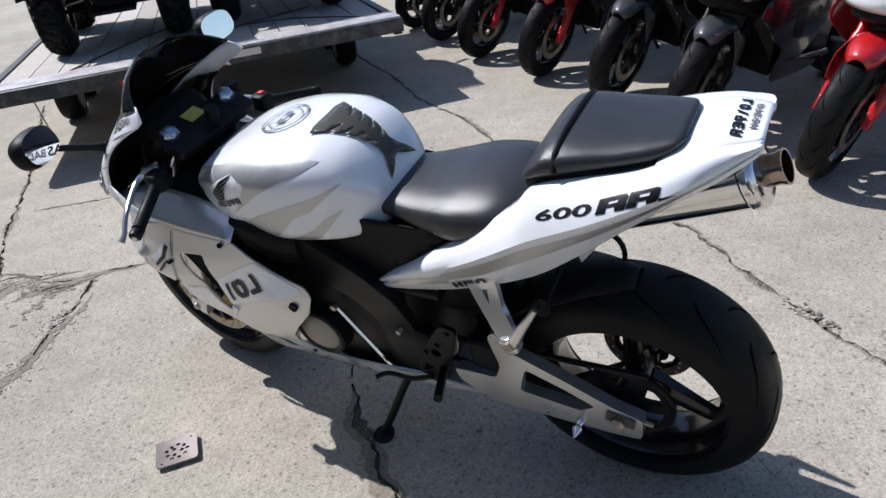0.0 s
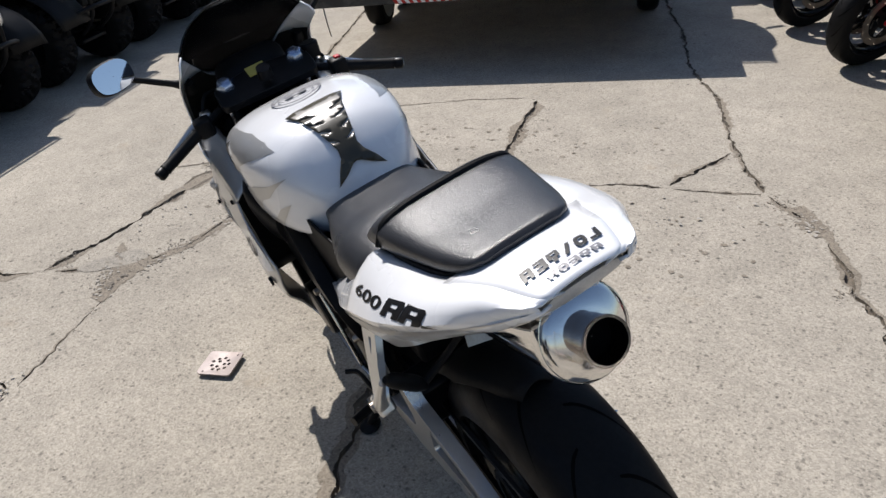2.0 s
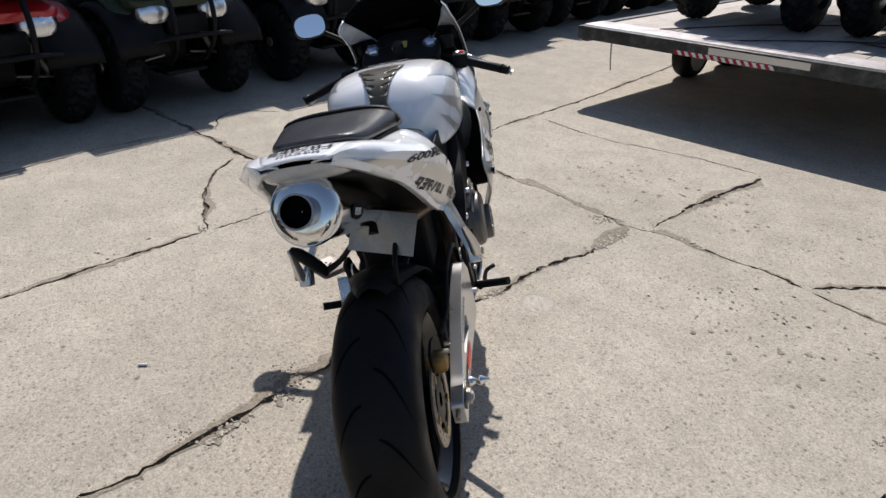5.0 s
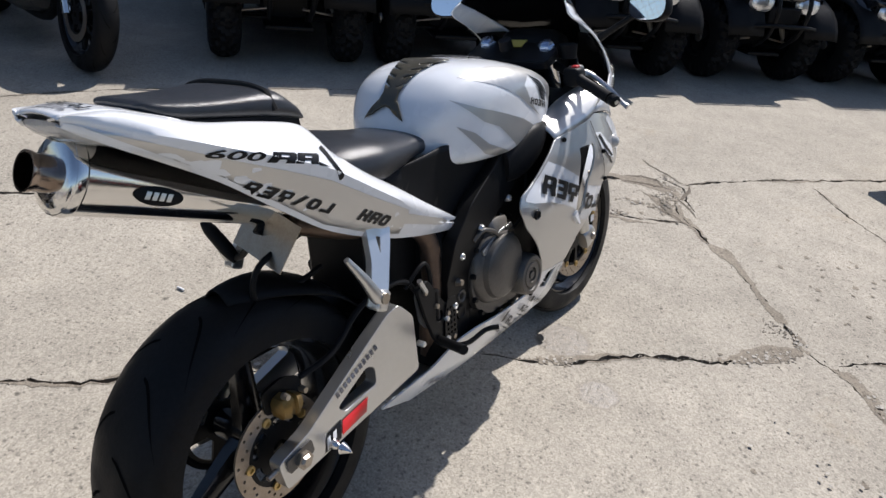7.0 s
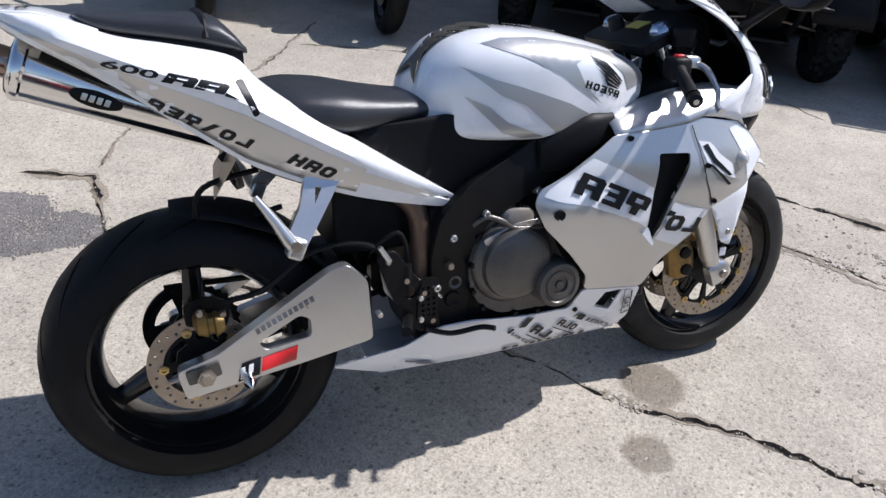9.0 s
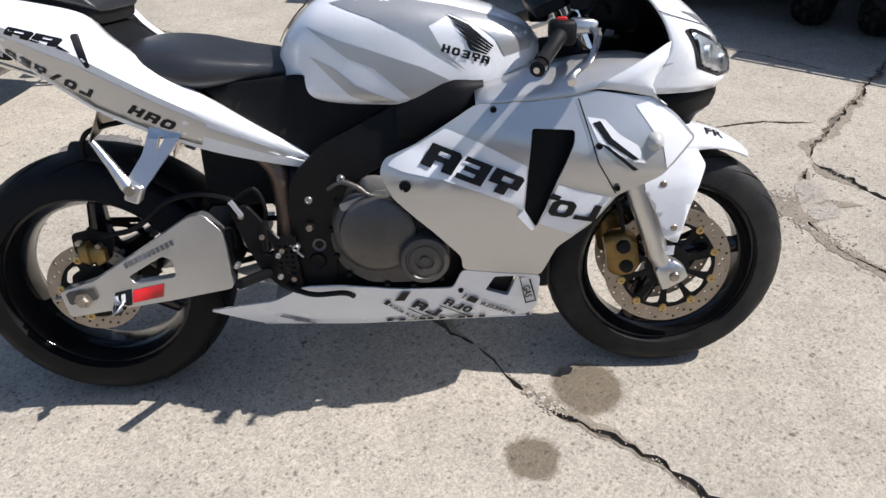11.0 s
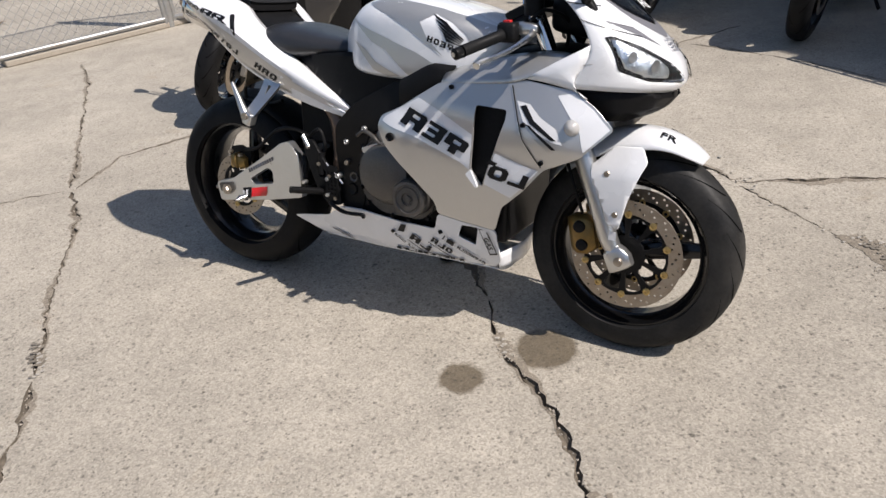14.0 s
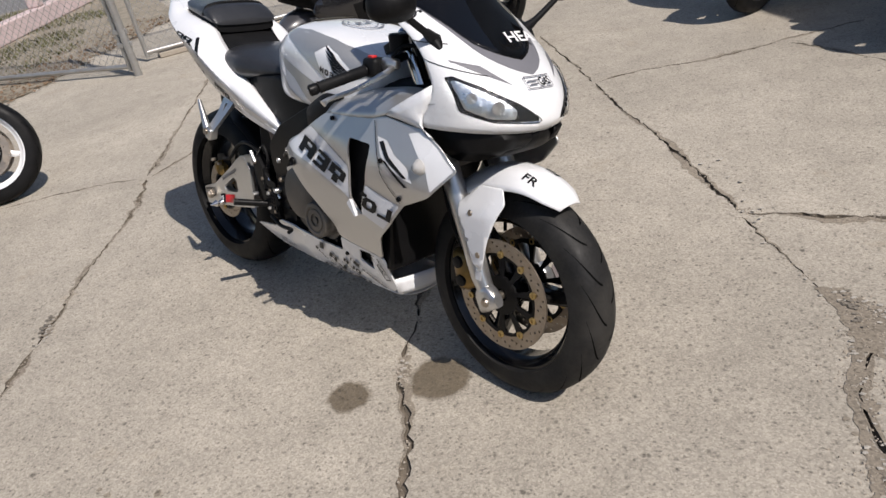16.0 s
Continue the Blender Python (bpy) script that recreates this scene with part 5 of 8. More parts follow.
def nose_point(u, z, off=0.0):
    """u from -1 (right edge) through 0 (the middle) to 1 (left edge)."""
    xn, xr, yr = (float(spl(NA[:, 0], NA[:, c], z)) for c in (1, 2, 3))
    a = abs(u) * math.pi / 2
    y = yr * math.sin(a) ** 0.92
    x = xr + (xn - xr) * math.cos(a) ** 1.15 if abs(u) < 1 else xr
    n = Vector((math.cos(a) + 0.3, math.copysign(math.sin(a), u), 0.35)).normalized()
    return Vector((x, math.copysign(y, u), z)) + n * off


def nose_patch(us, zs, off=0.0):
    return skin(bmesh.new(), [[nose_point(u, z, off) for u in us] for z in zs], False)


def screen_edge(u):
    """Height of the lower edge of the screen."""
    return float(spl([0.0, 0.12, 0.3, 0.46, 0.66, 0.85, 1.0], [0.896, 0.908, 0.935, 0.990, 1.044, 1.060, 1.068], abs(u)))


def nose_region(us, low, high, n, off=0.0):
    """A patch between two heights that depend on u."""
    return skin(bmesh.new(), [[nose_point(u, low(u) + (high(u) - low(u)) * k / n, off) for u in us] for k in range(n + 1)], False)


def nose_sticker(outline, off, s=1, step=0.05):
    bm = dice(flat([[(u, z * 5) for u, z in outline]]), step)
    for v in bm.verts:
        v.co = nose_point(s * v.co.x, v.co.z / 5, off)
    return bm


UU = np.linspace(-1, 1, 49)
nose = part("nose_cowl", nose_region(UU, lambda u: 0.735 + 0.012 * abs(u), screen_edge, 22), WHITE, bike, "white nose cowl with twin headlights", 50, solid=0.004)
NT = tree_of(nose_patch(np.linspace(-1, 1, 41), np.linspace(0.735, 1.13, 30)))
for s in (-1, 1):
    lamp = part("headlight", nose_sticker(rounded([(0.30, 0.772), (0.46, 0.775), (0.66, 0.798), (0.75, 0.860), (0.70, 0.862), (0.50, 0.838), (0.36, 0.815), (0.28, 0.792)], 0.02), 0.0045, s), REFLECTOR, nose, "clear headlight with faceted reflector", 30, solid=0.002)
    part("lens", nose_sticker(rounded([(0.10, 0.760), (0.45, 0.768), (0.69, 0.794), (0.79, 0.866), (0.70, 0.869), (0.48, 0.845), (0.26, 0.806), (0.12, 0.772)], 0.02), 0.009, s), LENS, lamp, solid=0.0015).visible_shadow = False
    part("lamp_surround", nose_sticker(rounded([(0.10, 0.758), (0.45, 0.766), (0.70, 0.792), (0.80, 0.868), (0.70, 0.871), (0.48, 0.847), (0.26, 0.808), (0.12, 0.773)], 0.02), 0.0030, s), BLACK_GLOSS, lamp)
    for k, (r, u, z) in enumerate(((0.016, 0.42, 0.800), (0.013, 0.60, 0.822))):
        c = nose_point(s * u, z, 0.007)
        part("bulb_cup", lathe([(0.002, 0.0), (r * 0.6, 0.001), (r, 0.003)], (0, 0, 0), "X", 18), REFLECTOR, lamp, basis=Matrix.Translation(c) @ Matrix.Rotation(s * u * 1.1, 4, "Z"))
    for lo, hi in (((0.995, 0.945), (0.55, 0.936)), ((0.995, 0.906), (0.35, 0.865))):
        (u0, z0), (u1, z1) = lo, hi
        part("panel_seam", nose_sticker([(u0, z0), (u1, z1), (u1, z1 + 0.0022), (u0, z0 + 0.0022)], 0.0032, s), BLACK_GLOSS, nose, "dark panel seam")
    part("nose_stripe", nose_sticker([(0.22, 0.845), (0.66, 0.905), (0.64, 0.899), (0.40, 0.890), (0.245, 0.850)], 0.0032, s), GREY_DECAL, nose, "grey nose stripe")
    part("screen_bolt", lathe([(0.002, 0.004), (0.005, 0.003), (0.006, 0.0)], (0, 0, 0), "X", 10), BLACK_METAL, nose, basis=Matrix.Translation(nose_point(s * 0.66, 0.965, 0.004)) @ Matrix.Rotation(s * 0.7, 4, "Z"))
    part("pillar_badge", nose_sticker([(0.80, 0.978), (0.96, 1.012), (0.97, 1.022), (0.81, 0.990)], 0.0034, s), GREY_DECAL, nose, "small grey badge")
part("screen_band", nose_region(np.linspace(-0.60, 0.60, 25), lambda u: screen_edge(u) - 0.034 * (1 - (abs(u) / 0.62) ** 2) - 0.001, lambda u: screen_edge(u) - 0.001, 4, 0.003), GREY_DECAL, nose, "grey band below the screen")
wd = word_shape("GAS", 0.017)
part("badge_word", sticker([wd], NT, (1.9, -0.002, 0.838), (0, 1, 0), (0, 0, 1), 0.006, 0.012), BLACK_GLOSS, nose, "black badge lettering")
part("badge_border", sticker([[[(-0.045, -0.004), (0.045, -0.006), (0.046, 0.020), (-0.044, 0.022)], [(-0.043, -0.002), (0.043, -0.004), (0.044, 0.018), (-0.042, 0.020)]], [[(-0.038, 0.010), (-0.006, 0.010), (-0.006, 0.013), (-0.038, 0.013)]], [[(-0.034, 0.003), (-0.008, 0.003), (-0.008, 0.006), (-0.034, 0.006)]]], NT, (1.9, 0.0, 0.838), (0, 1, 0), (0, 0, 1), 0.006), GREY_DECAL, nose)
screen = part("windscreen", nose_region(np.linspace(-0.985, 0.985, 33), lambda u: screen_edge(u) - 0.004, lambda u: 1.132, 14, 0.003), SCREEN, bike, "dark smoked bubble windscreen", 70, solid=0.003)
part("screen_mark", sticker([leaning_word("HEA", 0.034, 0.105, 0.1)], NT, (1.9, -0.012, 1.335), (0, 1, 0), (-0.6, 0, 0.8), 0.012), WHITE_DECAL, screen, "white screen lettering")

for s in (-1, 1):
    o, dv, uv = ((1.146, -0.6, 1.014), (0.92, 0, -0.39), (0.39, 0, 0.92)) if s < 0 else ((1.200, 0.6, 0.991), (-0.92, 0, 0.39), (0.39, 0, 0.92))
    part("ear_word", sticker([leaning_word("GAS", 0.017, 0.058, 0.1)], NT, o, dv, uv, 0.0026, 0.01), BLACK_GLOSS, nose, "black lettering beside the screen")
    o = (1.098, -0.6, 1.034) if s < 0 else (1.142, 0.6, 1.016)
    part("ear_word", sticker([leaning_word("BAD", 0.015, 0.046, 0.1)], NT, o, dv, uv, 0.0026, 0.01), GREY_DECAL, nose, "faded grey lettering beside the screen")
    low = [(1.135, 0.766), (1.175, 0.762), (1.215, 0.755), (1.262, 0.744), (1.295, 0.724)]
    high = [nose_point(s * 0.995, z, 0.001) for z in (0.850, 0.820, 0.795, 0.772, 0.752)]
    rows = []
    for (x, z), h in zip(low, high):
        a = Vector((x, s * (fair_y(x, z) + 0.001), z))
        rows.append([a.lerp(h, u) + Vector((0, s * 0.010 * math.sin(math.pi * u), 0)) for u in np.linspace(0, 1, 6)])
    part("cowl_side", skin(bmesh.new(), rows, False), WHITE, bike, "white panel joining fairing and nose", 60, solid=0.004)

# black inner cockpit
part("inner_cowl", nose_region(np.linspace(-0.985, 0.985, 29), lambda u: 0.745, lambda u: min(0.975, screen_edge(u) - 0.004), 14, -0.012), BLACK_PLASTIC, bike, "matt black inner cowl", 50)
part("dash", hull([(1.13, 0.04, 0.935, 0.885, 0.91, 4, 4), (1.15, 0.085, 0.965, 0.87, 0.915, 4, 4), (1.20, 0.10, 0.985, 0.86, 0.92, 4, 4), (1.26, 0.09, 0.97, 0.85, 0.91, 4, 4)], 20, 3), BLACK_PLASTIC, bike, "black instrument cluster")
part("dash_label", block(-0.02, 0.02, -0.026, 0.026, -0.001, 0.001), YELLOW, bike, "yellow warning label", basis=pose(1.112, 0.005, 0.952, 0, -20, 0))
part("inner_panel", hull([(0.98, 0.10, 0.84, 0.62, 0.75, 4, 4), (1.05, 0.16, 0.83, 0.58, 0.72, 4, 4), (1.15, 0.16, 0.84, 0.58, 0.72, 4, 4), (1.25, 0.15, 0.83, 0.66, 0.75, 4, 4)], 20, 3), BLACK_PLASTIC, bike, "black inner fairing")
part("radiator", block(1.03, 1.075, -0.17, 0.17, 0.30, 0.62), BLACK_METAL, bike, "black radiator", bevel=0.008)
for s in (-1, 1):
    part("intake_duct", skin(bmesh.new(), [[(x, s * y, z) for x, y, z in r] for r in (
        [(1.262, 0.185, 0.738), (1.262, 0.18, 0.700), (1.30, 0.16, 0.675), (1.335, 0.165, 0.668)],
        [(1.345, 0.165, 0.748), (1.350, 0.162, 0.720), (1.360, 0.150, 0.690), (1.372, 0.140, 0.668)],
        [(1.420, 0.115, 0.742), (1.432, 0.112, 0.725), (1.425, 0.105, 0.700), (1.400, 0.100, 0.680)],
        [(1.455, 0.045, 0.738), (1.462, 0.045, 0.722), (1.440, 0.045, 0.700), (1.400, 0.045, 0.680)])], False), BLACK_PLASTIC, bike, "black air intake below the headlight", solid=0.006)
part("chin", hull([(1.30, 0.14, 0.735, 0.66, 0.70, 4, 4), (1.38, 0.12, 0.738, 0.665, 0.70, 4, 4), (1.44, 0.06, 0.736, 0.69, 0.715, 3, 3), (1.462, 0.02, 0.735, 0.715, 0.725, 3, 3)], 18, 3), BLACK_PLASTIC, bike, "black lower nose")

# mirrors
for s in (-1, 1):
    mi = part("mirror", hull([(-0.028, 0.030, 0.022, -0.022, 0, 2.6, 2.6), (-0.024, 0.052, 0.038, -0.036, 0, 2.8, 2.8), (0.0, 0.058, 0.042, -0.040, 0, 2.8, 2.8), (0.03, 0.040, 0.028, -0.026, 0, 2.4, 2.4), (0.042, 0.015, 0.01, -0.01, 0, 2.2, 2.2)], 28, 3), BLACK_PLASTIC, bike, "black mirror shell", basis=pose(1.262, 0.335, 1.050, 0, 0, 20) if s > 0 else pose(1.296, -0.322, 1.034, 0, 0, -8))
    part("mirror_glass", skin(bmesh.new(), [[(-0.0315, 0.0535 * k * math.copysign(abs(math.cos(a)) ** 0.75, math.cos(a)), 0.0375 * k * math.copysign(abs(math.sin(a)) ** 0.75, math.sin(a)) + 0.001) for a in np.linspace(0, 2 * math.pi, 33)[:-1]] for k in (1.0, 0.02)], True, False), MIRROR, mi, "clear mirror glass", basis=pose(-0.0, 0, 0, 0, 10, 0))
    part("mirror_stalk", tube([(1.262, s * 0.165, 0.945), (1.27, s * 0.205, 0.968), (1.275, s * 0.270, 1.008), (1.272 if s > 0 else 1.300, s * 0.312, 1.034)], [0.018, 0.009, 0.008, 0.010], 10), BLACK_PLASTIC, bike, "thin black mirror stalk")
    part("stalk_base", hull([(-0.035, 0.012, 0.012, -0.012, 0, 3, 3), (0.0, 0.018, 0.02, -0.02, 0, 3, 3), (0.03, 0.012, 0.012, -0.012, 0, 3, 3)], 12, 2), BLACK_PLASTIC, bike, basis=pose(1.262, s * 0.168, 0.940, 0, 40, 0))

# ---- front end ----
def fork_point(k, y, back=0.0):
    p = Vector((1.392, y, 0.293)) + AXIS * k
    return (p.x - back, p.y, p.z)


for s in (-1, 1):
    fk = part("fork_leg", tube([fork_point(0.30, s * 0.099), fork_point(0.715, s * 0.099)], 0.0225, 16, 0), CHROME, bike, "fork tube", basis=STEER)
    part("slider", tube([fork_point(0.02, s * 0.099, 0.012), fork_point(0.06, s * 0.099, 0.016), fork_point(0.12, s * 0.099, 0.01), fork_point(0.40, s * 0.099), fork_point(0.405, s * 0.099)], [0.022, 0.026, 0.027, 0.029, 0.024], 16, 0), ALLOY, fk, "silver fork slider")
    part("axle_clamp", hull([(-0.036, 0.016, 0.03, -0.03, 0, 4, 4), (-0.02, 0.020, 0.042, -0.030, 0, 4, 4), (0.012, 0.020, 0.040, -0.026, 0, 4, 4), (0.03, 0.014, 0.012, -0.022, 0, 3, 3)], 16, 2), ALLOY, fk, "alloy axle clamp", basis=pose(1.392, s * 0.104, 0.293, 0, -24, 0))
    part("axle_end", lathe([(0.004, s * 0.132), (0.010, s * 0.131), (0.013, s * 0.126), (0.013, s * 0.10)], FW, n=16), STEEL, fk)
    part("fork_sticker", block(-0.010, 0.010, s * 0.1285 - 0.0005, s * 0.1285 + 0.0005, -0.012, 0.012), WHITE_DECAL, fk, basis=pose(1.372, 0, 0.365))
    part("fork_cap", tube([fork_point(0.712, s * 0.099), fork_point(0.722, s * 0.099), fork_point(0.733, s * 0.099), fork_point(0.735, s * 0.099)], [0.025, 0.025, 0.017, 0.012], 6, 0), BLUE_ANOD, fk, "pale blue anodised fork cap")
    cal = part("front_caliper", hull([(-0.02, 0.012, 0.05, -0.045, 0, 4, 4), (0.0, 0.030, 0.058, -0.058, 0, 4, 4), (0.03, 0.034, 0.055, -0.058, 0, 4, 4), (0.055, 0.02, 0.04, -0.045, 0, 3, 3)], 16, 2), GOLD, bike, "dirty gold brake caliper", basis=STEER @ pose(1.255, s * 0.07, 0.335, 0, -12, 0))
    for dz in (-0.026, 0.026):
        part("piston_cap", lathe([(0.005, s * 0.04), (0.016, s * 0.038), (0.018, s * 0.028)], (0.02, 0, dz), n=14), BLACK_METAL, cal)
    part("front_brake_hose", tube([(1.27, s * 0.085, 0.40), (1.25, s * 0.10, 0.47), (1.21, s * 0.09, 0.56), (1.16, s * 0.07, 0.66)], 0.005, 8), BLACK_PLASTIC, bike, basis=STEER)
    # clip-on bar, grip, controls, lever
    a, b = Vector(fork_point(0.665, s * 0.11)), Vector((1.025, s * 0.335, 0.838))
    bar = part("handlebar", rod(a, b, 0.011), BLACK_METAL, bike, "black clip-on handlebar", basis=STEER)
    d = b - a
    part("grip", tube([a + d * 0.48, a + d * 0.50, a + d * 0.96, a + d * 0.98], [0.0175, 0.0145, 0.0145, 0.016], 16, 0), RUBBER, bar, "black rubber grip")
    part("bar_end", tube([a + d * 0.98, a + d * 1.0, a + d * 1.07, a + d * 1.085], [0.011, 0.015, 0.015, 0.010], 14, 0), BLACK_METAL, bar)
    part("bar_end_bolt", tube([a + d * 1.084, a + d * 1.09], 0.006, 10, 0), ALLOY, bar)
    part("lever_perch", hull([(-0.022, 0.010, 0.010, -0.010, 0, 4, 4), (-0.012, 0.016, 0.016, -0.016, 0, 4, 4), (0.020, 0.015, 0.014, -0.014, 0, 4, 4), (0.034, 0.009, 0.009, -0.009, 0, 3, 3)], 14, 2), ALLOY, bar, "bare alloy lever bracket", basis=pose(*(a + d * 0.30 + Vector((0.030, 0, 0.004)))))
    part("switch_box", hull([(-0.026, 0.016, 0.019, -0.019, 0, 4, 4), (-0.018, 0.024, 0.025, -0.025, 0, 4, 4), (0.018, 0.024, 0.025, -0.025, 0, 4, 4), (0.026, 0.016, 0.019, -0.019, 0, 4, 4)], 16, 2), BLACK_PLASTIC, bar, basis=pose(*(a + d * 0.38)))
    if s < 0:
        part("stop_switch", block(-0.010, 0.010, -0.008, 0.008, 0.023, 0.031), RED, bar, "red stop switch", basis=pose(*(a + d * 0.40)), bevel=0.002)
        part("fluid_reservoir", lathe([(0.02, -0.02), (0.024, -0.018), (0.026, 0.018), (0.022, 0.022)], (1.13, -0.15, 0.935), "Z", 16), BLACK_PLASTIC, bar, "black brake fluid reservoir")
    part("lever", tube([a + d * 0.30 + Vector((0.045, 0, 0.0)), a + d * 0.45 + Vector((0.075, 0, 0.0)), a + d * 0.80 + Vector((0.080, 0, -0.012)), a + d * 1.02 + Vector((0.062, 0, -0.018)), a + d * 1.10 + Vector((0.066, 0, -0.022))], [0.009, 0.008, 0.006, 0.006, 0.009], 8), ALLOY, bar, "bare alloy lever")
    part("cable", tube([a + d * 0.3 + Vector((0.04, 0, 0.02)), (1.16, s * 0.15, 0.93), (1.20, s * 0.09, 0.90), (1.18, s * 0.05, 0.82)], 0.005, 8), BLACK_PLASTIC, bar)
part("top_clamp", plate([rounded([(-0.135, -0.05), (0.135, -0.05), (0.135, 0.03), (0.05, 0.05), (-0.05, 0.05), (-0.135, 0.03)], 0.02)], -0.012, 0.012), BLACK_METAL, bike, basis=STEER @ pose(1.085, 0, 0.925, 0, -24, 0) @ pose(0, 0, 0, 90, 0, 90), bevel=0.004)
part("ignition", lathe([(0.006, 0.03), (0.018, 0.028), (0.020, 0.0)], (0, 0, 0), "Z", 16), BLACK_METAL, bike, basis=STEER @ pose(1.05, 0, 0.945, 0, -24, 0))
part("front_axle", rod((1.392, -0.11, 0.293), (1.392, 0.11, 0.293), 0.012), STEEL, bike, basis=STEER)

# front mudguard: arched shell with side flanks that reach down the fork
rings = []
for k, a in enumerate(np.linspace(radians(58), radians(128), 20)):
    u = k / 19
    r = 0.328 + 0.018 * math.sin(math.pi * min(1, u * 1.2))
    w = float(spl([0, 0.12, 0.4, 1.0], [0.038, 0.066, 0.084, 0.088], u))
    drop = float(spl([0, 0.2, 0.5, 1.0], [0.012, 0.026, 0.05, 0.05], u))
    rings.append([(1.392 + (r - drop * abs(v) ** 2.6) * math.cos(a), w * v, 0.293 + (r - drop * abs(v) ** 2.6) * math.sin(a)) for v in np.linspace(-1, 1, 17)])
fender = part("front_mudguard", skin(bmesh.new(), rings, False), WHITE, bike, "white front mudguard", 60, basis=STEER, solid=0.004)
FEND = [(1.296, 0.545), (1.350, 0.596), (1.420, 0.600), (1.440, 0.565), (1.428, 0.535), (1.405, 0.470), (1.392, 0.410), (1.386, 0.384), (1.356, 0.396), (1.330, 0.460), (1.300, 0.512)]


def fend_y(x, z):
    return float(spl([0.38, 0.44, 0.52, 0.57, 0.61], [0.130, 0.130, 0.124, 0.104, 0.082], z)) - 0.25 * max(0.0, x - 1.40) ** 1.0 * 0.6


for s in (-1, 1):
    part("mudguard_flank", shell([rounded(FEND, 0.008)], s, 0, 0.016, fend_y), WHITE, fender, "white flank of the mudguard", 50, solid=0.004)
    for x, z in ((1.342, 0.528), (1.374, 0.424)):
        part("mudguard_bolt", lathe([(0.003, s * (fend_y(x, z) + 0.004)), (0.007, s * (fend_y(x, z) + 0.004)), (0.009, s * (fend_y(x, z) + 0.001))], (x, 0, z), n=10), STEEL, fender)
    ft = tree_of(skin(bmesh.new(), rings, False))
    o, dv, uv = ((1.450, -0.052, 0.9), (1, 0, 0), (0, 1, 0)) if s < 0 else ((1.490, 0.052, 0.9), (-1, 0, 0), (0, -1, 0))
    part("mudguard_mark", sticker([leaning_word("FR", 0.022, 0.042, 0.0)], ft, o, dv, uv, 0.003), BLACK_GLOSS, fender, "small black letters")

# ---- ground ----
def concrete(name, base, dark=0.0, damp=()):
    m = bpy.data.materials.new(name)
    m.use_nodes = True
    n, l = m.node_tree.nodes, m.node_tree.links
    b = n["Principled BSDF"]
    tc = n.new("ShaderNodeTexCoord")

    def noise_tex(scale, detail=5, rough=0.6):
        t = n.new("ShaderNodeTexNoise")
        t.inputs["Scale"].default_value, t.inputs["Detail"].default_value, t.inputs["Roughness"].default_value = scale, detail, rough
        l.new(tc.outputs["Object"], t.inputs["Vector"])
        return t.outputs["Fac"]

    def ramp(fac, a, b2, lo, hi):
        r = n.new("ShaderNodeMapRange")
        r.inputs["From Min"].default_value, r.inputs["From Max"].default_value = a, b2
        r.inputs["To Min"].default_value, r.inputs["To Max"].default_value = lo, hi
        l.new(fac, r.inputs["Value"])
        return r.outputs[0]

    def times(a, c):
        q = n.new("ShaderNodeMath")
        q.operation = "MULTIPLY"
        l.new(a, q.inputs[0])
        l.new(c, q.inputs[1])
        return q.outputs[0]

    def speck(scale, r0, r1, depth, share):
        """Round dark pits: one in some cells only."""
        v = n.new("ShaderNodeTexVoronoi")
        v.inputs["Scale"].default_value = scale
        warp = n.new("ShaderNodeMix")
        warp.data_type = "VECTOR"
        warp.inputs["Factor"].default_value = 0.012
        wt = n.new("ShaderNodeTexNoise")
        wt.inputs["Scale"].default_value = scale * 3
        l.new(tc.outputs["Object"], wt.inputs["Vector"])
        l.new(tc.outputs["Object"], warp.inputs["A"])
        l.new(wt.outputs["Color"], warp.inputs["B"])
        l.new(warp.outputs["Result"], v.inputs["Vector"])
        sp = n.new("ShaderNodeSeparateColor")
        l.new(v.outputs["Color"], sp.inputs[0])
        keep = ramp(sp.outputs[1], share, share + 0.05, 1.0, 0.0)
        q = n.new("ShaderNodeMath")
        q.operation = "MAXIMUM"
        l.new(ramp(v.outputs["Distance"], r0, r1, depth, 1.0), q.inputs[0])
        l.new(keep, q.inputs[1])
        return q.outputs[0]

    vo = n.new("ShaderNodeTexVoronoi")
    vo.inputs["Scale"].default_value = 210
    l.new(tc.outputs["Object"], vo.inputs["Vector"])
    sep = n.new("ShaderNodeSeparateColor")
    l.new(vo.outputs["Color"], sep.inputs[0])
    pebble = ramp(sep.outputs[0], 0.0, 1.0, 0.78, 1.20)
    pits = times(speck(34, 0.10, 0.26, 0.56, 0.52), times(speck(10, 0.05, 0.11, 0.40, 0.70), speck(70, 0.16, 0.34, 0.56, 0.50)))
    big = ramp(noise_tex(0.7, 6), 0.3, 0.7, 0.84, 1.12)
    mid = ramp(noise_tex(5.0, 9, 0.75), 0.3, 0.7, 0.84, 1.13)
    fine = ramp(noise_tex(48, 9, 0.85), 0.3, 0.7, 0.82, 1.17)
    val = times(times(times(big, mid), times(fine, pebble)), pits)
    hsv = n.new("ShaderNodeHueSaturation")
    hsv.inputs["Color"].default_value = (*base, 1)
    l.new(val, hsv.inputs["Value"])
    st = n.new("ShaderNodeMix")
    st.data_type = "RGBA"
    l.new(ramp(noise_tex(2.3, 7, 0.72), 0.60, 0.76, 0.0, 0.40), st.inputs["Factor"])
    l.new(hsv.outputs[0], st.inputs["A"])
    st.inputs["B"].default_value = (base[0] * 0.82, base[1] * 0.70, base[2] * 0.52, 1)
    b.inputs["Roughness"].default_value = 0.88
    b.inputs["Specular IOR Level"].default_value = 0.25
    tint = st.outputs["Result"]
    soak = None
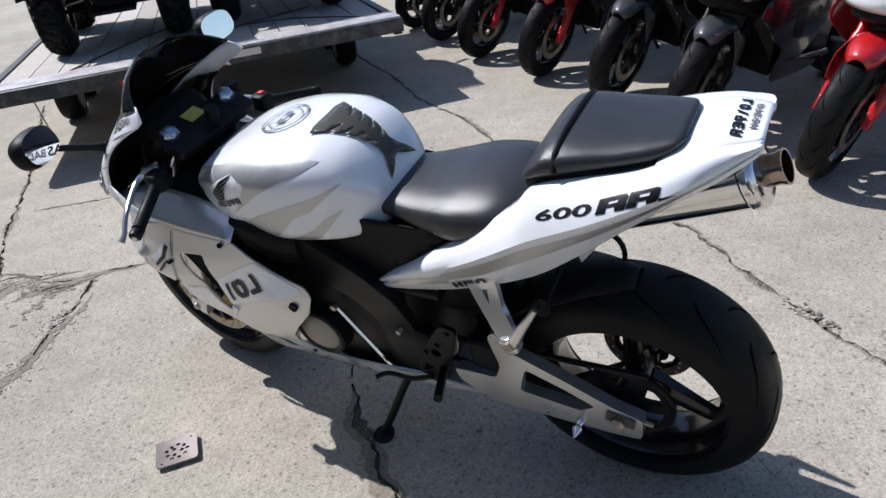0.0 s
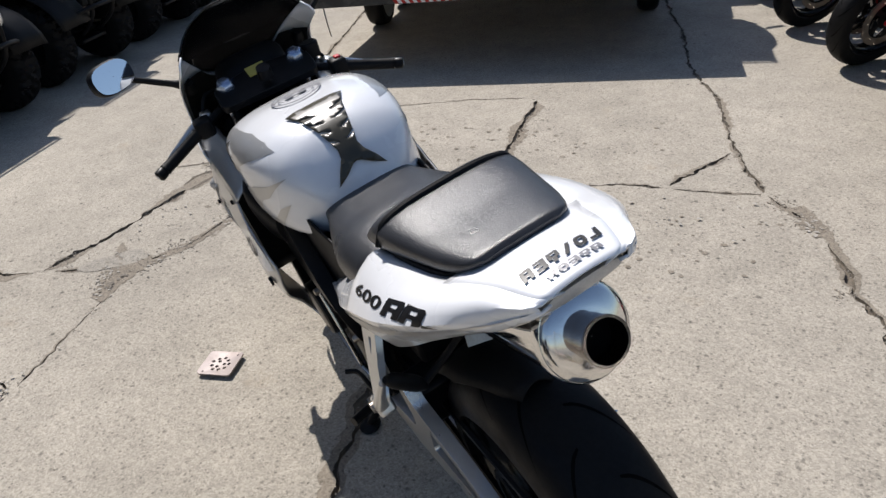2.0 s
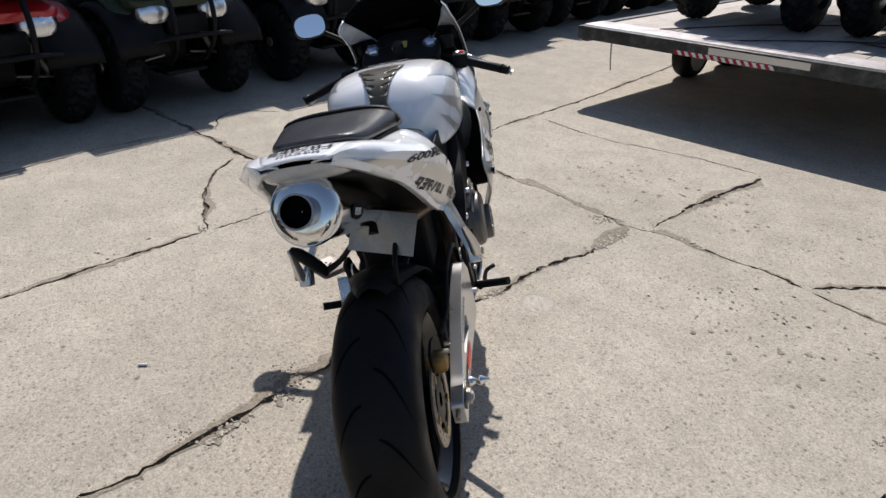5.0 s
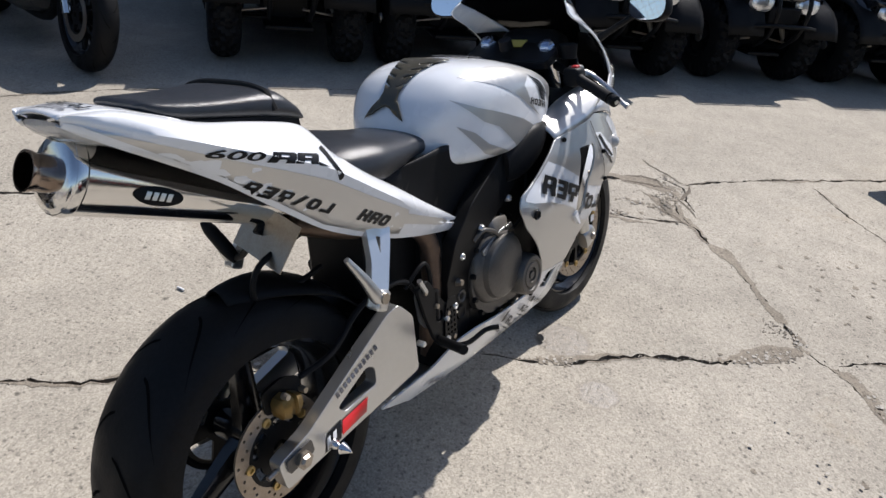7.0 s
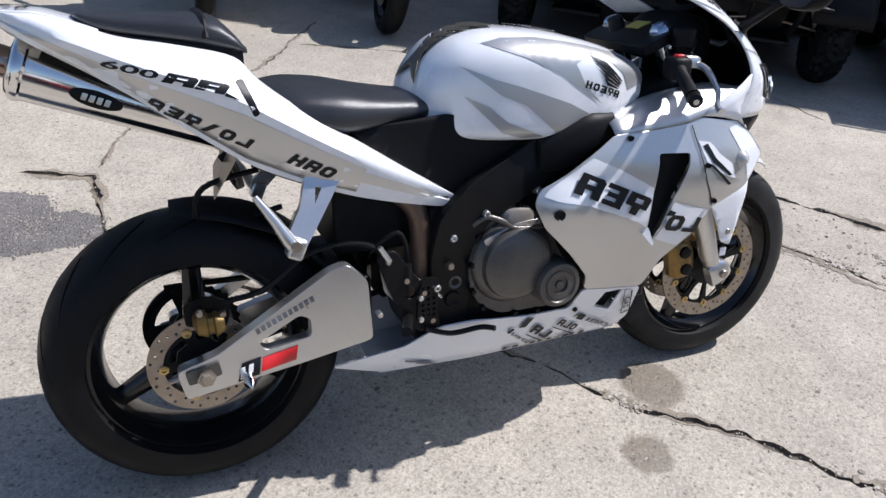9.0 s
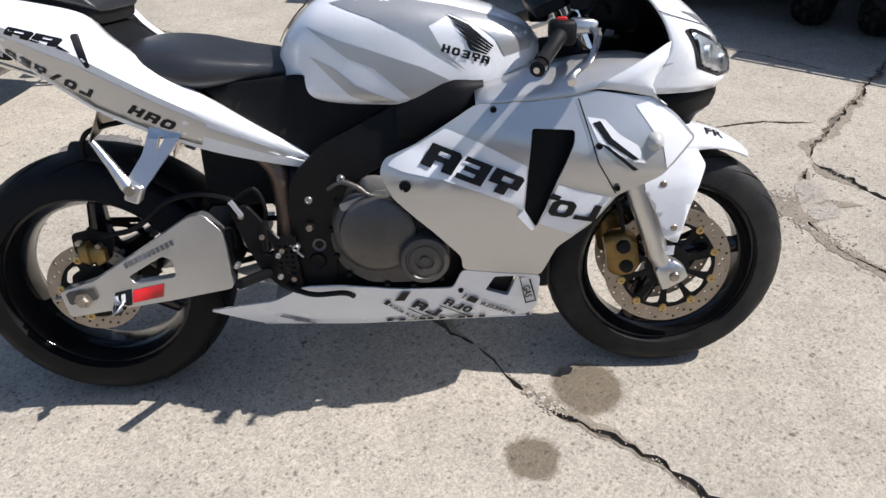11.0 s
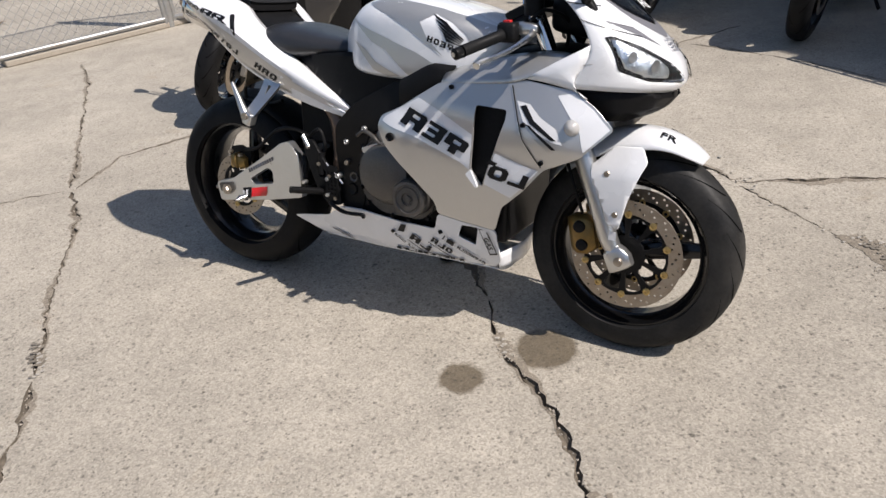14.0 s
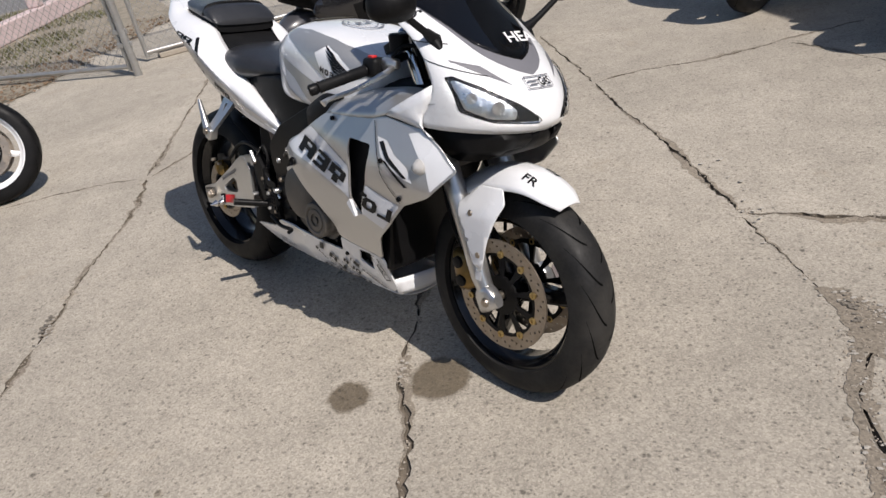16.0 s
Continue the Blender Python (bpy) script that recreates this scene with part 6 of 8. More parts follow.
    for x, y, r in damp:
        far = n.new("ShaderNodeVectorMath")
        far.operation = "DISTANCE"
        far.inputs[1].default_value = (x, y, 0)
        l.new(tc.outputs["Object"], far.inputs[0])
        edge = n.new("ShaderNodeMath")
        edge.operation = "ADD"
        l.new(far.outputs["Value"], edge.inputs[0])
        l.new(ramp(noise_tex(16, 6, 0.7), 0.2, 0.8, -0.022, 0.022), edge.inputs[1])
        spot = ramp(edge.outputs[0], r * 0.86, r * 1.10, 1.0, 0.0)
        if soak is None:
            soak = spot
        else:
            both = n.new("ShaderNodeMath")
            both.operation = "MAXIMUM"
            l.new(soak, both.inputs[0])
            l.new(spot, both.inputs[1])
            soak = both.outputs[0]
    if soak is not None:
        dk = n.new("ShaderNodeMix")
        dk.data_type = "RGBA"
        dk.blend_type = "MULTIPLY"
        dk.inputs["B"].default_value = (0.40, 0.36, 0.30, 1)
        l.new(soak, dk.inputs["Factor"])
        l.new(tint, dk.inputs["A"])
        tint = dk.outputs["Result"]
        l.new(ramp(soak, 0, 1, 0.88, 0.46), b.inputs["Roughness"])
        l.new(ramp(soak, 0, 1, 0.25, 0.75), b.inputs["Specular IOR Level"])
    l.new(tint, b.inputs["Base Color"])
    bp = n.new("ShaderNodeBump")
    bp.inputs["Strength"].default_value, bp.inputs["Distance"].default_value = 0.45, 0.004
    h = n.new("ShaderNodeMath")
    h.operation = "ADD"
    l.new(noise_tex(60, 6, 0.75), h.inputs[0])
    l.new(times(pebble, pits), h.inputs[1])
    l.new(h.outputs[0], bp.inputs["Height"])
    l.new(bp.outputs[0], b.inputs["Normal"])
    return m


CONCRETE = concrete("old_concrete", (0.40, 0.362, 0.300), damp=((-0.215, 2.185, 0.066), (-0.478, 2.108, 0.094)))
ASPHALT_PATCH = concrete("grey_patch", (0.165, 0.155, 0.148))
CRACK = material("crack_dirt", (0.13, 0.108, 0.082), 0.95, var=0.5, scale=40, bump=1.0, bump_scale=120)
STAIN = concrete("stained_concrete", (0.21, 0.186, 0.152))
PALE = concrete("scuffed_concrete", (0.43, 0.40, 0.35))
CRUMBLE = concrete("crumbled_concrete", (0.262, 0.226, 0.178))
PATCHED = concrete("cement_patch", (0.355, 0.325, 0.275))
RUBBLE = material("broken_concrete", (0.34, 0.30, 0.245), 0.9, var=0.3, scale=60, bump=0.8, bump_scale=150)

rnd = random.Random(7)
CRACKS = []


def crack_line(width, *points):
    """A crack along points of the plan, of a mean width in metres."""
    CRACKS.append((points, width))


crack_line(0.020, (0.03, 0.49), (0.02, 0.63), (-0.02, 0.76), (-0.05, 0.88), (-0.09, 0.99), (-0.13, 1.09), (-0.17, 1.20), (-0.23, 1.37), (-0.28, 1.52), (-0.32, 1.63), (-0.345, 1.80))
crack_line(0.013, (-0.345, 1.83), (-0.355, 1.93), (-0.335, 2.04))
crack_line(0.016, (-0.335, 2.08), (-0.365, 2.16), (-0.41, 2.26), (-0.44, 2.36), (-0.455, 2.52), (-0.47, 2.66), (-0.51, 2.81), (-0.575, 2.965))
crack_line(0.015, (-0.605, 2.98), (-0.80, 2.98), (-0.96, 2.955), (-1.13, 2.95), (-1.30, 2.895), (-1.48, 2.85), (-1.64, 2.82), (-1.85, 2.83), (-2.00, 2.85))
crack_line(0.014, (-2.045, 2.95), (-2.17, 3.20), (-2.29, 3.53), (-2.40, 3.88), (-2.53, 4.31), (-2.70, 4.75), (-2.97, 5.45), (-3.3, 6.3))
crack_line(0.018, (-0.525, 3.085), (-0.60, 3.37), (-0.655, 3.65), (-0.70, 3.95), (-0.73, 4.12))
crack_line(0.011, (-0.575, 3.0), (-0.49, 3.06), (-0.36, 3.11), (-0.20, 3.13), (0.00, 3.185), (0.195, 3.205))
crack_line(0.015, (0.215, 3.232), (0.30, 3.39), (0.37, 3.55), (0.405, 3.625))
crack_line(0.010, (0.235, 3.205), (0.36, 3.21), (0.50, 3.225), (0.575, 3.245))
crack_line(0.015, (-0.73, 7.2), (-0.45, 6.3), (-0.20, 5.60), (-0.03, 4.90), (0.10, 4.60), (0.22, 4.36), (0.33, 3.97), (0.43, 3.64), (0.585, 3.265))
crack_line(0.014, (0.605, 3.235), (0.72, 3.12), (0.82, 3.00), (0.88, 2.79), (0.94, 2.61), (1.01, 2.46), (1.03, 2.34), (1.06, 2.16), (1.102, 1.94))
crack_line(0.012, (1.11, 1.91), (1.17, 1.70), (1.23, 1.48), (1.31, 1.08), (1.37, 0.80), (1.52, 0.455))
crack_line(0.010, (1.54, 0.415), (1.63, 0.07), (1.76, -0.36), (1.93, -0.90), (2.14, -1.60), (2.38, -2.15))
crack_line(0.009, (2.32, 0.70), (2.04, 0.57), (1.77, 0.475), (1.56, 0.44))
crack_line(0.009, (1.505, 0.425), (1.40, 0.06), (1.21, -0.06), (1.02, -0.16), (0.80, -0.26), (0.45, -0.40))
crack_line(0.012, (-1.555, 2.80), (-1.545, 2.55), (-1.58, 2.38), (-1.57, 2.24), (-1.60, 2.10), (-1.675, 1.97))
crack_line(0.016, (-1.69, 1.945), (-1.62, 1.78), (-1.59, 1.69))
crack_line(0.007, (-1.583, 1.67), (-1.545, 1.55), (-1.50, 1.39), (-1.455, 1.26))
crack_line(0.012, (-1.72, 1.935), (-1.84, 1.885), (-2.00, 1.81))
crack_line(0.020, (-4.4, 1.12), (-3.85, 1.30), (-3.17, 1.49), (-2.84, 1.57), (-2.48, 1.645), (-2.20, 1.72), (-2.085, 1.765))
crack_line(0.026, (-2.06, 1.80), (-2.02, 2.02), (-2.01, 2.25), (-2.02, 2.46), (-2.01, 2.62), (-2.03, 2.81))
crack_line(0.012, (-2.40, 1.60), (-2.22, 1.455), (-2.03, 1.375), (-1.88, 1.315), (-1.72, 1.28), (-1.475, 1.235))
crack_line(0.013, (-1.445, 1.21), (-1.375, 0.96), (-1.31, 0.74), (-1.24, 0.52), (-1.16, 0.30), (-1.08, 0.12), (-0.935, -0.36))
crack_line(0.010, (-0.915, -0.405), (-0.74, -0.95), (-0.55, -1.5))
crack_line(0.010, (-0.955, -0.385), (-1.18, -0.51), (-1.59, -0.57), (-1.85, -0.69), (-2.01, -0.79), (-2.5, -1.0))
crack_line(0.008, (-2.04, -0.72), (-2.20, -0.52), (-2.40, -0.23), (-2.58, 0.12), (-2.76, 0.54), (-2.93, 0.91), (-3.02, 1.30))
crack_line(0.022, (-0.04, -0.30), (-0.14, -0.15), (-0.20, -0.08), (-0.10, 0.09), (0.02, 0.30), (0.03, 0.44))
crack_line(0.007, (-0.26, -0.13), (-0.50, -0.32), (-0.80, -0.50))
crack_line(0.010, (-2.09, 2.83), (-2.00, 2.925), (-1.83, 2.90), (-1.70, 2.905))
crack_line(0.008, (-1.90, 2.67), (-1.78, 2.735), (-1.62, 2.745))
crack_line(0.009, (-3.0, 1.64), (-3.30, 1.74), (-3.42, 1.86), (-3.25, 2.16))
crack_line(0.006, (-2.24, 3.74), (-1.89, 3.77), (-1.59, 3.84), (-1.40, 3.95), (-1.15, 4.06), (-0.80, 4.16))


# where pieces broke out: x, y, turn, half length, half width
BROKEN = [(-1.86, 2.82, -14, 0.24, 0.07), (-1.72, 2.66, 75, 0.15, 0.05), (-0.54, 2.88, 110, 0.12, 0.035), (-0.34, 3.12, -2, 0.13, 0.018), (-0.65, 2.99, -14, 0.07, 0.03), (-1.71, 1.85, -51, 0.21, 0.05), (-0.15, 1.18, -61, 0.075, 0.045), (-0.06, 0.97, 114, 0.10, 0.03), (-0.50, 2.76, -72, 0.13, 0.035), (0.77, 3.04, -61, 0.13, 0.045), (-1.60, 2.14, -97, 0.32, 0.022), (-1.56, 2.45, -80, 0.16, 0.03), (1.12, 1.85, -70, 0.10, 0.02), (-0.36, 2.06, 90, 0.07, 0.025)]


def ragged(points, width):
    """Left and right edges of a crack, with its wandering line."""
    pts = [Vector((*p, 0)) for p in points]
    line = []
    for a, b in zip(pts, pts[1:]):
        k = max(2, int((b - a).length / 0.022))
        line += [a + (b - a) * (i / k) for i in range(k)]
    line.append(pts[-1])
    left, mid, right = [], [], []
    for i, p in enumerate(line):
        t = (line[min(i + 1, len(line) - 1)] - line[max(i - 1, 0)]).normalized()
        s = Vector((-t.y, t.x, 0))
        w = noise.noise(p * 9.0) * 0.016 + noise.noise(p * 31.0) * 0.014
        e = min(1.0, 0.25 + i / 3, 0.25 + (len(line) - 1 - i) / 3)
        hw = max(0.0013, width * 0.66 * (0.10 + 1.5 * abs(noise.noise(p * 5.0 + Vector((5, 0, 0)))) + 0.9 * rnd.random() ** 2) * e)
        c = p + s * w * e
        left.append(c + s * hw)
        mid.append(c)
        right.append(c - s * hw)
    return left, mid, right


EDGE = 9.0
ground_bm, trough = bmesh.new(), bmesh.new()
edges, lips = [], bmesh.new()
outer = [ground_bm.verts.new(p) for p in ((-EDGE, -EDGE, 0), (EDGE, -EDGE, 0), (EDGE, EDGE, 0), (-EDGE, EDGE, 0))]
edges += [ground_bm.edges.new((outer[i], outer[(i + 1) % 4])) for i in range(4)]
for pts, w in CRACKS:
    le, mi, ri = ragged(pts, w)
    lp = [*le, *ri[::-1]]
    vs = [ground_bm.verts.new(p) for p in lp]
    edges += [ground_bm.edges.new((vs[i], vs[(i + 1) % len(vs)])) for i in range(len(vs))]
    skin(trough, [[(a.x, a.y, 0.0), (a.x * 0.8 + c.x * 0.2, a.y * 0.8 + c.y * 0.2, -0.010), (c.x, c.y, -0.015), (b.x * 0.8 + c.x * 0.2, b.y * 0.8 + c.y * 0.2, -0.010), (b.x, b.y, 0.0)] for a, c, b in zip(le, mi, ri)], False)
    for line, sgn in ((le, 1), (ri, -1)):
        prev = None
        for i, p in enumerate(line):
            q = line[min(i + 1, len(line) - 1)] - line[max(i - 1, 0)]
            o = Vector((-q.y, q.x, 0)).normalized() * sgn
            k = noise.noise(p * 2.6 + Vector((sgn * 9, 4, 0))) + 0.10
            wd = max(0.0, k) * w * 3.2 * (0.7 + 0.6 * rnd.random()) * min(1.0, i / 4, (len(line) - 1 - i) / 4)
            pair = (lips.verts.new((p.x, p.y, 0.0012)), lips.verts.new((p.x + o.x * wd, p.y + o.y * wd, 0.0012)))
            if prev and k > -0.1:
                lips.faces.new((prev[0], prev[1], pair[1], pair[0]) if sgn < 0 else (prev[0], pair[0], pair[1], prev[1]))
            prev = pair
bmesh.ops.triangle_fill(ground_bm, use_beauty=False, edges=edges)
FAR = 300.0
far = [ground_bm.verts.new(p) for p in ((-FAR, -FAR, 0), (FAR, -FAR, 0), (FAR, FAR, 0), (-FAR, FAR, 0))]
for i in range(4):
    j = (i + 1) % 4
    ground_bm.faces.new((outer[i], far[i], far[j], outer[j]))
ground = tagged(part("ground", ground_bm, CONCRETE, None, "old cracked tan concrete yard", 0), category="ground", kind="structure")
for f in ground.data.polygons:
    if f.normal.z < 0:
        ground.data.flip_normals()
        break
part("crack", trough, CRACK, ground, "dirt-filled cracks in the concrete", 0)
part("crumbled_edge", lips, CRUMBLE, ground, "crumbled grey lips of the cracks", 0)


def blob(cx, cy, rx, ry, seed, n=48, rough=0.16, turn=0.0):
    r2 = random.Random(seed)
    ph = [r2.uniform(0, 6.28) for _ in range(6)]
    out = []
    for i in range(n):
        a = 2 * math.pi * i / n
        k = 1 + sum(rough / (j + 1) * math.sin((j + 2) * a + ph[j]) for j in range(5)) + r2.uniform(-0.04, 0.04)
        u, v, c, s = rx * k * math.cos(a), ry * k * math.sin(a), math.cos(radians(turn)), math.sin(radians(turn))
        out.append((cx + u * c - v * s, cy + u * s + v * c))
    return out


def sheet(outline, z=0.003):
    bm = flat([outline])
    for v in bm.verts:
        v.co = Vector((v.co.x, v.co.z, z))
    bmesh.ops.recalc_face_normals(bm, faces=bm.faces)
    return bm


def crumbled(points, mat, name, label, z, tear=0.012):
    """A shallow area with a torn edge, between points of the plan."""
    edge = []
    for (x0, y0), (x1, y1) in zip(points, points[1:] + points[:1]):
        n = max(3, int(math.hypot(x1 - x0, y1 - y0) / 0.006))
        for k in range(n):
            p = Vector((x0 + (x1 - x0) * k / n, y0 + (y1 - y0) * k / n, 0))
            edge.append(tuple(p[c] + tear * noise.noise(p * 13 + Vector((7 * c, 0, 0))) + 0.7 * tear * noise.noise(p * 47 + Vector((3 * c, 0, 0))) + rnd.gauss(0, 0.0012) for c in (0, 1)))
    part(name, sheet(edge, z), mat, ground, label, 0)


def groove(width, z, *points):
    """A dirt-filled groove between broken pieces of the slab."""
    pts = [Vector((*p, 0)) for p in points]
    left, right = [], []
    for i, p in enumerate(pts):
        d = (pts[min(i + 1, len(pts) - 1)] - pts[max(i - 1, 0)]).normalized()
        w = width * (0.15 if i in (0, len(pts) - 1) else rnd.uniform(0.35, 1.0))
        left.append((p.x - d.y * w, p.y + d.x * w))
        right.append((p.x + d.y * w, p.y - d.x * w))
    crumbled(left + right[::-1], CRACK, "dirt_groove", "dark dirt groove between broken pieces", z, 0.005)


crumbled([(-2.03, 2.57), (-2.06, 2.69), (-2.05, 2.79), (-1.96, 2.875), (-1.86, 2.875), (-1.90, 2.80), (-1.955, 2.70), (-1.985, 2.60)], CRUMBLE, "crumbled_area", "crumbled grey-brown concrete along a crack", 0.00136)
crumbled([(-1.86, 2.70), (-1.80, 2.765), (-1.68, 2.80), (-1.56, 2.835), (-1.49, 2.87), (-1.56, 2.79), (-1.65, 2.735)], CRUMBLE, "crumbled_area", "crumbled grey-brown concrete along a crack", 0.00140)
groove(0.009, 0.0020, (-2.37, 2.78), (-2.27, 2.81), (-2.16, 2.88), (-2.07, 2.92), (-2.02, 2.98))
groove(0.013, 0.0022, (-2.03, 2.97), (-1.97, 2.95), (-1.90, 2.91), (-1.82, 2.86), (-1.74, 2.885), (-1.63, 2.89))
groove(0.011, 0.0024, (-1.85, 2.71), (-1.81, 2.755), (-1.73, 2.74), (-1.66, 2.73), (-1.62, 2.78), (-1.56, 2.805), (-1.51, 2.85))
groove(0.010, 0.0026, (-2.07, 2.62), (-2.09, 2.72), (-2.06, 2.80), (-1.97, 2.81), (-1.93, 2.87))
groove(0.012, 0.0028, (-2.0, 2.60), (-1.995, 2.68), (-1.98, 2.76), (-1.96, 2.84))
crumbled([(-1.368, 2.864), (-1.324, 2.949), (-1.141, 2.965), (-0.971, 2.963), (-0.85, 2.989), (-0.76, 2.999), (-0.766, 2.964), (-0.924, 2.946), (-1.165, 2.931), (-1.271, 2.879)], CRUMBLE, "crumbled_area", "crumbled grey-brown concrete along a crack", 0.00144)
crumbled([(-0.489, 2.701), (-0.555, 2.757), (-0.598, 2.856), (-0.597, 2.97), (-0.564, 2.97), (-0.488, 2.829), (-0.473, 2.729)], CRUMBLE, "crumbled_area", "crumbled grey-brown concrete along a crack", 0.00148)
crumbled([(-0.501, 3.039), (-0.488, 3.115), (-0.367, 3.136), (-0.268, 3.121), (-0.285, 3.094), (-0.397, 3.085)], CRUMBLE, "crumbled_area", "crumbled grey-brown concrete along a crack", 0.00152)
crumbled([(-1.527, 2.482), (-1.511, 2.674), (-1.484, 2.52)], CRUMBLE, "crumbled_area", "crumbled grey-brown concrete along a crack", 0.00156)
crumbled([(-1.606, 1.777), (-1.662, 1.822), (-1.722, 1.904), (-1.674, 2.057), (-1.624, 2.011), (-1.623, 1.913)], CRUMBLE, "crumbled_area", "crumbled grey-brown concrete along a crack", 0.00160)
crumbled([(-1.623, 1.963), (-1.624, 2.057), (-1.569, 2.184), (-1.562, 2.334), (-1.569, 2.401), (-1.54, 2.495), (-1.513, 2.482), (-1.538, 2.335), (-1.548, 2.163)], CRUMBLE, "crumbled_area", "crumbled grey-brown concrete along a crack", 0.00164)
crumbled([(0.671, 3.141), (0.738, 3.19), (0.832, 3.041), (0.93, 2.73), (0.863, 2.859), (0.767, 3.066)], CRUMBLE, "crumbled_area", "crumbled grey-brown concrete along a crack", 0.00168)
crumbled([(-0.492, 2.683), (-0.582, 2.908), (-0.585, 2.98), (-0.501, 2.845), (-0.463, 2.709)], CRUMBLE, "crumbled_area", "crumbled grey-brown concrete along a crack", 0.00172)
crumbled([(-1.905, 2.087), (-1.647, 1.96), (-1.591, 1.721), (-1.664, 1.716), (-1.703, 1.863), (-1.822, 1.951)], CRUMBLE, "crumbled_area", "crumbled grey-brown concrete along a crack", 0.00176)

part("cement_patch", sheet(blob(-1.80, 1.96, 0.13, 0.07, 21, 60, 0.14, 40), 0.00212), PATCHED, ground, "smooth grey cement patch between cracks", 0)


def flakes(spots, mat, name, label, count, r0, r1, z0):
    """Shallow broken flakes, thick in the middle of each spot and thinning out: x, y, turn, half length, half width."""
    bm = bmesh.new()
    for x, y, g, a, b in spots:
        c, s = math.cos(radians(g)), math.sin(radians(g))
        for k in range(int(count * a * b / 0.006) + 12):
            u, v = rnd.gauss(0, a * 0.42), rnd.gauss(0, b * 0.36)
            px, py, r, t = x + u * c - v * s, y + u * s + v * c, rnd.uniform(r0, r1), rnd.uniform(0, 6.28)
            z = z0 + 0.00001 * len(bm.verts) % 0.0016
            n = rnd.choice((5, 6, 7))
            bm.faces.new([bm.verts.new((px + r * rnd.uniform(0.5, 1.3) * math.cos(t + 6.283 * q / n), py + r * rnd.uniform(0.4, 1.0) * math.sin(t + 6.283 * q / n), z)) for q in range(n)])
    return tagged(part(name, bm, mat, ground, label, 0), kind="stuff")


flakes([(-0.55, 3.55, 20, 0.9, 0.5), (-1.25, 3.35, 0, 0.5, 0.4), (0.35, 2.75, 30, 0.5, 0.35)], CRUMBLE, "spalls", "small dark spalls in the concrete", 0.5, 0.006, 0.017, 0.0012)
flakes(BROKEN, CRUMBLE, "crumbled_spots", "crumbled spots where cracks meet", 26, 0.004, 0.017, 0.0013)
flakes(BROKEN, PALE, "pale_crumbs", "pale broken bits in the crumbled spots", 9, 0.003, 0.010, 0.0032)
flakes([(-1.66, 1.80, 94, 0.11, 0.03), (-1.72, 2.76, 5, 0.18, 0.05), (1.16, 1.80, -70, 0.12, 0.03)], STAIN, "dark_flecks", "dark stained flecks on the concrete", 12, 0.004, 0.014, 0.0052)
flakes([(-1.47, 0.98, 99, 0.42, 0.09), (0.2, 2.9, 20, 0.5, 0.3), (-1.9, 2.3, 60, 0.3, 0.3)], PALE, "pale_flecks", "pale scuffed flecks beside the cracks", 1.6, 0.003, 0.011, 0.0072)
# gravelly patch where the slab has broken up, with its own loose stones
PATCH = [(0.06, -0.17), (0.00, -0.06), (0.045, 0.075), (-0.01, 0.115), (-0.04, 0.20), (0.00, 0.27), (0.045, 0.345), (0.11, 0.325), (0.16, 0.29), (0.28, 0.23), (0.36, 0.15), (0.39, 0.05), (0.36, -0.10), (0.27, -0.21), (0.15, -0.24)]
edge = []
for (x0, y0), (x1, y1) in zip(PATCH, PATCH[1:] + PATCH[:1]):
    for k in range(10):
        edge.append((x0 + (x1 - x0) * k / 10 + rnd.gauss(0, 0.0045), y0 + (y1 - y0) * k / 10 + rnd.gauss(0, 0.0045)))
tagged(part("gravel_patch", sheet(edge, 0.0012), ASPHALT_PATCH, ground, "rough grey gravelly patch in the concrete", 0))


def inside(x, y, loop):
    """True where a point of the plan lies within a loop."""
    hit = False
    for (x0, y0), (x1, y1) in zip(loop, loop[1:] + loop[:1]):
        if (y0 > y) != (y1 > y) and x < x0 + (x1 - x0) * (y - y0) / (y1 - y0):
            hit = not hit
    return hit


for mat, name, label, count, r0, r1, spill in ((ASPHALT_PATCH, "dark_gravel", "dark fine gravel of the broken patch", 2600, 0.0018, 0.0055, 0.016), (PALE, "pale_gravel", "pale bits among the dark gravel", 900, 0.0015, 0.0045, 0.010)):
    bm = bmesh.new()
    while count > 0:
        px, py = rnd.uniform(-0.06, 0.42), rnd.uniform(-0.26, 0.37)
        if not inside(px, py, PATCH):
            continue
        count -= 1
        px, py, r, t, k = px + rnd.gauss(0, spill), py + rnd.gauss(0, spill), rnd.uniform(r0, r1), rnd.uniform(0, 6.28), rnd.uniform(0.6, 1.2)
        low = [bm.verts.new((px + r * k * math.cos(t + q * 1.257), py + r * math.sin(t + q * 1.257), 0.0)) for q in range(5)]
        top = bm.verts.new((px + rnd.gauss(0, r * 0.2), py + rnd.gauss(0, r * 0.2), 0.0014 + r * rnd.uniform(0.3, 0.7)))
        for q in range(5):
            bm.faces.new((low[q], low[(q + 1) % 5], top))
    tagged(part(name, bm, mat, ground, label, 0), kind="stuff")

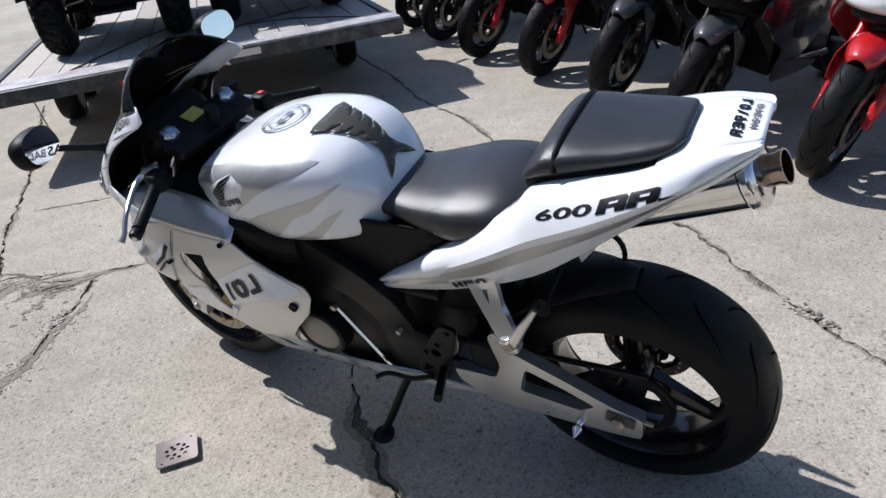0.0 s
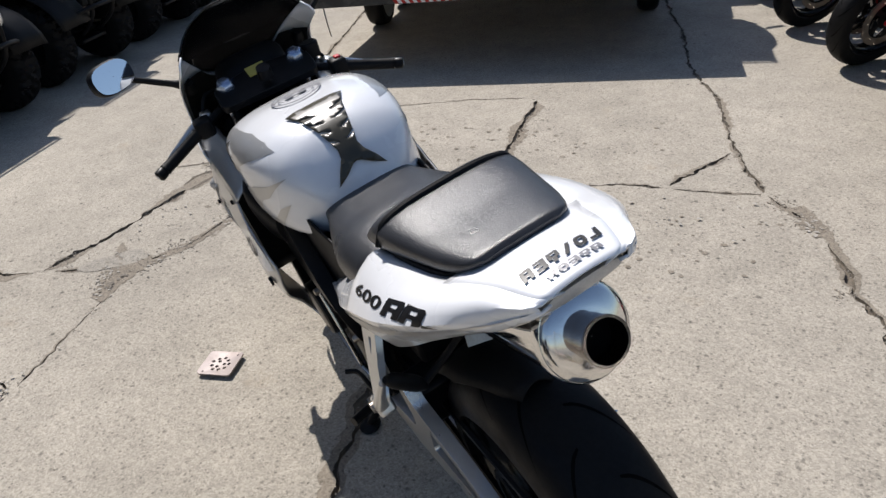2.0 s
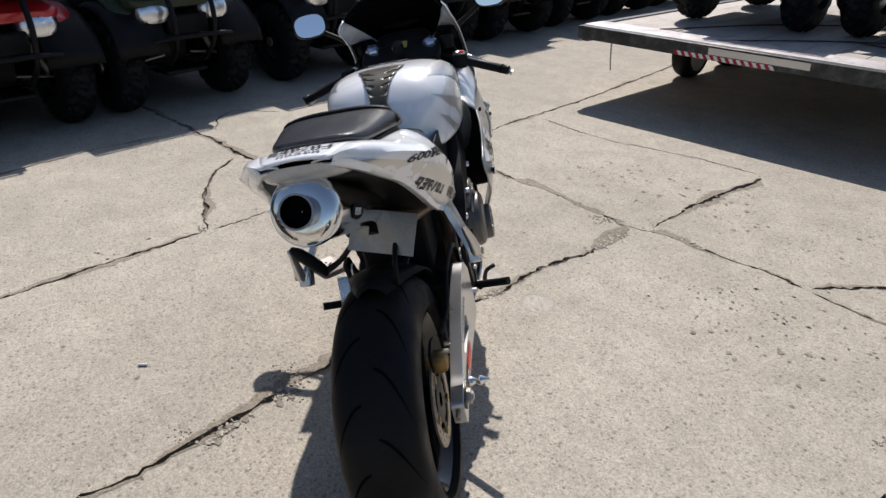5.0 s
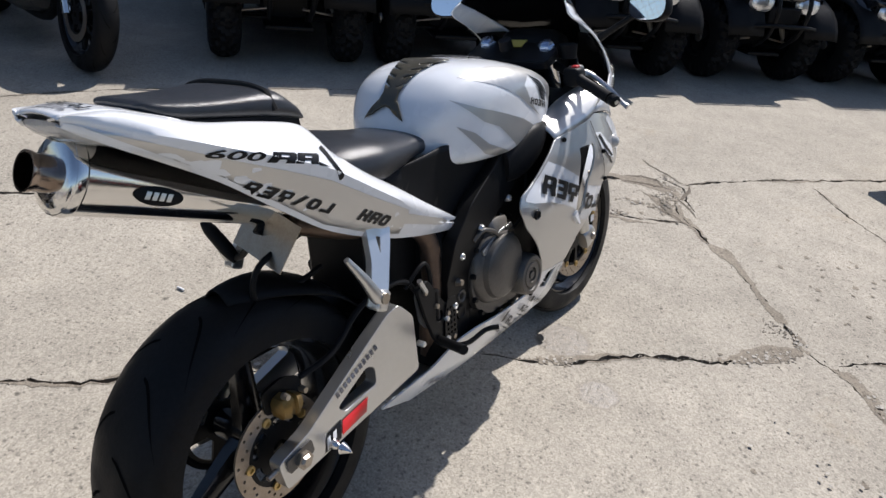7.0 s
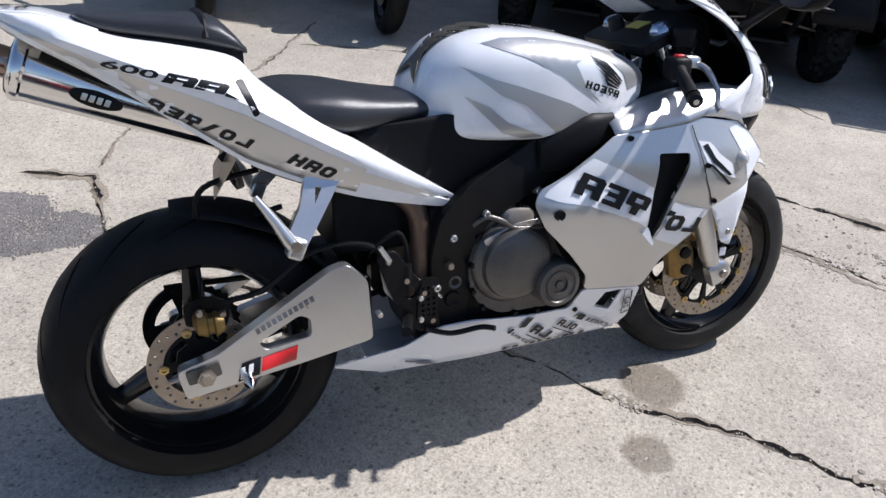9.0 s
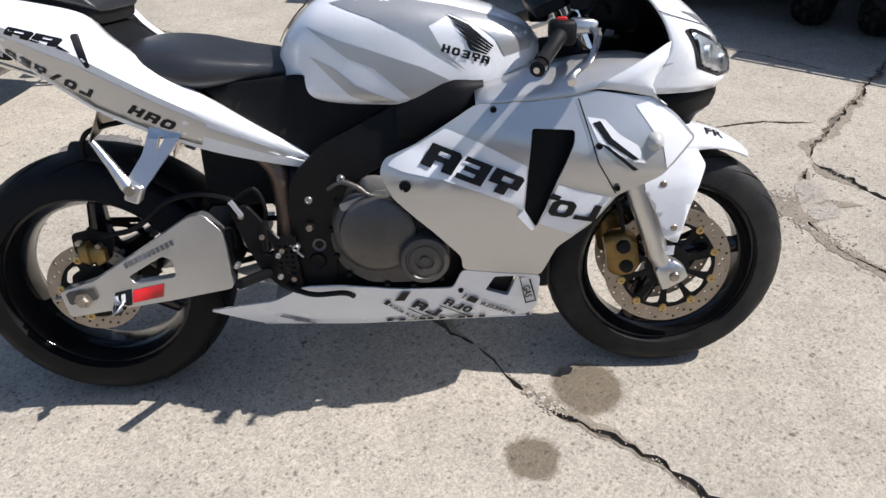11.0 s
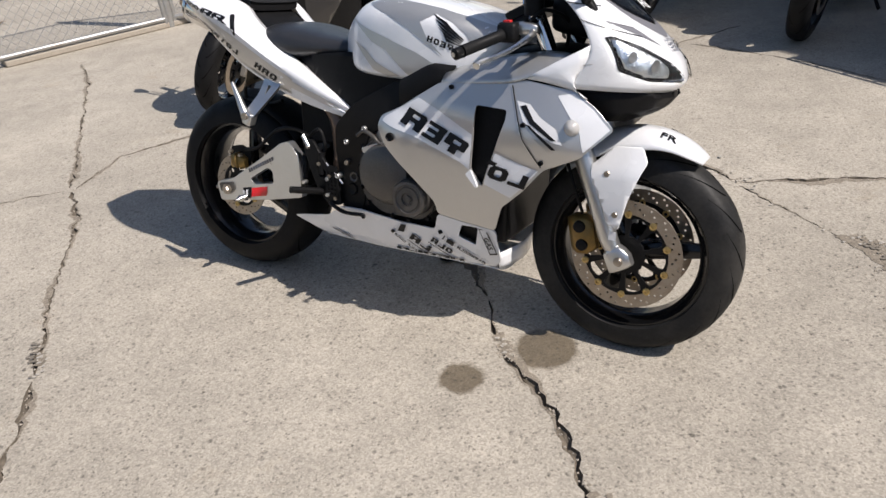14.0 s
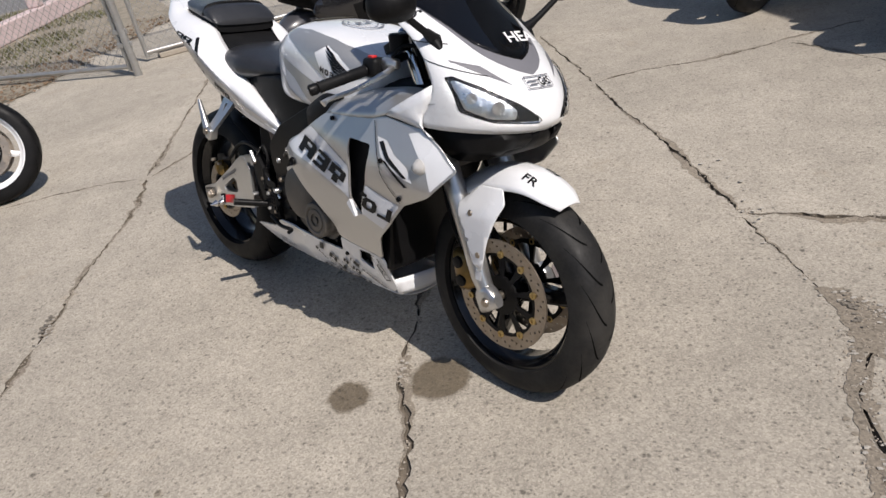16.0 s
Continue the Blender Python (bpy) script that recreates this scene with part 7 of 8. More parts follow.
# crumbled spots and grit beside the cracks
SPOTS = [(-1.86, 2.80, 0.25, 120), (-0.54, 2.88, 0.10, 70), (-1.60, 2.14, 0.12, 90), (-1.56, 2.42, 0.12, 70), (-0.15, 1.18, 0.08, 70), (-0.06, 0.97, 0.09, 60), (0.77, 3.04, 0.12, 70), (-1.71, 1.85, 0.14, 60), (-0.36, 2.10, 0.05, 40), (-0.24, 1.20, 0.07, 70), (-0.10, 0.86, 0.05, 30), (-0.70, 2.93, 0.10, 70), (-1.66, 1.95, 0.14, 90), (0.66, 3.17, 0.09, 70), (-2.04, 1.90, 0.12, 70), (-2.1, 2.85, 0.10, 60), (0.90, 2.60, 0.06, 40), (1.20, 1.60, 0.05, 30), (0.02, 0.30, 0.10, 60), (-1.47, 1.22, 0.05, 30), (-1.58, 2.5, 0.07, 40), (0.12, 0.1, 0.16, 120)]
chips = bmesh.new()


def chip(px, py, s):
    """One flat angular crumb."""
    a, k = rnd.uniform(0, 6.28), rnd.uniform(0.7, 1.5)
    low = [chips.verts.new((px + s * k * math.cos(a + j * 1.57) * rnd.uniform(0.7, 1.2), py + s * math.sin(a + j * 1.57) * rnd.uniform(0.7, 1.2), 0.0)) for j in range(4)]
    top = [chips.verts.new((px + (v.co.x - px) * 0.6, py + (v.co.y - py) * 0.6, s * rnd.uniform(0.5, 0.9))) for v in low]
    chips.faces.new(top)
    for j in range(4):
        chips.faces.new((low[j], low[(j + 1) % 4], top[(j + 1) % 4], top[j]))


for x, y, r, k in SPOTS:
    for _ in range(k):
        chip(rnd.gauss(x, r * 0.35), rnd.gauss(y, r * 0.35), rnd.uniform(0.0015, 0.0055))
for pts, w in CRACKS:
    for (x0, y0), (x1, y1) in zip(pts, pts[1:]):
        for _ in range(int(math.hypot(x1 - x0, y1 - y0) * 75)):
            t = rnd.random()
            chip(x0 + (x1 - x0) * t + rnd.gauss(0, w * 0.9), y0 + (y1 - y0) * t + rnd.gauss(0, w * 0.9), rnd.uniform(0.0015, 0.0045))
for _ in range(1500):
    chip(rnd.uniform(-3.2, 2.0), rnd.uniform(-1.2, 4.2), rnd.uniform(0.001, 0.0035))
tagged(part("grit", chips, RUBBLE, None, "grit and chips of broken concrete by the cracks", 0), category="grit", kind="stuff")

# iron floor plate lying on the concrete
PLATE_METAL = material("dull_zinc", (0.22, 0.185, 0.175), 0.5, metal=0.3, var=0.15, scale=20, dirt=(0.2, 0.15, 0.12), dirt_amount=0.5, dirt_scale=18)
gl = [rounded([(-0.060, -0.052), (0.058, -0.058), (0.062, 0.054), (-0.056, 0.060)], 0.012)]
for k in range(9):
    a = 2 * math.pi * k / 9
    for r in ((0.014,) if k % 3 == 0 else ()) + ((0.030,) if k % 2 == 0 else (0.027,)):
        gl.append(ring_points(r * math.cos(a), r * math.sin(a), 0.0062, 8))
gl.append(ring_points(0.044, 0.043, 0.0035, 8))
gl.append(ring_points(-0.043, -0.040, 0.0035, 8))
gm = plate(gl, 0.0, 0.006)
for v in gm.verts:
    v.co = Vector((v.co.x, v.co.z, v.co.y + 0.004 + 0.006 * (v.co.x / 0.06) ** 2))
plate_thing = part("floor_plate", gm, PLATE_METAL, None, "bent dull metal drain plate with holes lying on concrete", 30, basis=pose(-0.852, 1.588, 0.002, 0, 0, 18))
tagged(plate_thing, category="drain plate")

# a cigarette end on the concrete
stub = part("cigarette_end", tube([(-0.014, 0, 0.0045), (0.0, 0.001, 0.0046), (0.016, 0, 0.0044)], 0.0042, 8, 2), WHITE_DECAL, None, "white cigarette end lying on the concrete", 40, basis=pose(-0.50, 0.81, 0.001, 0, 0, 62))
tagged(stub, category="litter")

# ---- other vehicles ----
TRAILER_WOOD = material("weathered_deck_wood", (0.47, 0.43, 0.39), 0.8, var=0.25, scale=6, bump=0.6, bump_scale=90, random_tint=0.15, dirt=(0.14, 0.12, 0.10), dirt_amount=0.5)
TRAILER_STEEL = material("black_trailer_steel", (0.03, 0.03, 0.03), 0.5, var=0.3, scale=10, dirt=(0.18, 0.12, 0.08), dirt_amount=0.5)
DECK_EDGE = material("scuffed_deck_edge", (0.035, 0.036, 0.036), 0.45, metal=0.3, var=0.3, scale=12, dirt=(0.30, 0.29, 0.27), dirt_amount=0.45, dirt_scale=9)
SCUFF = material("scuffed_pale_steel", (0.50, 0.47, 0.47), 0.5, metal=0.2, var=0.3, scale=9, dirt=(0.12, 0.10, 0.09), dirt_amount=0.7, dirt_scale=7)
DARK_PAINT = material("charcoal_paint", (0.05, 0.05, 0.056), 0.32, var=0.1, coat=0.5)
BLACK_PAINT = material("gloss_black_paint", (0.012, 0.012, 0.014), 0.2, var=0.1, coat=0.6)
GREEN_PAINT = material("olive_plastic", (0.028, 0.034, 0.014), 0.55, var=0.1)
NAVY_PAINT = material("near_black_blue_paint", (0.010, 0.013, 0.024), 0.22, var=0.1, coat=0.6)
BLUE_PAINT = material("deep_blue_paint", (0.012, 0.02, 0.09), 0.28, var=0.1, coat=0.6)
SIDING = material("blue_grey_siding", (0.27, 0.31, 0.37), 0.55, metal=0.2, var=0.1, scale=3, dirt=(0.12, 0.11, 0.10), dirt_amount=0.3)
PINK_BAR = material("faded_painted_timber", (0.55, 0.44, 0.43), 0.8, var=0.15, scale=8)
GRASS = material("dry_grass", (0.10, 0.10, 0.045), 0.9, var=0.4, scale=30, random_tint=0.2)
ROAD = material("grey_road", (0.16, 0.155, 0.15), 0.9, var=0.15, scale=3, bump=0.5, bump_scale=90)
DIRT = material("dry_soil", (0.27, 0.235, 0.18), 0.95, var=0.35, scale=9, bump=1.0, bump_scale=60, dirt=(0.10, 0.085, 0.045), dirt_amount=0.65, dirt_scale=2.2)
LEAVES = material("dead_leaves", (0.20, 0.13, 0.075), 0.9, var=0.5, scale=40)
STRAP = material("dark_webbing", (0.06, 0.035, 0.04), 0.8, var=0.2)
TAPE_RED = material("red_reflective_tape", (0.42, 0.04, 0.03), 0.75, var=0.15, spec=0.15)


def plain_wheel(parent, centre, R, w, rim_r, basis, rim_mat, disc=True, spokes=5, grooves=0, stripe=None):
    m = (basis or Matrix()) @ Matrix.Translation(centre)
    e = part("wheel", lathe([(0.015, w * 0.42), (0.035, w * 0.4), (0.035, -w * 0.4), (0.015, -w * 0.42)], n=16), rim_mat, parent, basis=m)
    part("tyre", tyre_mesh(R, w, rim_r + 0.006, 44), RUBBER, e, "black road tyre", 60)
    if grooves:
        part("tread", tread_grooves(R, w, rim_r + 0.006, grooves, 0.4), GROOVE, e, "", 0)
    part("rim", rim_mesh(rim_r, w * 0.78), rim_mat, e)
    if stripe:
        for s in (-1, 1):
            part("rim_stripe", lathe([(rim_r + 0.004, s * (w * 0.39 + 0.0015)), (rim_r + 0.009, s * (w * 0.39 + 0.0015)), (rim_r + 0.009, s * (w * 0.39 - 0.002)), (rim_r + 0.004, s * (w * 0.39 - 0.002))], n=40, closed=True), stripe, e)
    for k in range(spokes):
        part("spoke", spoke_mesh(0.028, rim_r - 0.03, 0.05, 0.03, 0.045, 0.028, 0.3 + 2 * math.pi * k / spokes), rim_mat, e)
    if disc:
        for s in (-1, 1):
            part("brake_disc", disc_mesh(0.152, 0.112, s * w * 0.52, 0.005, 18), DISC_STEEL, e)
            part("disc_carrier", carrier_mesh(0.115, 0.04, s * w * 0.5, 0.006, 5), BLACK_METAL, e)
    return e


def sport_bike(m, label, paint, second, fender, rim_mat, leg, stripe=None, group="", steer=14.0):
    """A sports motorcycle on its stand: x ahead from below the rear axle."""
    b = thing("motorcycle", m @ pose(0, 0, 0, -10, 0, 0), label, "motorcycle", group)
    fw, rw = (1.40, 0, 0.297), (0, 0, 0.315)
    turned = Matrix.Translation(HEAD) @ Matrix.Rotation(radians(steer), 4, AXIS) @ Matrix.Translation(-HEAD)
    plain_wheel(b, fw, 0.297, 0.122, 0.216, turned, rim_mat, True, 5, 16, stripe)
    plain_wheel(b, rw, 0.315, 0.185, 0.216, None, rim_mat, False, 5, 12, stripe)

    def fk(k, y):
        p = Vector((1.40, y, 0.297)) + AXIS * k
        return (p.x, p.y, p.z)

    for s in (-1, 1):
        f = part("fork_leg", tube([fk(0.02, s * 0.1), fk(0.06, s * 0.1), fk(0.30, s * 0.1), fk(0.31, s * 0.1), fk(0.72, s * 0.1)], [0.024, 0.028, 0.027, 0.022, 0.026], 14, 0), leg, b, "fork leg", basis=turned)
        part("axle_clamp", block(-0.035, 0.03, -0.018, 0.018, -0.03, 0.04), leg, f, basis=pose(1.40, s * 0.1, 0.297, 0, -24, 0), bevel=0.006)
        part("front_caliper", hull([(-0.02, 0.012, 0.05, -0.045, 0, 4, 4), (0.0, 0.030, 0.058, -0.058, 0, 4, 4), (0.05, 0.022, 0.045, -0.05, 0, 4, 4)], 12, 2), BLACK_METAL, b, basis=turned @ pose(1.262, s * 0.075, 0.34, 0, -12, 0))
        part("fork_guard", shell([rounded([(1.30, 0.55), (1.36, 0.60), (1.41, 0.60), (1.42, 0.54), (1.385, 0.40), (1.365, 0.40), (1.33, 0.47)], 0.008)], s, 0, 0.03, fend_y), fender, b, "mudguard flank", solid=0.004, basis=turned)
        q = part("side_fairing", shell([rounded([(0.72, 0.60), (0.80, 0.70), (0.95, 0.76), (1.14, 0.78), (1.30, 0.72), (1.34, 0.66), (1.24, 0.56), (1.10, 0.46), (1.05, 0.30), (0.95, 0.22), (0.55, 0.21), (0.38, 0.25), (0.52, 0.32), (0.84, 0.36), (0.80, 0.50)], 0.02)], s, 0, 0.04), paint, b, "side fairing", 45, solid=0.005)
        part("fairing_vent", shell([rounded([(1.00, 0.66), (1.10, 0.66), (1.06, 0.52), (0.98, 0.50)], 0.01)], s, 0.004, 0.05), BLACK_PLASTIC, q)
        part("handlebar", rod(fk(0.66, s * 0.1), (1.03, s * 0.34, 0.87), 0.012), BLACK_METAL, b, basis=turned)
        part("grip", rod((1.075, s * 0.24, 0.885), (1.03, s * 0.34, 0.87), 0.017), RUBBER, b, basis=turned)
        part("lever", tube([(1.15, s * 0.18, 0.915), (1.14, s * 0.27, 0.895), (1.11, s * 0.36, 0.87)], 0.006, 6, 3), ALLOY, b, basis=turned)
        part("mirror", hull([(-0.02, 0.05, 0.035, -0.035, 0, 2.8, 2.8), (0.0, 0.062, 0.042, -0.04, 0, 2.8, 2.8), (0.04, 0.02, 0.012, -0.012, 0, 2.2, 2.2)], 18, 2), BLACK_PLASTIC, b, basis=pose(1.26, s * 0.34, 1.05))
        part("mirror_stalk", rod((1.26, s * 0.14, 0.97), (1.27, s * 0.32, 1.04), 0.008), BLACK_PLASTIC, b)
        part("headlight", nose_patch(s * np.linspace(0.28, 0.72, 7), np.linspace(0.78, 0.845, 4), 0.006), REFLECTOR, b, "twin headlight", 50)
        part("swingarm", plate([rounded([(-0.05, 0.34), (-0.04, 0.28), (0.2, 0.30), (0.40, 0.36), (0.40, 0.44), (0.3, 0.47), (0.1, 0.39)], 0.015)], s * 0.115, s * 0.145), BLACK_METAL, b, bevel=0.005)
        part("footpeg", rod((0.46, s * 0.15, 0.35), (0.45, s * 0.25, 0.37), 0.012), ALLOY, b)
    part("nose_cowl", nose_region(np.linspace(-1, 1, 25), lambda u: 0.735, screen_edge, 9), second, b, "nose cowl", 50, solid=0.005)
    part("windscreen", nose_region(np.linspace(-0.985, 0.985, 19), lambda u: screen_edge(u) - 0.004, lambda u: 1.132, 9, 0.003), SCREEN, b, "smoked screen", 70, solid=0.003)
    part("inner_cowl", nose_region(np.linspace(-0.985, 0.985, 17), lambda u: 0.745, lambda u: screen_edge(u) - 0.004, 8, -0.014), BLACK_PLASTIC, b, "", 50)
    part("chin", hull([(1.20, 0.15, 0.74, 0.60, 0.68, 4, 4), (1.36, 0.12, 0.74, 0.66, 0.70, 4, 4), (1.45, 0.04, 0.735, 0.70, 0.72, 3, 3)], 16, 2), BLACK_PLASTIC, b)
    part("fuel_tank", hull(TANK, 32, 3), paint, b, "fuel tank", 50)
    part("seat", hull([(0.150, 0.05, 0.842, 0.800, 0.82, 2.5, 3), (0.20, 0.13, 0.866, 0.78, 0.82, 2.6, 3), (0.36, 0.14, 0.855, 0.765, 0.806, 2.8, 3), (0.535, 0.10, 0.832, 0.776, 0.803, 2.6, 3)], 20, 3), VINYL, b, "black seat", 60)
    part("tail_cowl", hull([(-0.29, 0.03, 1.02, 1.0, 1.01, 3, 3), (-0.15, 0.09, 1.02, 0.94, 0.99, 3, 3), (0.05, 0.13, 0.97, 0.84, 0.91, 3, 3), (0.18, 0.14, 0.87, 0.75, 0.82, 3, 3), (0.35, 0.13, 0.77, 0.68, 0.73, 3, 3), (0.5, 0.11, 0.70, 0.64, 0.67, 3, 3)], 20, 3), paint, b, "tail cowl", 50)
    part("pillion_seat", hull([(-0.16, 0.06, 1.04, 1.0, 1.02, 3, 3), (0.0, 0.11, 1.035, 0.96, 0.99, 3, 3), (0.12, 0.11, 1.01, 0.93, 0.96, 3, 3), (0.16, 0.08, 0.96, 0.93, 0.945, 3, 3)], 18, 3), VINYL, b, "black pillion seat", 60)
    part("engine_block", hull([(0.45, 0.10, 0.60, 0.28, 0.45, 6, 6), (0.52, 0.16, 0.66, 0.22, 0.45, 6, 6), (0.86, 0.16, 0.72, 0.24, 0.5, 6, 6), (1.02, 0.14, 0.75, 0.34, 0.55, 6, 6)], 20, 2), BLACK_METAL, b)
    part("frame_beam", block(0.45, 0.95, -0.15, 0.15, 0.60, 0.80), BLACK_METAL, b, bevel=0.03)
    part("silencer", tube([(0.35, -0.15, 0.36), (0.15, -0.19, 0.42), (-0.10, -0.21, 0.50), (-0.16, -0.215, 0.52)], [0.03, 0.05, 0.052, 0.045], 18, 2), BLACK_METAL, b, "black silencer")
    part("radiator", block(1.03, 1.075, -0.17, 0.17, 0.30, 0.62), BLACK_METAL, b, bevel=0.008)
    rr = []
    for k, a in enumerate(np.linspace(radians(62), radians(128), 14)):
        u = k / 13
        r = 0.328 + 0.018 * math.sin(math.pi * min(1, u * 1.2))
        w = float(spl([0, 0.12, 0.4, 1.0], [0.038, 0.066, 0.084, 0.088], u))
        rr.append([(1.40 + (r - 0.04 * abs(v) ** 2.6) * math.cos(a), w * v, 0.297 + (r - 0.04 * abs(v) ** 2.6) * math.sin(a)) for v in np.linspace(-1, 1, 11)])
    part("front_mudguard", skin(bmesh.new(), rr, False), fender, b, "front mudguard", 60, solid=0.004, basis=turned)
    part("side_stand", tube([(0.52, 0.13, 0.28), (0.50, 0.20, 0.16), (0.48, 0.27, 0.05)], 0.011, 8, 2), BLACK_METAL, b)
    part("hugger", skin(bmesh.new(), [[(0.34 * math.cos(a), y, 0.315 + (0.34 - 0.03 * (abs(y) / 0.1) ** 2) * math.sin(a)) for y in np.linspace(-0.1, 0.1, 7)] for a in np.linspace(2.2, 0.6, 10)], False), BLACK_PLASTIC, b, "", solid=0.004)
    return b


def at_front(x, y, heading):
    """The pose of a bike whose front tyre stands at x, y."""
    c, s = math.cos(radians(heading)), math.sin(radians(heading))
    return pose(x - 1.40 * c, y - 1.40 * s, 0.003, 0, 0, heading)


ROW = "motorcycles in a row"
sport_bike(at_front(1.72, 2.82, 207), "white and red sports motorcycle with a red mudguard", RED_PAINT, WHITE, RED_PAINT, RIM_BLACK, RED_PAINT, None, ROW)
sport_bike(at_front(1.36, 3.48, 212), "black sports motorcycle with a dusty dark mudguard", BLACK_PAINT, BLACK_PAINT, DARK_PAINT, RIM_BLACK, BLACK_METAL, None, ROW)
sport_bike(at_front(1.19, 4.27, 212), "black sports motorcycle in a row on concrete", BLACK_PAINT, DARK_PAINT, DARK_PAINT, RIM_BLACK, BLACK_METAL, None, ROW)
sport_bike(at_front(0.90, 5.04, 212), "red and black sports motorcycle with a red mudguard", BLACK_PAINT, RED_PAINT, RED_PAINT, RIM_BLACK, RED_PAINT, None, ROW)
sport_bike(at_front(0.55, 5.84, 212), "black sports motorcycle with red fork guards", BLACK_PAINT, BLACK_PAINT, RED_PAINT, RIM_BLACK, RED_PAINT, None, ROW)
sport_bike(at_front(0.30, 6.68, 212), "dark sports motorcycle at the far end of the row", DARK_PAINT, BLACK_PAINT, BLACK_PAINT, RIM_BLACK, BLACK_METAL, None, ROW)
sport_bike(at_front(0.07, 7.46, 212), "dark sports motorcycle at the far end of the row", BLACK_PAINT, DARK_PAINT, BLACK_PAINT, RIM_BLACK, BLACK_METAL, None, ROW)
sport_bike(at_front(2.35, 0.63, 204), "white-wheeled sports motorcycle standing on concrete", BLACK_PAINT, BLACK_PAINT, BLACK_PAINT, WHITE, BLACK_METAL, None, ROW)
sport_bike(pose(-0.18, -1.40, 0.003, 0, 0, 41.5), "black sports motorcycle with red rim tape by a wire fence", BLACK_PAINT, NAVY_PAINT, DARK_PAINT, RIM_BLACK, ENGINE_LIGHT, RED, steer=26.0)


def cruiser(m, label, fender, bagger=False):
    """A heavy touring motorcycle, nose ahead along x; the front tyre stands at the origin."""
    b = thing("touring_motorcycle", m @ pose(0, 0, 0, -8, 0, 0), label, "motorcycle")
    w = plain_wheel(b, (0, 0, 0.32), 0.32, 0.13, 0.225, None, CHROME if bagger else RIM_BLACK, True, 9, 12)
    plain_wheel(b, (-1.62, 0, 0.32), 0.32, 0.17, 0.215, None, RIM_BLACK, False, 9, 10)
    rr = []
    for a in np.linspace(radians(35 if bagger else 50), radians(170 if bagger else 140), 18):
        rr.append([((0.345 - 0.07 * abs(v) ** 3) * math.cos(a), 0.085 * v, 0.32 + (0.345 - 0.07 * abs(v) ** 3) * math.sin(a)) for v in np.linspace(-1, 1, 11)])
    part("front_fender", skin(bmesh.new(), rr, False), fender, b, "front fender", 60, solid=0.004)
    for s in (-1, 1):
        part("fork_leg", tube([(0.0, s * 0.11, 0.32), (-0.16, s * 0.11, 0.68), (-0.30, s * 0.11, 1.0)], 0.028, 14, 0), CHROME, b, "chrome fork leg")
        part("handlebar", tube([(-0.33, s * 0.04, 1.02), (-0.36, s * 0.18, 1.12), (-0.50, s * 0.40, 1.05)], 0.013, 10), CHROME, b)
        part("grip", rod((-0.47, s * 0.36, 1.065), (-0.55, s * 0.45, 1.03), 0.018), RUBBER, b)
        part("mirror", hull([(-0.02, 0.05, 0.035, -0.035, 0, 2.8, 2.8), (0.02, 0.05, 0.035, -0.035, 0, 2.6, 2.6)], 16, 2), CHROME, b, basis=pose(-0.44, s * 0.40, 1.20))
        part("mirror_stalk", rod((-0.44, s * 0.36, 1.07), (-0.44, s * 0.40, 1.18), 0.006), CHROME, b)
        part("turn_signal", lathe([(0.006, 0.045), (0.03, 0.035), (0.034, 0.0), (0.02, -0.03)], (-0.20 if bagger else -0.22, s * 0.20, 0.80), "X", 16), AMBER, b, "amber turn signal")
        part("saddlebag", hull([(-2.0, 0.06, 0.66, 0.40, 0.53, 4, 4), (-1.9, 0.11, 0.72, 0.36, 0.53, 5, 5), (-1.45, 0.11, 0.72, 0.38, 0.53, 5, 5), (-1.36, 0.07, 0.66, 0.46, 0.55, 4, 4)], 18, 2), fender if bagger else BLACK_PLASTIC, b, "hard saddlebag", basis=pose(0, s * 0.27, 0))
        part("exhaust_pipe", tube([(-0.75, s * 0.16, 0.30), (-1.2, s * 0.22, 0.28), (-1.95, s * 0.25, 0.30)], [0.03, 0.04, 0.045], 14), CHROME, b, "chrome exhaust pipe")
        if bagger:
            part("crash_bar", tube([(-0.35, s * 0.10, 0.75), (-0.28, s * 0.34, 0.66), (-0.26, s * 0.40, 0.45), (-0.34, s * 0.30, 0.30), (-0.45, s * 0.10, 0.26)], 0.016, 10), CHROME, b, "chrome crash bar")
            part("lower_fairing", hull([(-0.44, 0.10, 0.74, 0.28, 0.5, 4, 4), (-0.38, 0.13, 0.76, 0.26, 0.5, 4, 4), (-0.31, 0.11, 0.74, 0.30, 0.5, 4, 4)], 18, 2), BLACK_PLASTIC, b, "black leg shield", basis=pose(0, s * 0.26, 0))
        else:
            part("highway_peg", rod((-0.40, s * 0.12, 0.34), (-0.36, s * 0.32, 0.36), 0.016), CHROME, b)
    part("headlamp", lathe([(0.02, 0.06), (0.08, 0.045), (0.10, 0.0), (0.085, -0.08), (0.02, -0.11)], (-0.12, 0, 0.90), "X", 24), CHROME, b, "chrome headlamp")
    part("headlamp_lens", lathe([(0.002, 0.068), (0.06, 0.060), (0.078, 0.05)], (-0.12, 0, 0.90), "X", 24), LENS, b)
    if bagger:
        part("fairing", hull([(-0.42, 0.36, 1.18, 0.82, 1.0, 2.6, 3), (-0.28, 0.38, 1.20, 0.80, 1.0, 2.6, 3), (-0.12, 0.24, 1.10, 0.82, 0.96, 2.6, 3), (-0.06, 0.10, 1.0, 0.86, 0.93, 2.4, 3)], 28, 3), fender, b, "black handlebar fairing", 60)
        part("fender_lamp", hull([(-0.03, 0.02, 0.016, -0.016, 0, 3, 3), (0.0, 0.035, 0.024, -0.02, 0, 3, 3), (0.03, 0.02, 0.012, -0.012, 0, 3, 3)], 14, 2), AMBER, b, "amber marker lamp", basis=pose(0.24, 0, 0.60, 0, 40, 0))
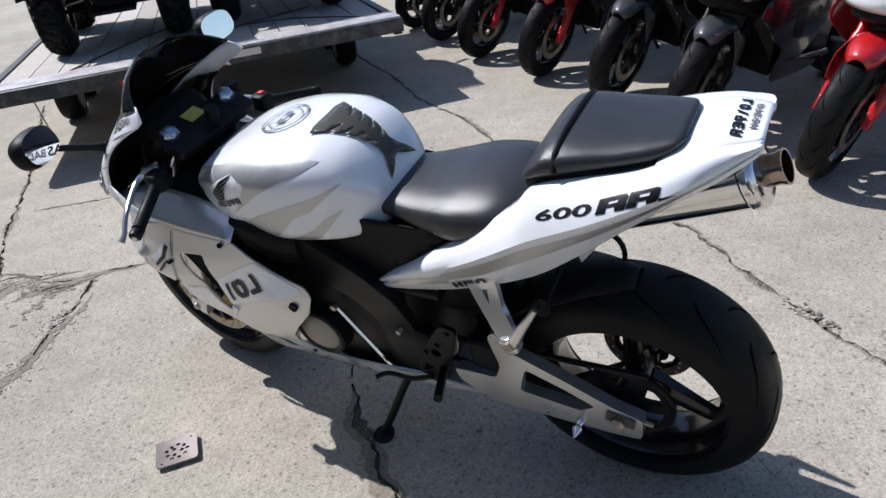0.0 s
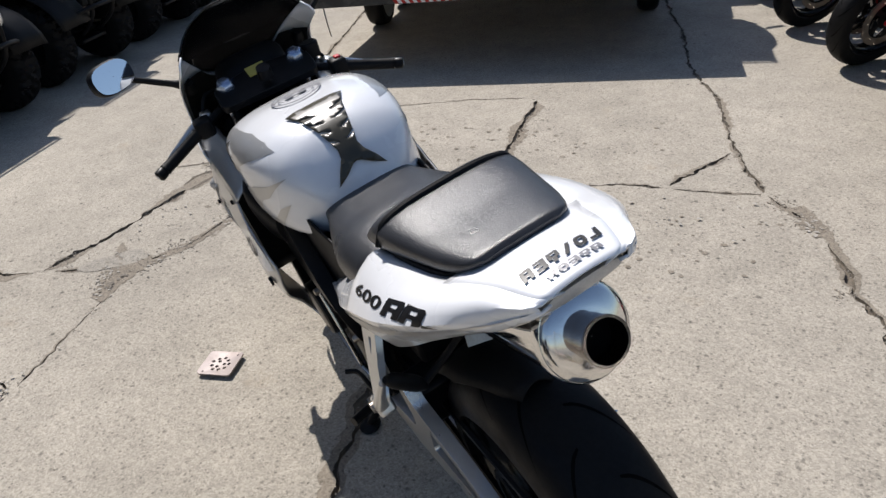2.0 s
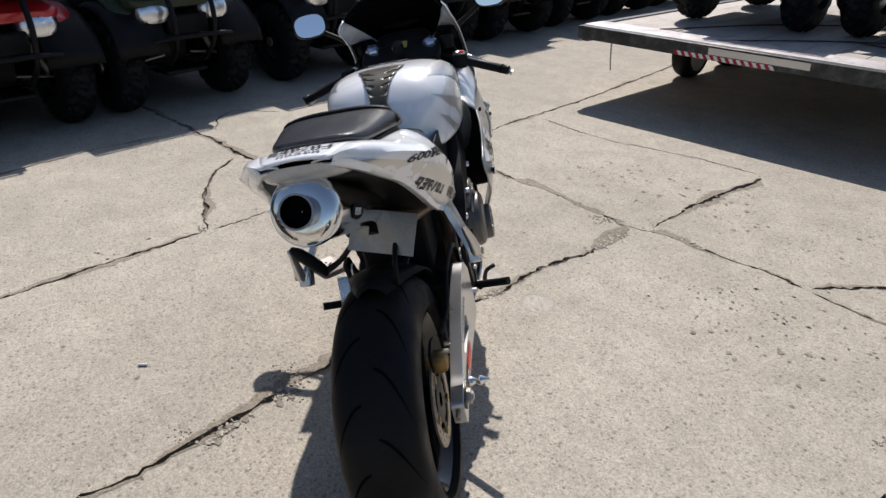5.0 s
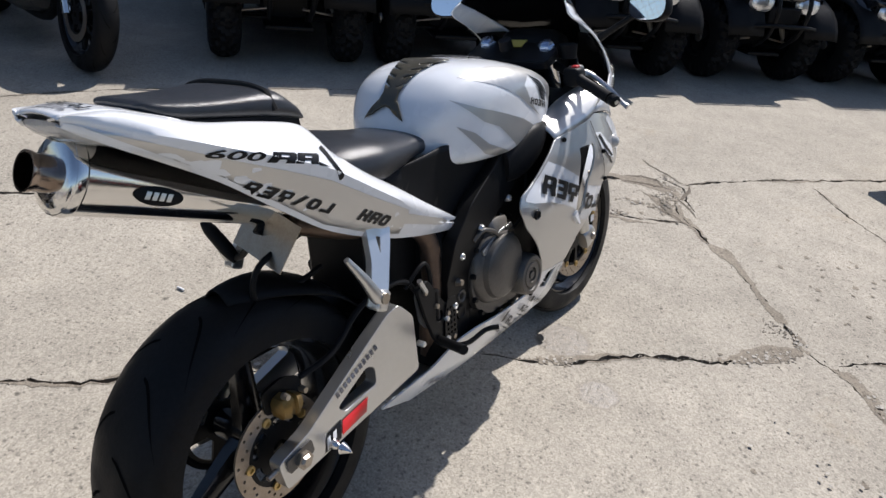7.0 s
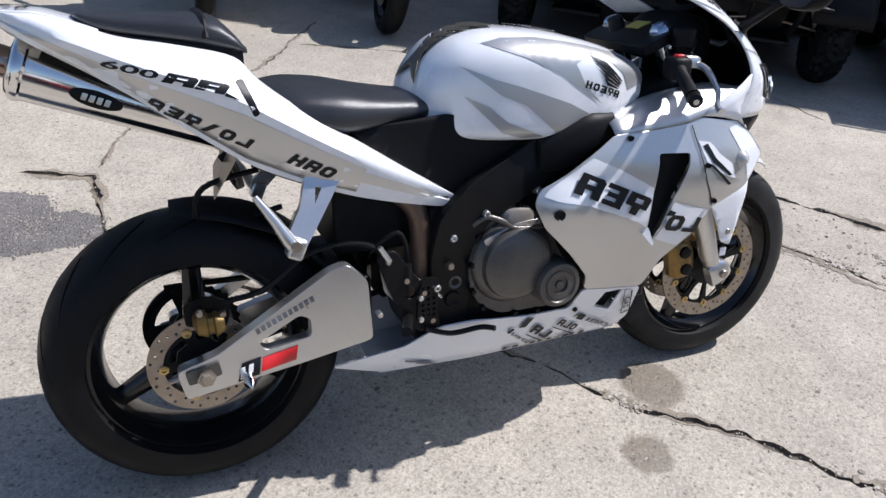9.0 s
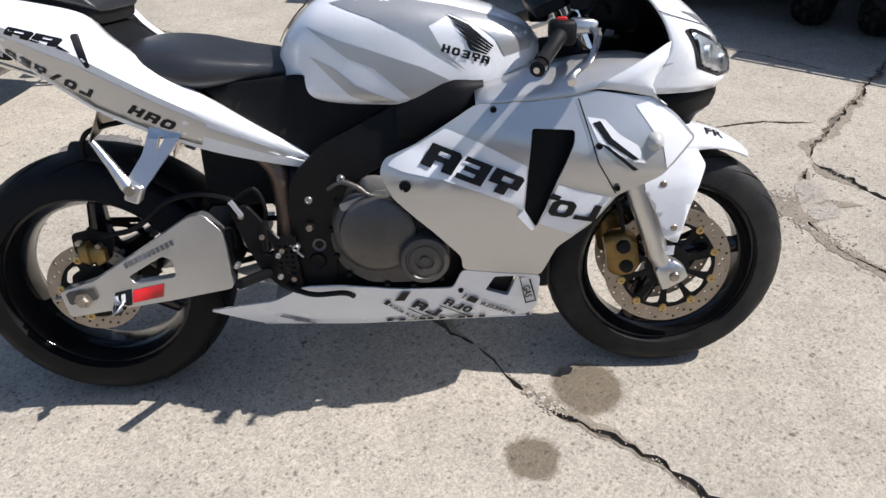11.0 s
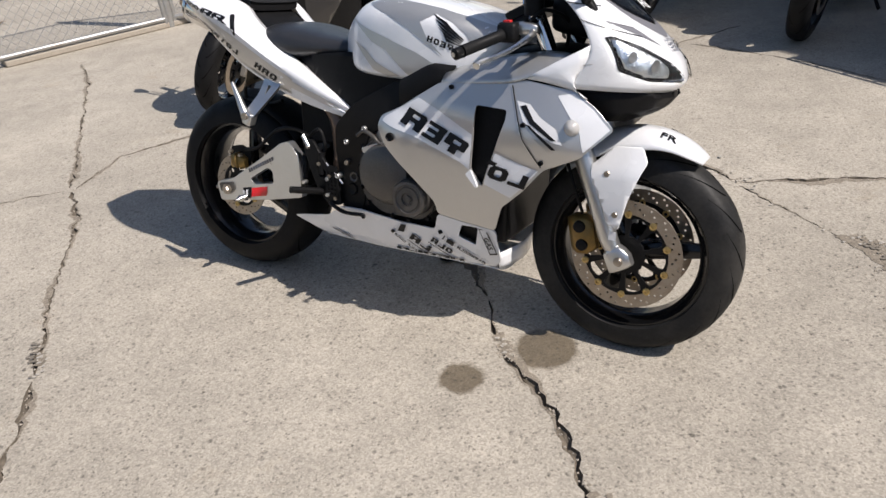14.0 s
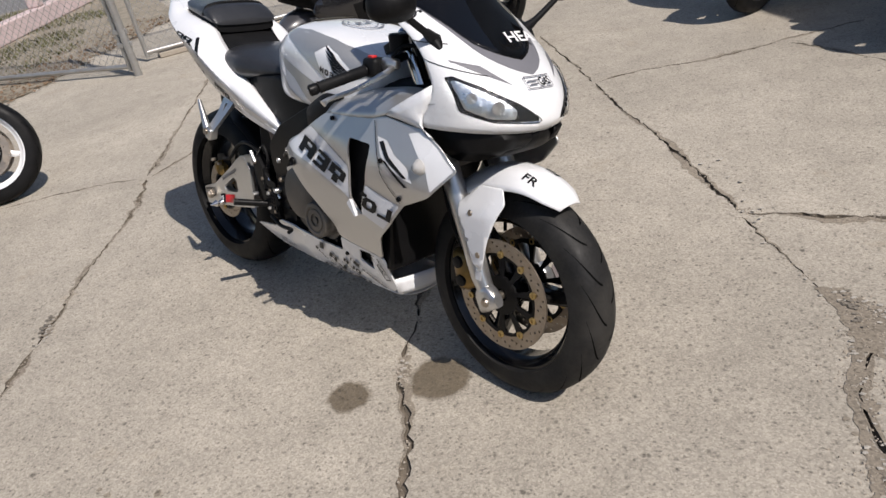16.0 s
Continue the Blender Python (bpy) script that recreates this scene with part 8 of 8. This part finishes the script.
        part("marker_plate", block(-0.004, 0.004, -0.07, 0.07, -0.07, 0.07), CHROME, b, "chrome plate behind the marker", basis=pose(0.05, 0.15, 0.62, 0, -20, 0), bevel=0.003)
    part("fuel_tank", hull([(-1.0, 0.05, 0.80, 0.70, 0.75, 3, 3), (-0.85, 0.14, 0.90, 0.68, 0.78, 3, 3), (-0.6, 0.18, 0.96, 0.70, 0.82, 3, 3), (-0.42, 0.12, 0.96, 0.76, 0.85, 3, 3), (-0.38, 0.05, 0.92, 0.80, 0.86, 3, 3)], 24, 3), fender if bagger else BLUE_PAINT, b, "fuel tank", 60)
    part("seat", hull([(-1.85, 0.08, 0.80, 0.72, 0.76, 3, 3), (-1.6, 0.15, 0.84, 0.68, 0.76, 3, 3), (-1.2, 0.16, 0.76, 0.62, 0.70, 3, 3), (-0.95, 0.10, 0.78, 0.66, 0.72, 3, 3)], 20, 3), VINYL, b, "black seat", 60)
    part("rear_fender", hull([(-2.05, 0.05, 0.62, 0.45, 0.53, 3, 3), (-1.85, 0.10, 0.74, 0.45, 0.6, 3, 3), (-1.4, 0.11, 0.74, 0.5, 0.62, 3, 3), (-1.2, 0.08, 0.66, 0.5, 0.6, 3, 3)], 18, 2), fender, b, "", 60)
    part("engine", hull([(-1.15, 0.14, 0.55, 0.22, 0.4, 5, 5), (-0.95, 0.2, 0.66, 0.2, 0.42, 5, 5), (-0.65, 0.2, 0.68, 0.2, 0.42, 5, 5), (-0.5, 0.14, 0.6, 0.25, 0.42, 5, 5)], 20, 2), ENGINE, b, "dark engine")
    part("frame", tube([(-0.32, 0, 0.90), (-0.42, 0, 0.55), (-0.55, 0, 0.20), (-1.3, 0, 0.20), (-1.62, 0, 0.34)], 0.03, 10), BLACK_METAL, b)
    part("side_stand", rod((-0.85, 0.15, 0.25), (-0.82, 0.30, 0.05), 0.012), BLACK_METAL, b)
    return b


cruiser(pose(-1.95, -1.47, 0.003, 0, 0, 48), "black touring motorcycle with chrome crash bars and amber lamps", BLACK_PAINT, True)
cruiser(pose(-2.66, -0.54, 0.003, 0, 0, 48), "dark cruiser motorcycle with a bare metal front fender", ALLOY)


def knobbly(R, w, rim):
    """A tyre whose tread stands up in staggered blocks."""
    bm = tyre_mesh(R - 0.020, w, rim, 104)
    for v in bm.verts:
        r = math.hypot(v.co.x, v.co.z)
        if r > rim + (R - rim) * 0.55:
            k = int((math.atan2(v.co.z, v.co.x) / (2 * math.pi) + 1) * 52)
            row = int((v.co.y / w + 0.5) * 5.99)
            if (k + row) % 2:
                v.co.x *= (r + 0.022) / r
                v.co.z *= (r + 0.022) / r
    return bm


def quad(m, label, paint, group="", utility=True):
    """An all-terrain vehicle, x ahead, from the ground below its middle."""
    q = thing("quad_bike", m, label, "quad bike", group)
    for x, w in ((0.63, 0.22), (-0.63, 0.27)):
        for s in (-1, 1):
            e = part("wheel", lathe([(0.02, 0.10), (0.14, 0.085), (0.15, 0.0), (0.14, -0.085), (0.02, -0.10)], n=20), RIM_BLACK, q, basis=pose(x, s * 0.41, 0.315))
            part("tyre", knobbly(0.315, w, 0.155), RUBBER, e, "knobbly black tyre", 35)
            part("hub_cap", lathe([(0.01, s * 0.115), (0.035, s * 0.11), (0.04, s * 0.085)], n=14), STEEL, e)
    for s in (-1, 1):
        rings = []
        for k, a in enumerate(np.linspace(radians(54), radians(132), 13)):
            r = 0.40 + 0.03 * math.sin(math.pi * k / 12)
            rings.append([(0.63 + r * math.cos(a), s * y, 0.33 + (r + dz) * math.sin(a)) for y, dz in ((0.18, 0.04), (0.28, 0.03), (0.38, 0.015), (0.47, -0.005))])
        part("front_fender", skin(bmesh.new(), rings, False), paint, q, "front fender", 50, solid=0.006)
        rings = []
        for k, a in enumerate(np.linspace(radians(15), radians(168), 13)):
            r = 0.40 + 0.03 * math.sin(math.pi * k / 12)
            rings.append([(0.63 + (r + 0.004) * math.cos(a), s * y, 0.33 + (r + dz) * math.sin(a)) for y, dz in ((0.20, -0.012), (0.36, -0.016), (0.455, -0.02), (0.50, -0.026), (0.54, -0.05))])
        part("fender_flare", skin(bmesh.new(), rings, False), BLACK_PLASTIC, q, "black fender flare", 50, solid=0.006)
        rings = []
        for k, a in enumerate(np.linspace(radians(10), radians(160), 13)):
            r = 0.41 + 0.03 * math.sin(math.pi * k / 12)
            rings.append([(-0.63 + r * math.cos(a), s * y, 0.33 + (r + dz) * math.sin(a)) for y, dz in ((0.20, 0.06), (0.30, 0.05), (0.42, 0.03), (0.58, 0.0), (0.62, -0.03))])
        part("rear_fender", skin(bmesh.new(), rings, False), paint, q, "rear fender", 50, solid=0.006)
        part("footwell", block(-0.25, 0.25, s * 0.20, s * 0.55, 0.30, 0.33), BLACK_PLASTIC, q, bevel=0.01)
        lamp = part("headlight", hull([(0.86, 0.05, 0.03, -0.035, 0, 3, 3), (0.92, 0.10, 0.055, -0.05, 0, 3, 3), (0.965, 0.075, 0.04, -0.045, 0, 2.6, 2.6), (0.975, 0.03, 0.015, -0.02, 0, 2.4, 2.4)], 18, 2), REFLECTOR, q, "clear headlight", basis=pose(-0.02, s * 0.225, 0.665, 0, 0, 0) @ Matrix.Diagonal((1.0, 1.15, 1.3, 1)))
        part("lamp_bezel", hull([(0.84, 0.07, 0.045, -0.05, 0, 3, 3), (0.90, 0.115, 0.065, -0.06, 0, 3, 3), (0.915, 0.11, 0.06, -0.056, 0, 3, 3)], 18, 2), BLACK_PLASTIC, lamp)
        part("side_panel", block(-0.40, 0.42, s * 0.17, s * 0.26, 0.33, 0.76), BLACK_PLASTIC, q, "black side panel", bevel=0.03)
        part("mud_flap", block(0.24, 0.27, s * 0.26, s * 0.52, 0.24, 0.62), BLACK_PLASTIC, q, bevel=0.008)
        part("shock", tube([(0.62, s * 0.20, 0.62), (0.66, s * 0.33, 0.33)], 0.022, 12, 0), ENGINE_LIGHT, q, "coil shock")
        for dx in (-0.07, 0.07):
            part("wishbone", rod((0.62 + dx, s * 0.12, 0.28), (0.64, s * 0.38, 0.28), 0.014), BLACK_METAL, q)
        part("tie_rod", rod((0.74, s * 0.10, 0.36), (0.72, s * 0.36, 0.32), 0.009), STEEL, q)
        part("handlebar", tube([(0.22, s * 0.02, 1.00), (0.20, s * 0.14, 1.07), (0.08, s * 0.36, 1.08)], 0.013, 10), BLACK_METAL, q)
        part("grip", rod((0.10, s * 0.30, 1.08), (0.06, s * 0.40, 1.08), 0.019), RUBBER, q)
        part("bumper_upright", tube([(0.86, s * 0.13, 0.32), (1.00, s * 0.14, 0.45), (1.03, s * 0.15, 0.66), (0.94, s * 0.16, 0.84)], 0.018, 10), BLACK_METAL, q, "black front bumper tube")
    part("hood", hull([(0.10, 0.16, 0.96, 0.66, 0.80, 4, 4), (0.35, 0.24, 0.90, 0.60, 0.75, 4, 4), (0.70, 0.36, 0.84, 0.66, 0.74, 4, 4), (0.88, 0.37, 0.79, 0.69, 0.74, 4, 4), (0.94, 0.30, 0.755, 0.70, 0.73, 3, 3)], 24, 3), paint, q, "hood", 50)
    part("grille", block(0.86, 0.955, -0.15, 0.15, 0.52, 0.65), BLACK_PLASTIC, q, bevel=0.015)
    part("bumper_bar", tube([(0.99, -0.30, 0.50), (1.04, -0.15, 0.52), (1.05, 0.0, 0.52), (1.04, 0.15, 0.52), (0.99, 0.30, 0.50)], 0.017, 10), BLACK_METAL, q)
    part("skid_plate", block(-0.5, 0.86, -0.16, 0.16, 0.24, 0.27), BLACK_METAL, q, bevel=0.01)
    part("engine", hull([(-0.35, 0.16, 0.62, 0.27, 0.45, 5, 5), (-0.1, 0.20, 0.66, 0.26, 0.45, 5, 5), (0.3, 0.2, 0.68, 0.26, 0.45, 5, 5), (0.6, 0.15, 0.6, 0.27, 0.45, 5, 5)], 16, 2), BLACK_METAL, q)
    part("seat", hull([(-0.75, 0.12, 0.88, 0.76, 0.82, 3, 3), (-0.5, 0.17, 0.88, 0.72, 0.80, 3, 3), (-0.1, 0.14, 0.84, 0.68, 0.76, 3, 3), (0.12, 0.11, 0.88, 0.72, 0.80, 3, 3)], 18, 3), VINYL, q, "black seat", 60)
    part("dash_pod", hull([(0.14, 0.05, 1.04, 0.94, 0.99, 3, 3), (0.22, 0.09, 1.08, 0.92, 1.0, 3, 3), (0.30, 0.05, 1.04, 0.94, 0.99, 3, 3)], 14, 2), BLACK_PLASTIC, q)
    if utility:
        for x0, x1 in ((0.42, 0.98), (-1.05, -0.45)):
            part("cargo_tray", block(x0 - 0.04, x1 - 0.01, -0.40, 0.40, 0.855, 0.885), BLACK_PLASTIC, q, "black moulded cargo tray", bevel=0.012)
            rk = part("rack", tube([(x0, -0.36, 0.90), (x1, -0.38, 0.90), (x1, 0.38, 0.90), (x0, 0.36, 0.90), (x0, -0.36, 0.90)], 0.013, 8, 0), BLACK_METAL, q, "black steel rack")
            for y in (-0.18, 0.0, 0.18):
                part("rack_bar", rod((x0, y, 0.905), (x1, y, 0.905), 0.010, 8), BLACK_METAL, rk)
            for y in (-0.3, 0.3):
                part("rack_leg", rod(((x0 + x1) / 2, y, 0.90), ((x0 + x1) / 2, y * 0.9, 0.76), 0.011, 8), BLACK_METAL, rk)
    return q


def quad_at(x, y, heading):
    """x, y: on the ground midway between the front wheels."""
    c, s = math.cos(radians(heading)), math.sin(radians(heading))
    return pose(x - 0.63 * c, y - 0.63 * s, 0.003, 0, 0, heading)


QROW = "quad bikes in a row"
red_quad = quad(quad_at(-3.50, 0.46, 19), "red and black quad bike with a front rack", RED_PAINT, QROW)
quad(quad_at(-3.88, 1.57, 19), "olive quad bike with a black front bumper", GREEN_PAINT, QROW)
copy_thing(red_quad, quad_at(-4.32, 2.88, 18))
black_quad = quad(quad_at(-4.80, 4.15, 18), "black quad bike parked in a row", BLACK_PAINT, QROW)
for px, py in ((-5.20, 5.40), (-5.66, 6.65), (-6.10, 7.95), (-6.55, 9.25), (-7.0, 10.55), (-7.45, 11.85)):
    copy_thing(black_quad, quad_at(px, py, 18))

# ---- flat trailer with a quad on it ----
TX = Vector((0.969, 0.247, 0))
TY = Vector((-0.247, 0.969, 0))
TR = Matrix(((TX.x, TY.x, 0, -2.64), (TX.y, TY.y, 0, 4.31), (0, 0, 1, 0), (0, 0, 0, 1)))
trailer = thing("flat_trailer", TR, "flat deck trailer with worn planks and steel edges", "trailer")
for k in range(14):
    part("plank", block(0.06 + 0.182 * k, 0.06 + 0.182 * k + 0.172, 0.05, 5.6, 0.505, 0.540 + 0.002 * (k % 3)), TRAILER_WOOD, trailer)
part("rear_beam", block(0, 2.67, -0.01, 0.05, 0.455, 0.548), DECK_EDGE, trailer, "scuffed steel rear edge", bevel=0.006)
for x in (0.0, 2.61):
    part("side_rail", block(x, x + 0.06, 0.05, 5.6, 0.43, 0.550), TRAILER_STEEL, trailer, bevel=0.006)
for y in (0.6, 1.6, 2.6, 3.6, 4.6):
    part("cross_member", block(0.06, 2.61, y, y + 0.06, 0.42, 0.50), TRAILER_STEEL, trailer)
for k in range(26):
    bm = block(0.80 + 0.026 * k, 0.826 + 0.026 * k, -0.0145, -0.011, 0.458, 0.486)
    for v in bm.verts:
        v.co.x += (0.486 - v.co.z) * 0.7
    part("reflector", bm, TAPE_RED if k % 2 == 0 else WHITE_DECAL, trailer)
part("edge_strip", block(0.0, 2.67, 0.05, 0.30, 0.543, 0.551), SCUFF, trailer, "pale scuffed steel strip along the deck edge", bevel=0.002)
part("plate_strip", block(1.05, 1.70, -0.016, -0.011, 0.492, 0.535), ALLOY, trailer, "bright dented strip")
for x in (0.12, 2.35):
    for y in (1.05, 1.80):
        e = part("trailer_wheel", lathe([(0.03, 0.09), (0.16, 0.08), (0.17, 0.0), (0.16, -0.08), (0.03, -0.09)], n=24), GALV, trailer, basis=TR.to_3x3().to_4x4().inverted() @ TR.to_3x3().to_4x4() @ pose(x + 0.10, y + 0.34, 0.215, 0, 0, 90))
        part("tyre", tyre_mesh(0.215, 0.17, 0.15, 40), RUBBER, e, "black trailer tyre", 60)
for k, (x0, y0, x1, y1) in enumerate(((0.5, 0.3, 1.3, 1.6), (1.0, 0.2, 2.2, 1.2), (1.6, 0.9, 2.45, 0.3))):
    part("strap", tube([(x0, y0, 0.55), ((x0 + x1) / 2, (y0 + y1) / 2 + 0.15, 0.552), (x1, y1, 0.55)], 0.005, 6), STRAP, trailer, "slack dark tie-down strap")
part("hanging_chain", tube([(0.30, 0.0, 0.46), (0.32, -0.02, 0.34), (0.33, -0.02, 0.27)], 0.005, 6), STEEL, trailer)
def on_deck(x, y, heading):
    return TR @ pose(x, y, 0.548, 0, 0, heading)
copy_thing(black_quad, on_deck(0.77, 1.68, -88))
copy_thing(black_quad, on_deck(2.02, 1.80, -93))

# ---- building, fence and roadside ----
building = thing("metal_building", pose(-5.11, -0.75, 0, 0, 0, 111), "long building with blue-grey metal siding behind parked vehicles", "building")
part("wall", block(-7.0, 11.0, 0.0, 5.0, 0, 5.2), SIDING, building, "smooth metal wall")
part("roof", block(-7.1, 11.1, -0.02, 5.1, 5.2, 5.3), SIDING, building)
part("plinth", block(-7.0, 11.0, -0.03, -0.002, 0, 0.16), BLACK_PLASTIC, building, "dark base strip")
for k in range(15):
    part("siding_seam", block(-6.4 + 1.2 * k, -6.38 + 1.2 * k, -0.012, -0.002, 0.16, 5.2), SIDING, building)
for z in (1.1, 2.2, 3.3, 4.4):
    part("siding_seam", block(-7.0, 11.0, -0.008, -0.002, z, z + 0.02), SIDING, building)


def chain_link(name, a, b, h, label, rails=True):
    a, b = Vector((*a, 0)), Vector((*b, 0))
    L = (b - a).length
    m = Matrix.Translation(a) @ Matrix.Rotation(math.atan2(b.y - a.y, b.x - a.x), 4, "Z")
    f = thing(name, m, label, "fence")
    z0 = 0.10
    bm = bmesh.new()
    step = 0.078
    for k in range(int((L + h) / step) + 1):
        for s in (0, 1):
            c = k * step - h
            p, q = (max(0.0, c), max(0.0, -c)), (min(L, c + h), min(h, L - c))
            if q[0] - p[0] < 0.02:
                continue
            p, q = (Vector((p[0], 0.002, z0 + p[1])), Vector((q[0], 0.002, z0 + q[1])))
            if s:
                p, q = Vector((L - p.x, -0.002, p.z)), Vector((L - q.x, -0.002, q.z))
            tube([p, q], 0.0021, 4, 0, bm)
    part("wire_mesh", bm, GALV, f, "diamond wire mesh", 0)
    for z, r in ((z0 - 0.02, 0.021), (z0 + h, 0.021)):
        part("rail", rod((0, 0, z), (L, 0, z), r), GALV, f)
    for x in (0.0, L):
        part("frame_post", rod((x, 0, 0.04), (x, 0, z0 + h), 0.021), GALV, f)
    return f


chain_link("gate", (3.16, -2.30), (1.95, -3.20), 1.75, "galvanised chain link gate standing ajar")
chain_link("fence", (1.88, -3.26), (-1.18, -3.40), 1.75, "galvanised chain link fence panel")
chain_link("fence", (3.06, -1.86), (7.4, -2.38), 1.75, "galvanised chain link fence panel beyond the gate post")
for x, y in ((2.99, -1.84), (-1.27, -3.42), (1.92, -3.23)):
    p = thing("fence_post", pose(x, y, 0), "galvanised round steel fence post", "post", "fence posts")
    part("tube", rod((0, 0, 0), (0, 0, 2.0), 0.034, 16), GALV, p)
    part("cap", lathe([(0.002, 2.03), (0.025, 2.02), (0.037, 2.0), (0.037, 1.98)], axis="Z", n=16), GALV, p)
    for z in (0.25, 0.36, 1.6):
        part("hinge", block(-0.05, 0.09, -0.012, 0.012, z, z + 0.04), GALV, p, bevel=0.004)
tagged(part("kerb_strip", block(0, 3.6, -0.10, 0.10, 0.0, 0.05), RUBBLE, None, "rust-stained concrete sill below the gate", basis=pose(3.12, -2.42, 0, 0, 0, 217), bevel=0.01), category="kerb", kind="structure")
road = sheet([(2.0, -16), (40, -16), (40, -3.6), (7.2, -3.2), (5.4, -5.2), (3.2, -8.5)], 0.006)
tagged(part("road", road, ROAD, None, "grey road beyond the fence", 0), category="road", kind="structure")
soil_line = [(4.05 + 0.16 * noise.noise(Vector((k * 0.37, 5, 0))) + 0.05 * noise.noise(Vector((k * 1.9, 2, 0))), -0.2 - 0.1 * k, 0) for k in range(44)]
soil = sheet([(x, y) for x, y, _ in soil_line] + [(5.6, -6.4), (7.2, -8.2), (10.5, -5.4), (10.5, 0.8), (5.2, 0.4)], 0.009)
tagged(part("verge", soil, DIRT, None, "bare soil verge", 0), category="verge", kind="structure")
blades = bmesh.new()
for _ in range(15000):
    x, y = rnd.uniform(4.7, 8.6), rnd.uniform(-7.2, -2.0)
    if noise.noise(Vector((x * 0.9, y * 0.9, 3))) < rnd.uniform(-0.2, 0.1) or x + y > 4.6 or x + y < 0.2:
        continue
    h, w, a = rnd.uniform(0.015, 0.05), rnd.uniform(0.005, 0.014), rnd.uniform(0, 6.28)
    lx, ly = rnd.gauss(0, 0.035), rnd.gauss(0, 0.035)
    v = [blades.verts.new(p) for p in ((x - w * math.cos(a), y - w * math.sin(a), 0.009), (x + w * math.cos(a), y + w * math.sin(a), 0.009), (x + lx, y + ly, 0.009 + h))]
    blades.faces.new(v)
tagged(part("grass", blades, GRASS, None, "thin dry grass on the verge", 0), category="grass", kind="stuff")
litter = bmesh.new()
for _ in range(1600):
    k = rnd.randrange(len(soil_line) - 1)
    x, y = soil_line[k][0] + abs(rnd.gauss(0, 0.45)) - 0.08, soil_line[k][1] + rnd.uniform(-0.1, 0.1)
    r, a, z = rnd.uniform(0.006, 0.022), rnd.uniform(0, 6.28), 0.011
    ring = [litter.verts.new((x + r * math.cos(a + j * 1.26) * (1.5 if j == 0 else 0.8), y + r * math.sin(a + j * 1.26) * (1.5 if j == 0 else 0.8), z + rnd.uniform(0, 0.012))) for j in range(5)]
    litter.faces.new(ring)
tagged(part("leaf_litter", litter, LEAVES, None, "dead leaves and crumbs along the verge", 0), category="leaves", kind="stuff")
barrier = thing("timber_barrier", pose(6.55, -4.9, 0.008, 0, 0, -78), "low faded white and pink timber barrier", "barrier")
part("beam", block(-1.6, 2.3, -0.09, 0.09, 0.0, 0.24), PINK_BAR, barrier, bevel=0.02)
for x in (0.35, 2.0):
    part("stub", block(x - 0.09, x + 0.09, -0.08, 0.08, 0.24, 0.42), PINK_BAR, barrier, bevel=0.02)
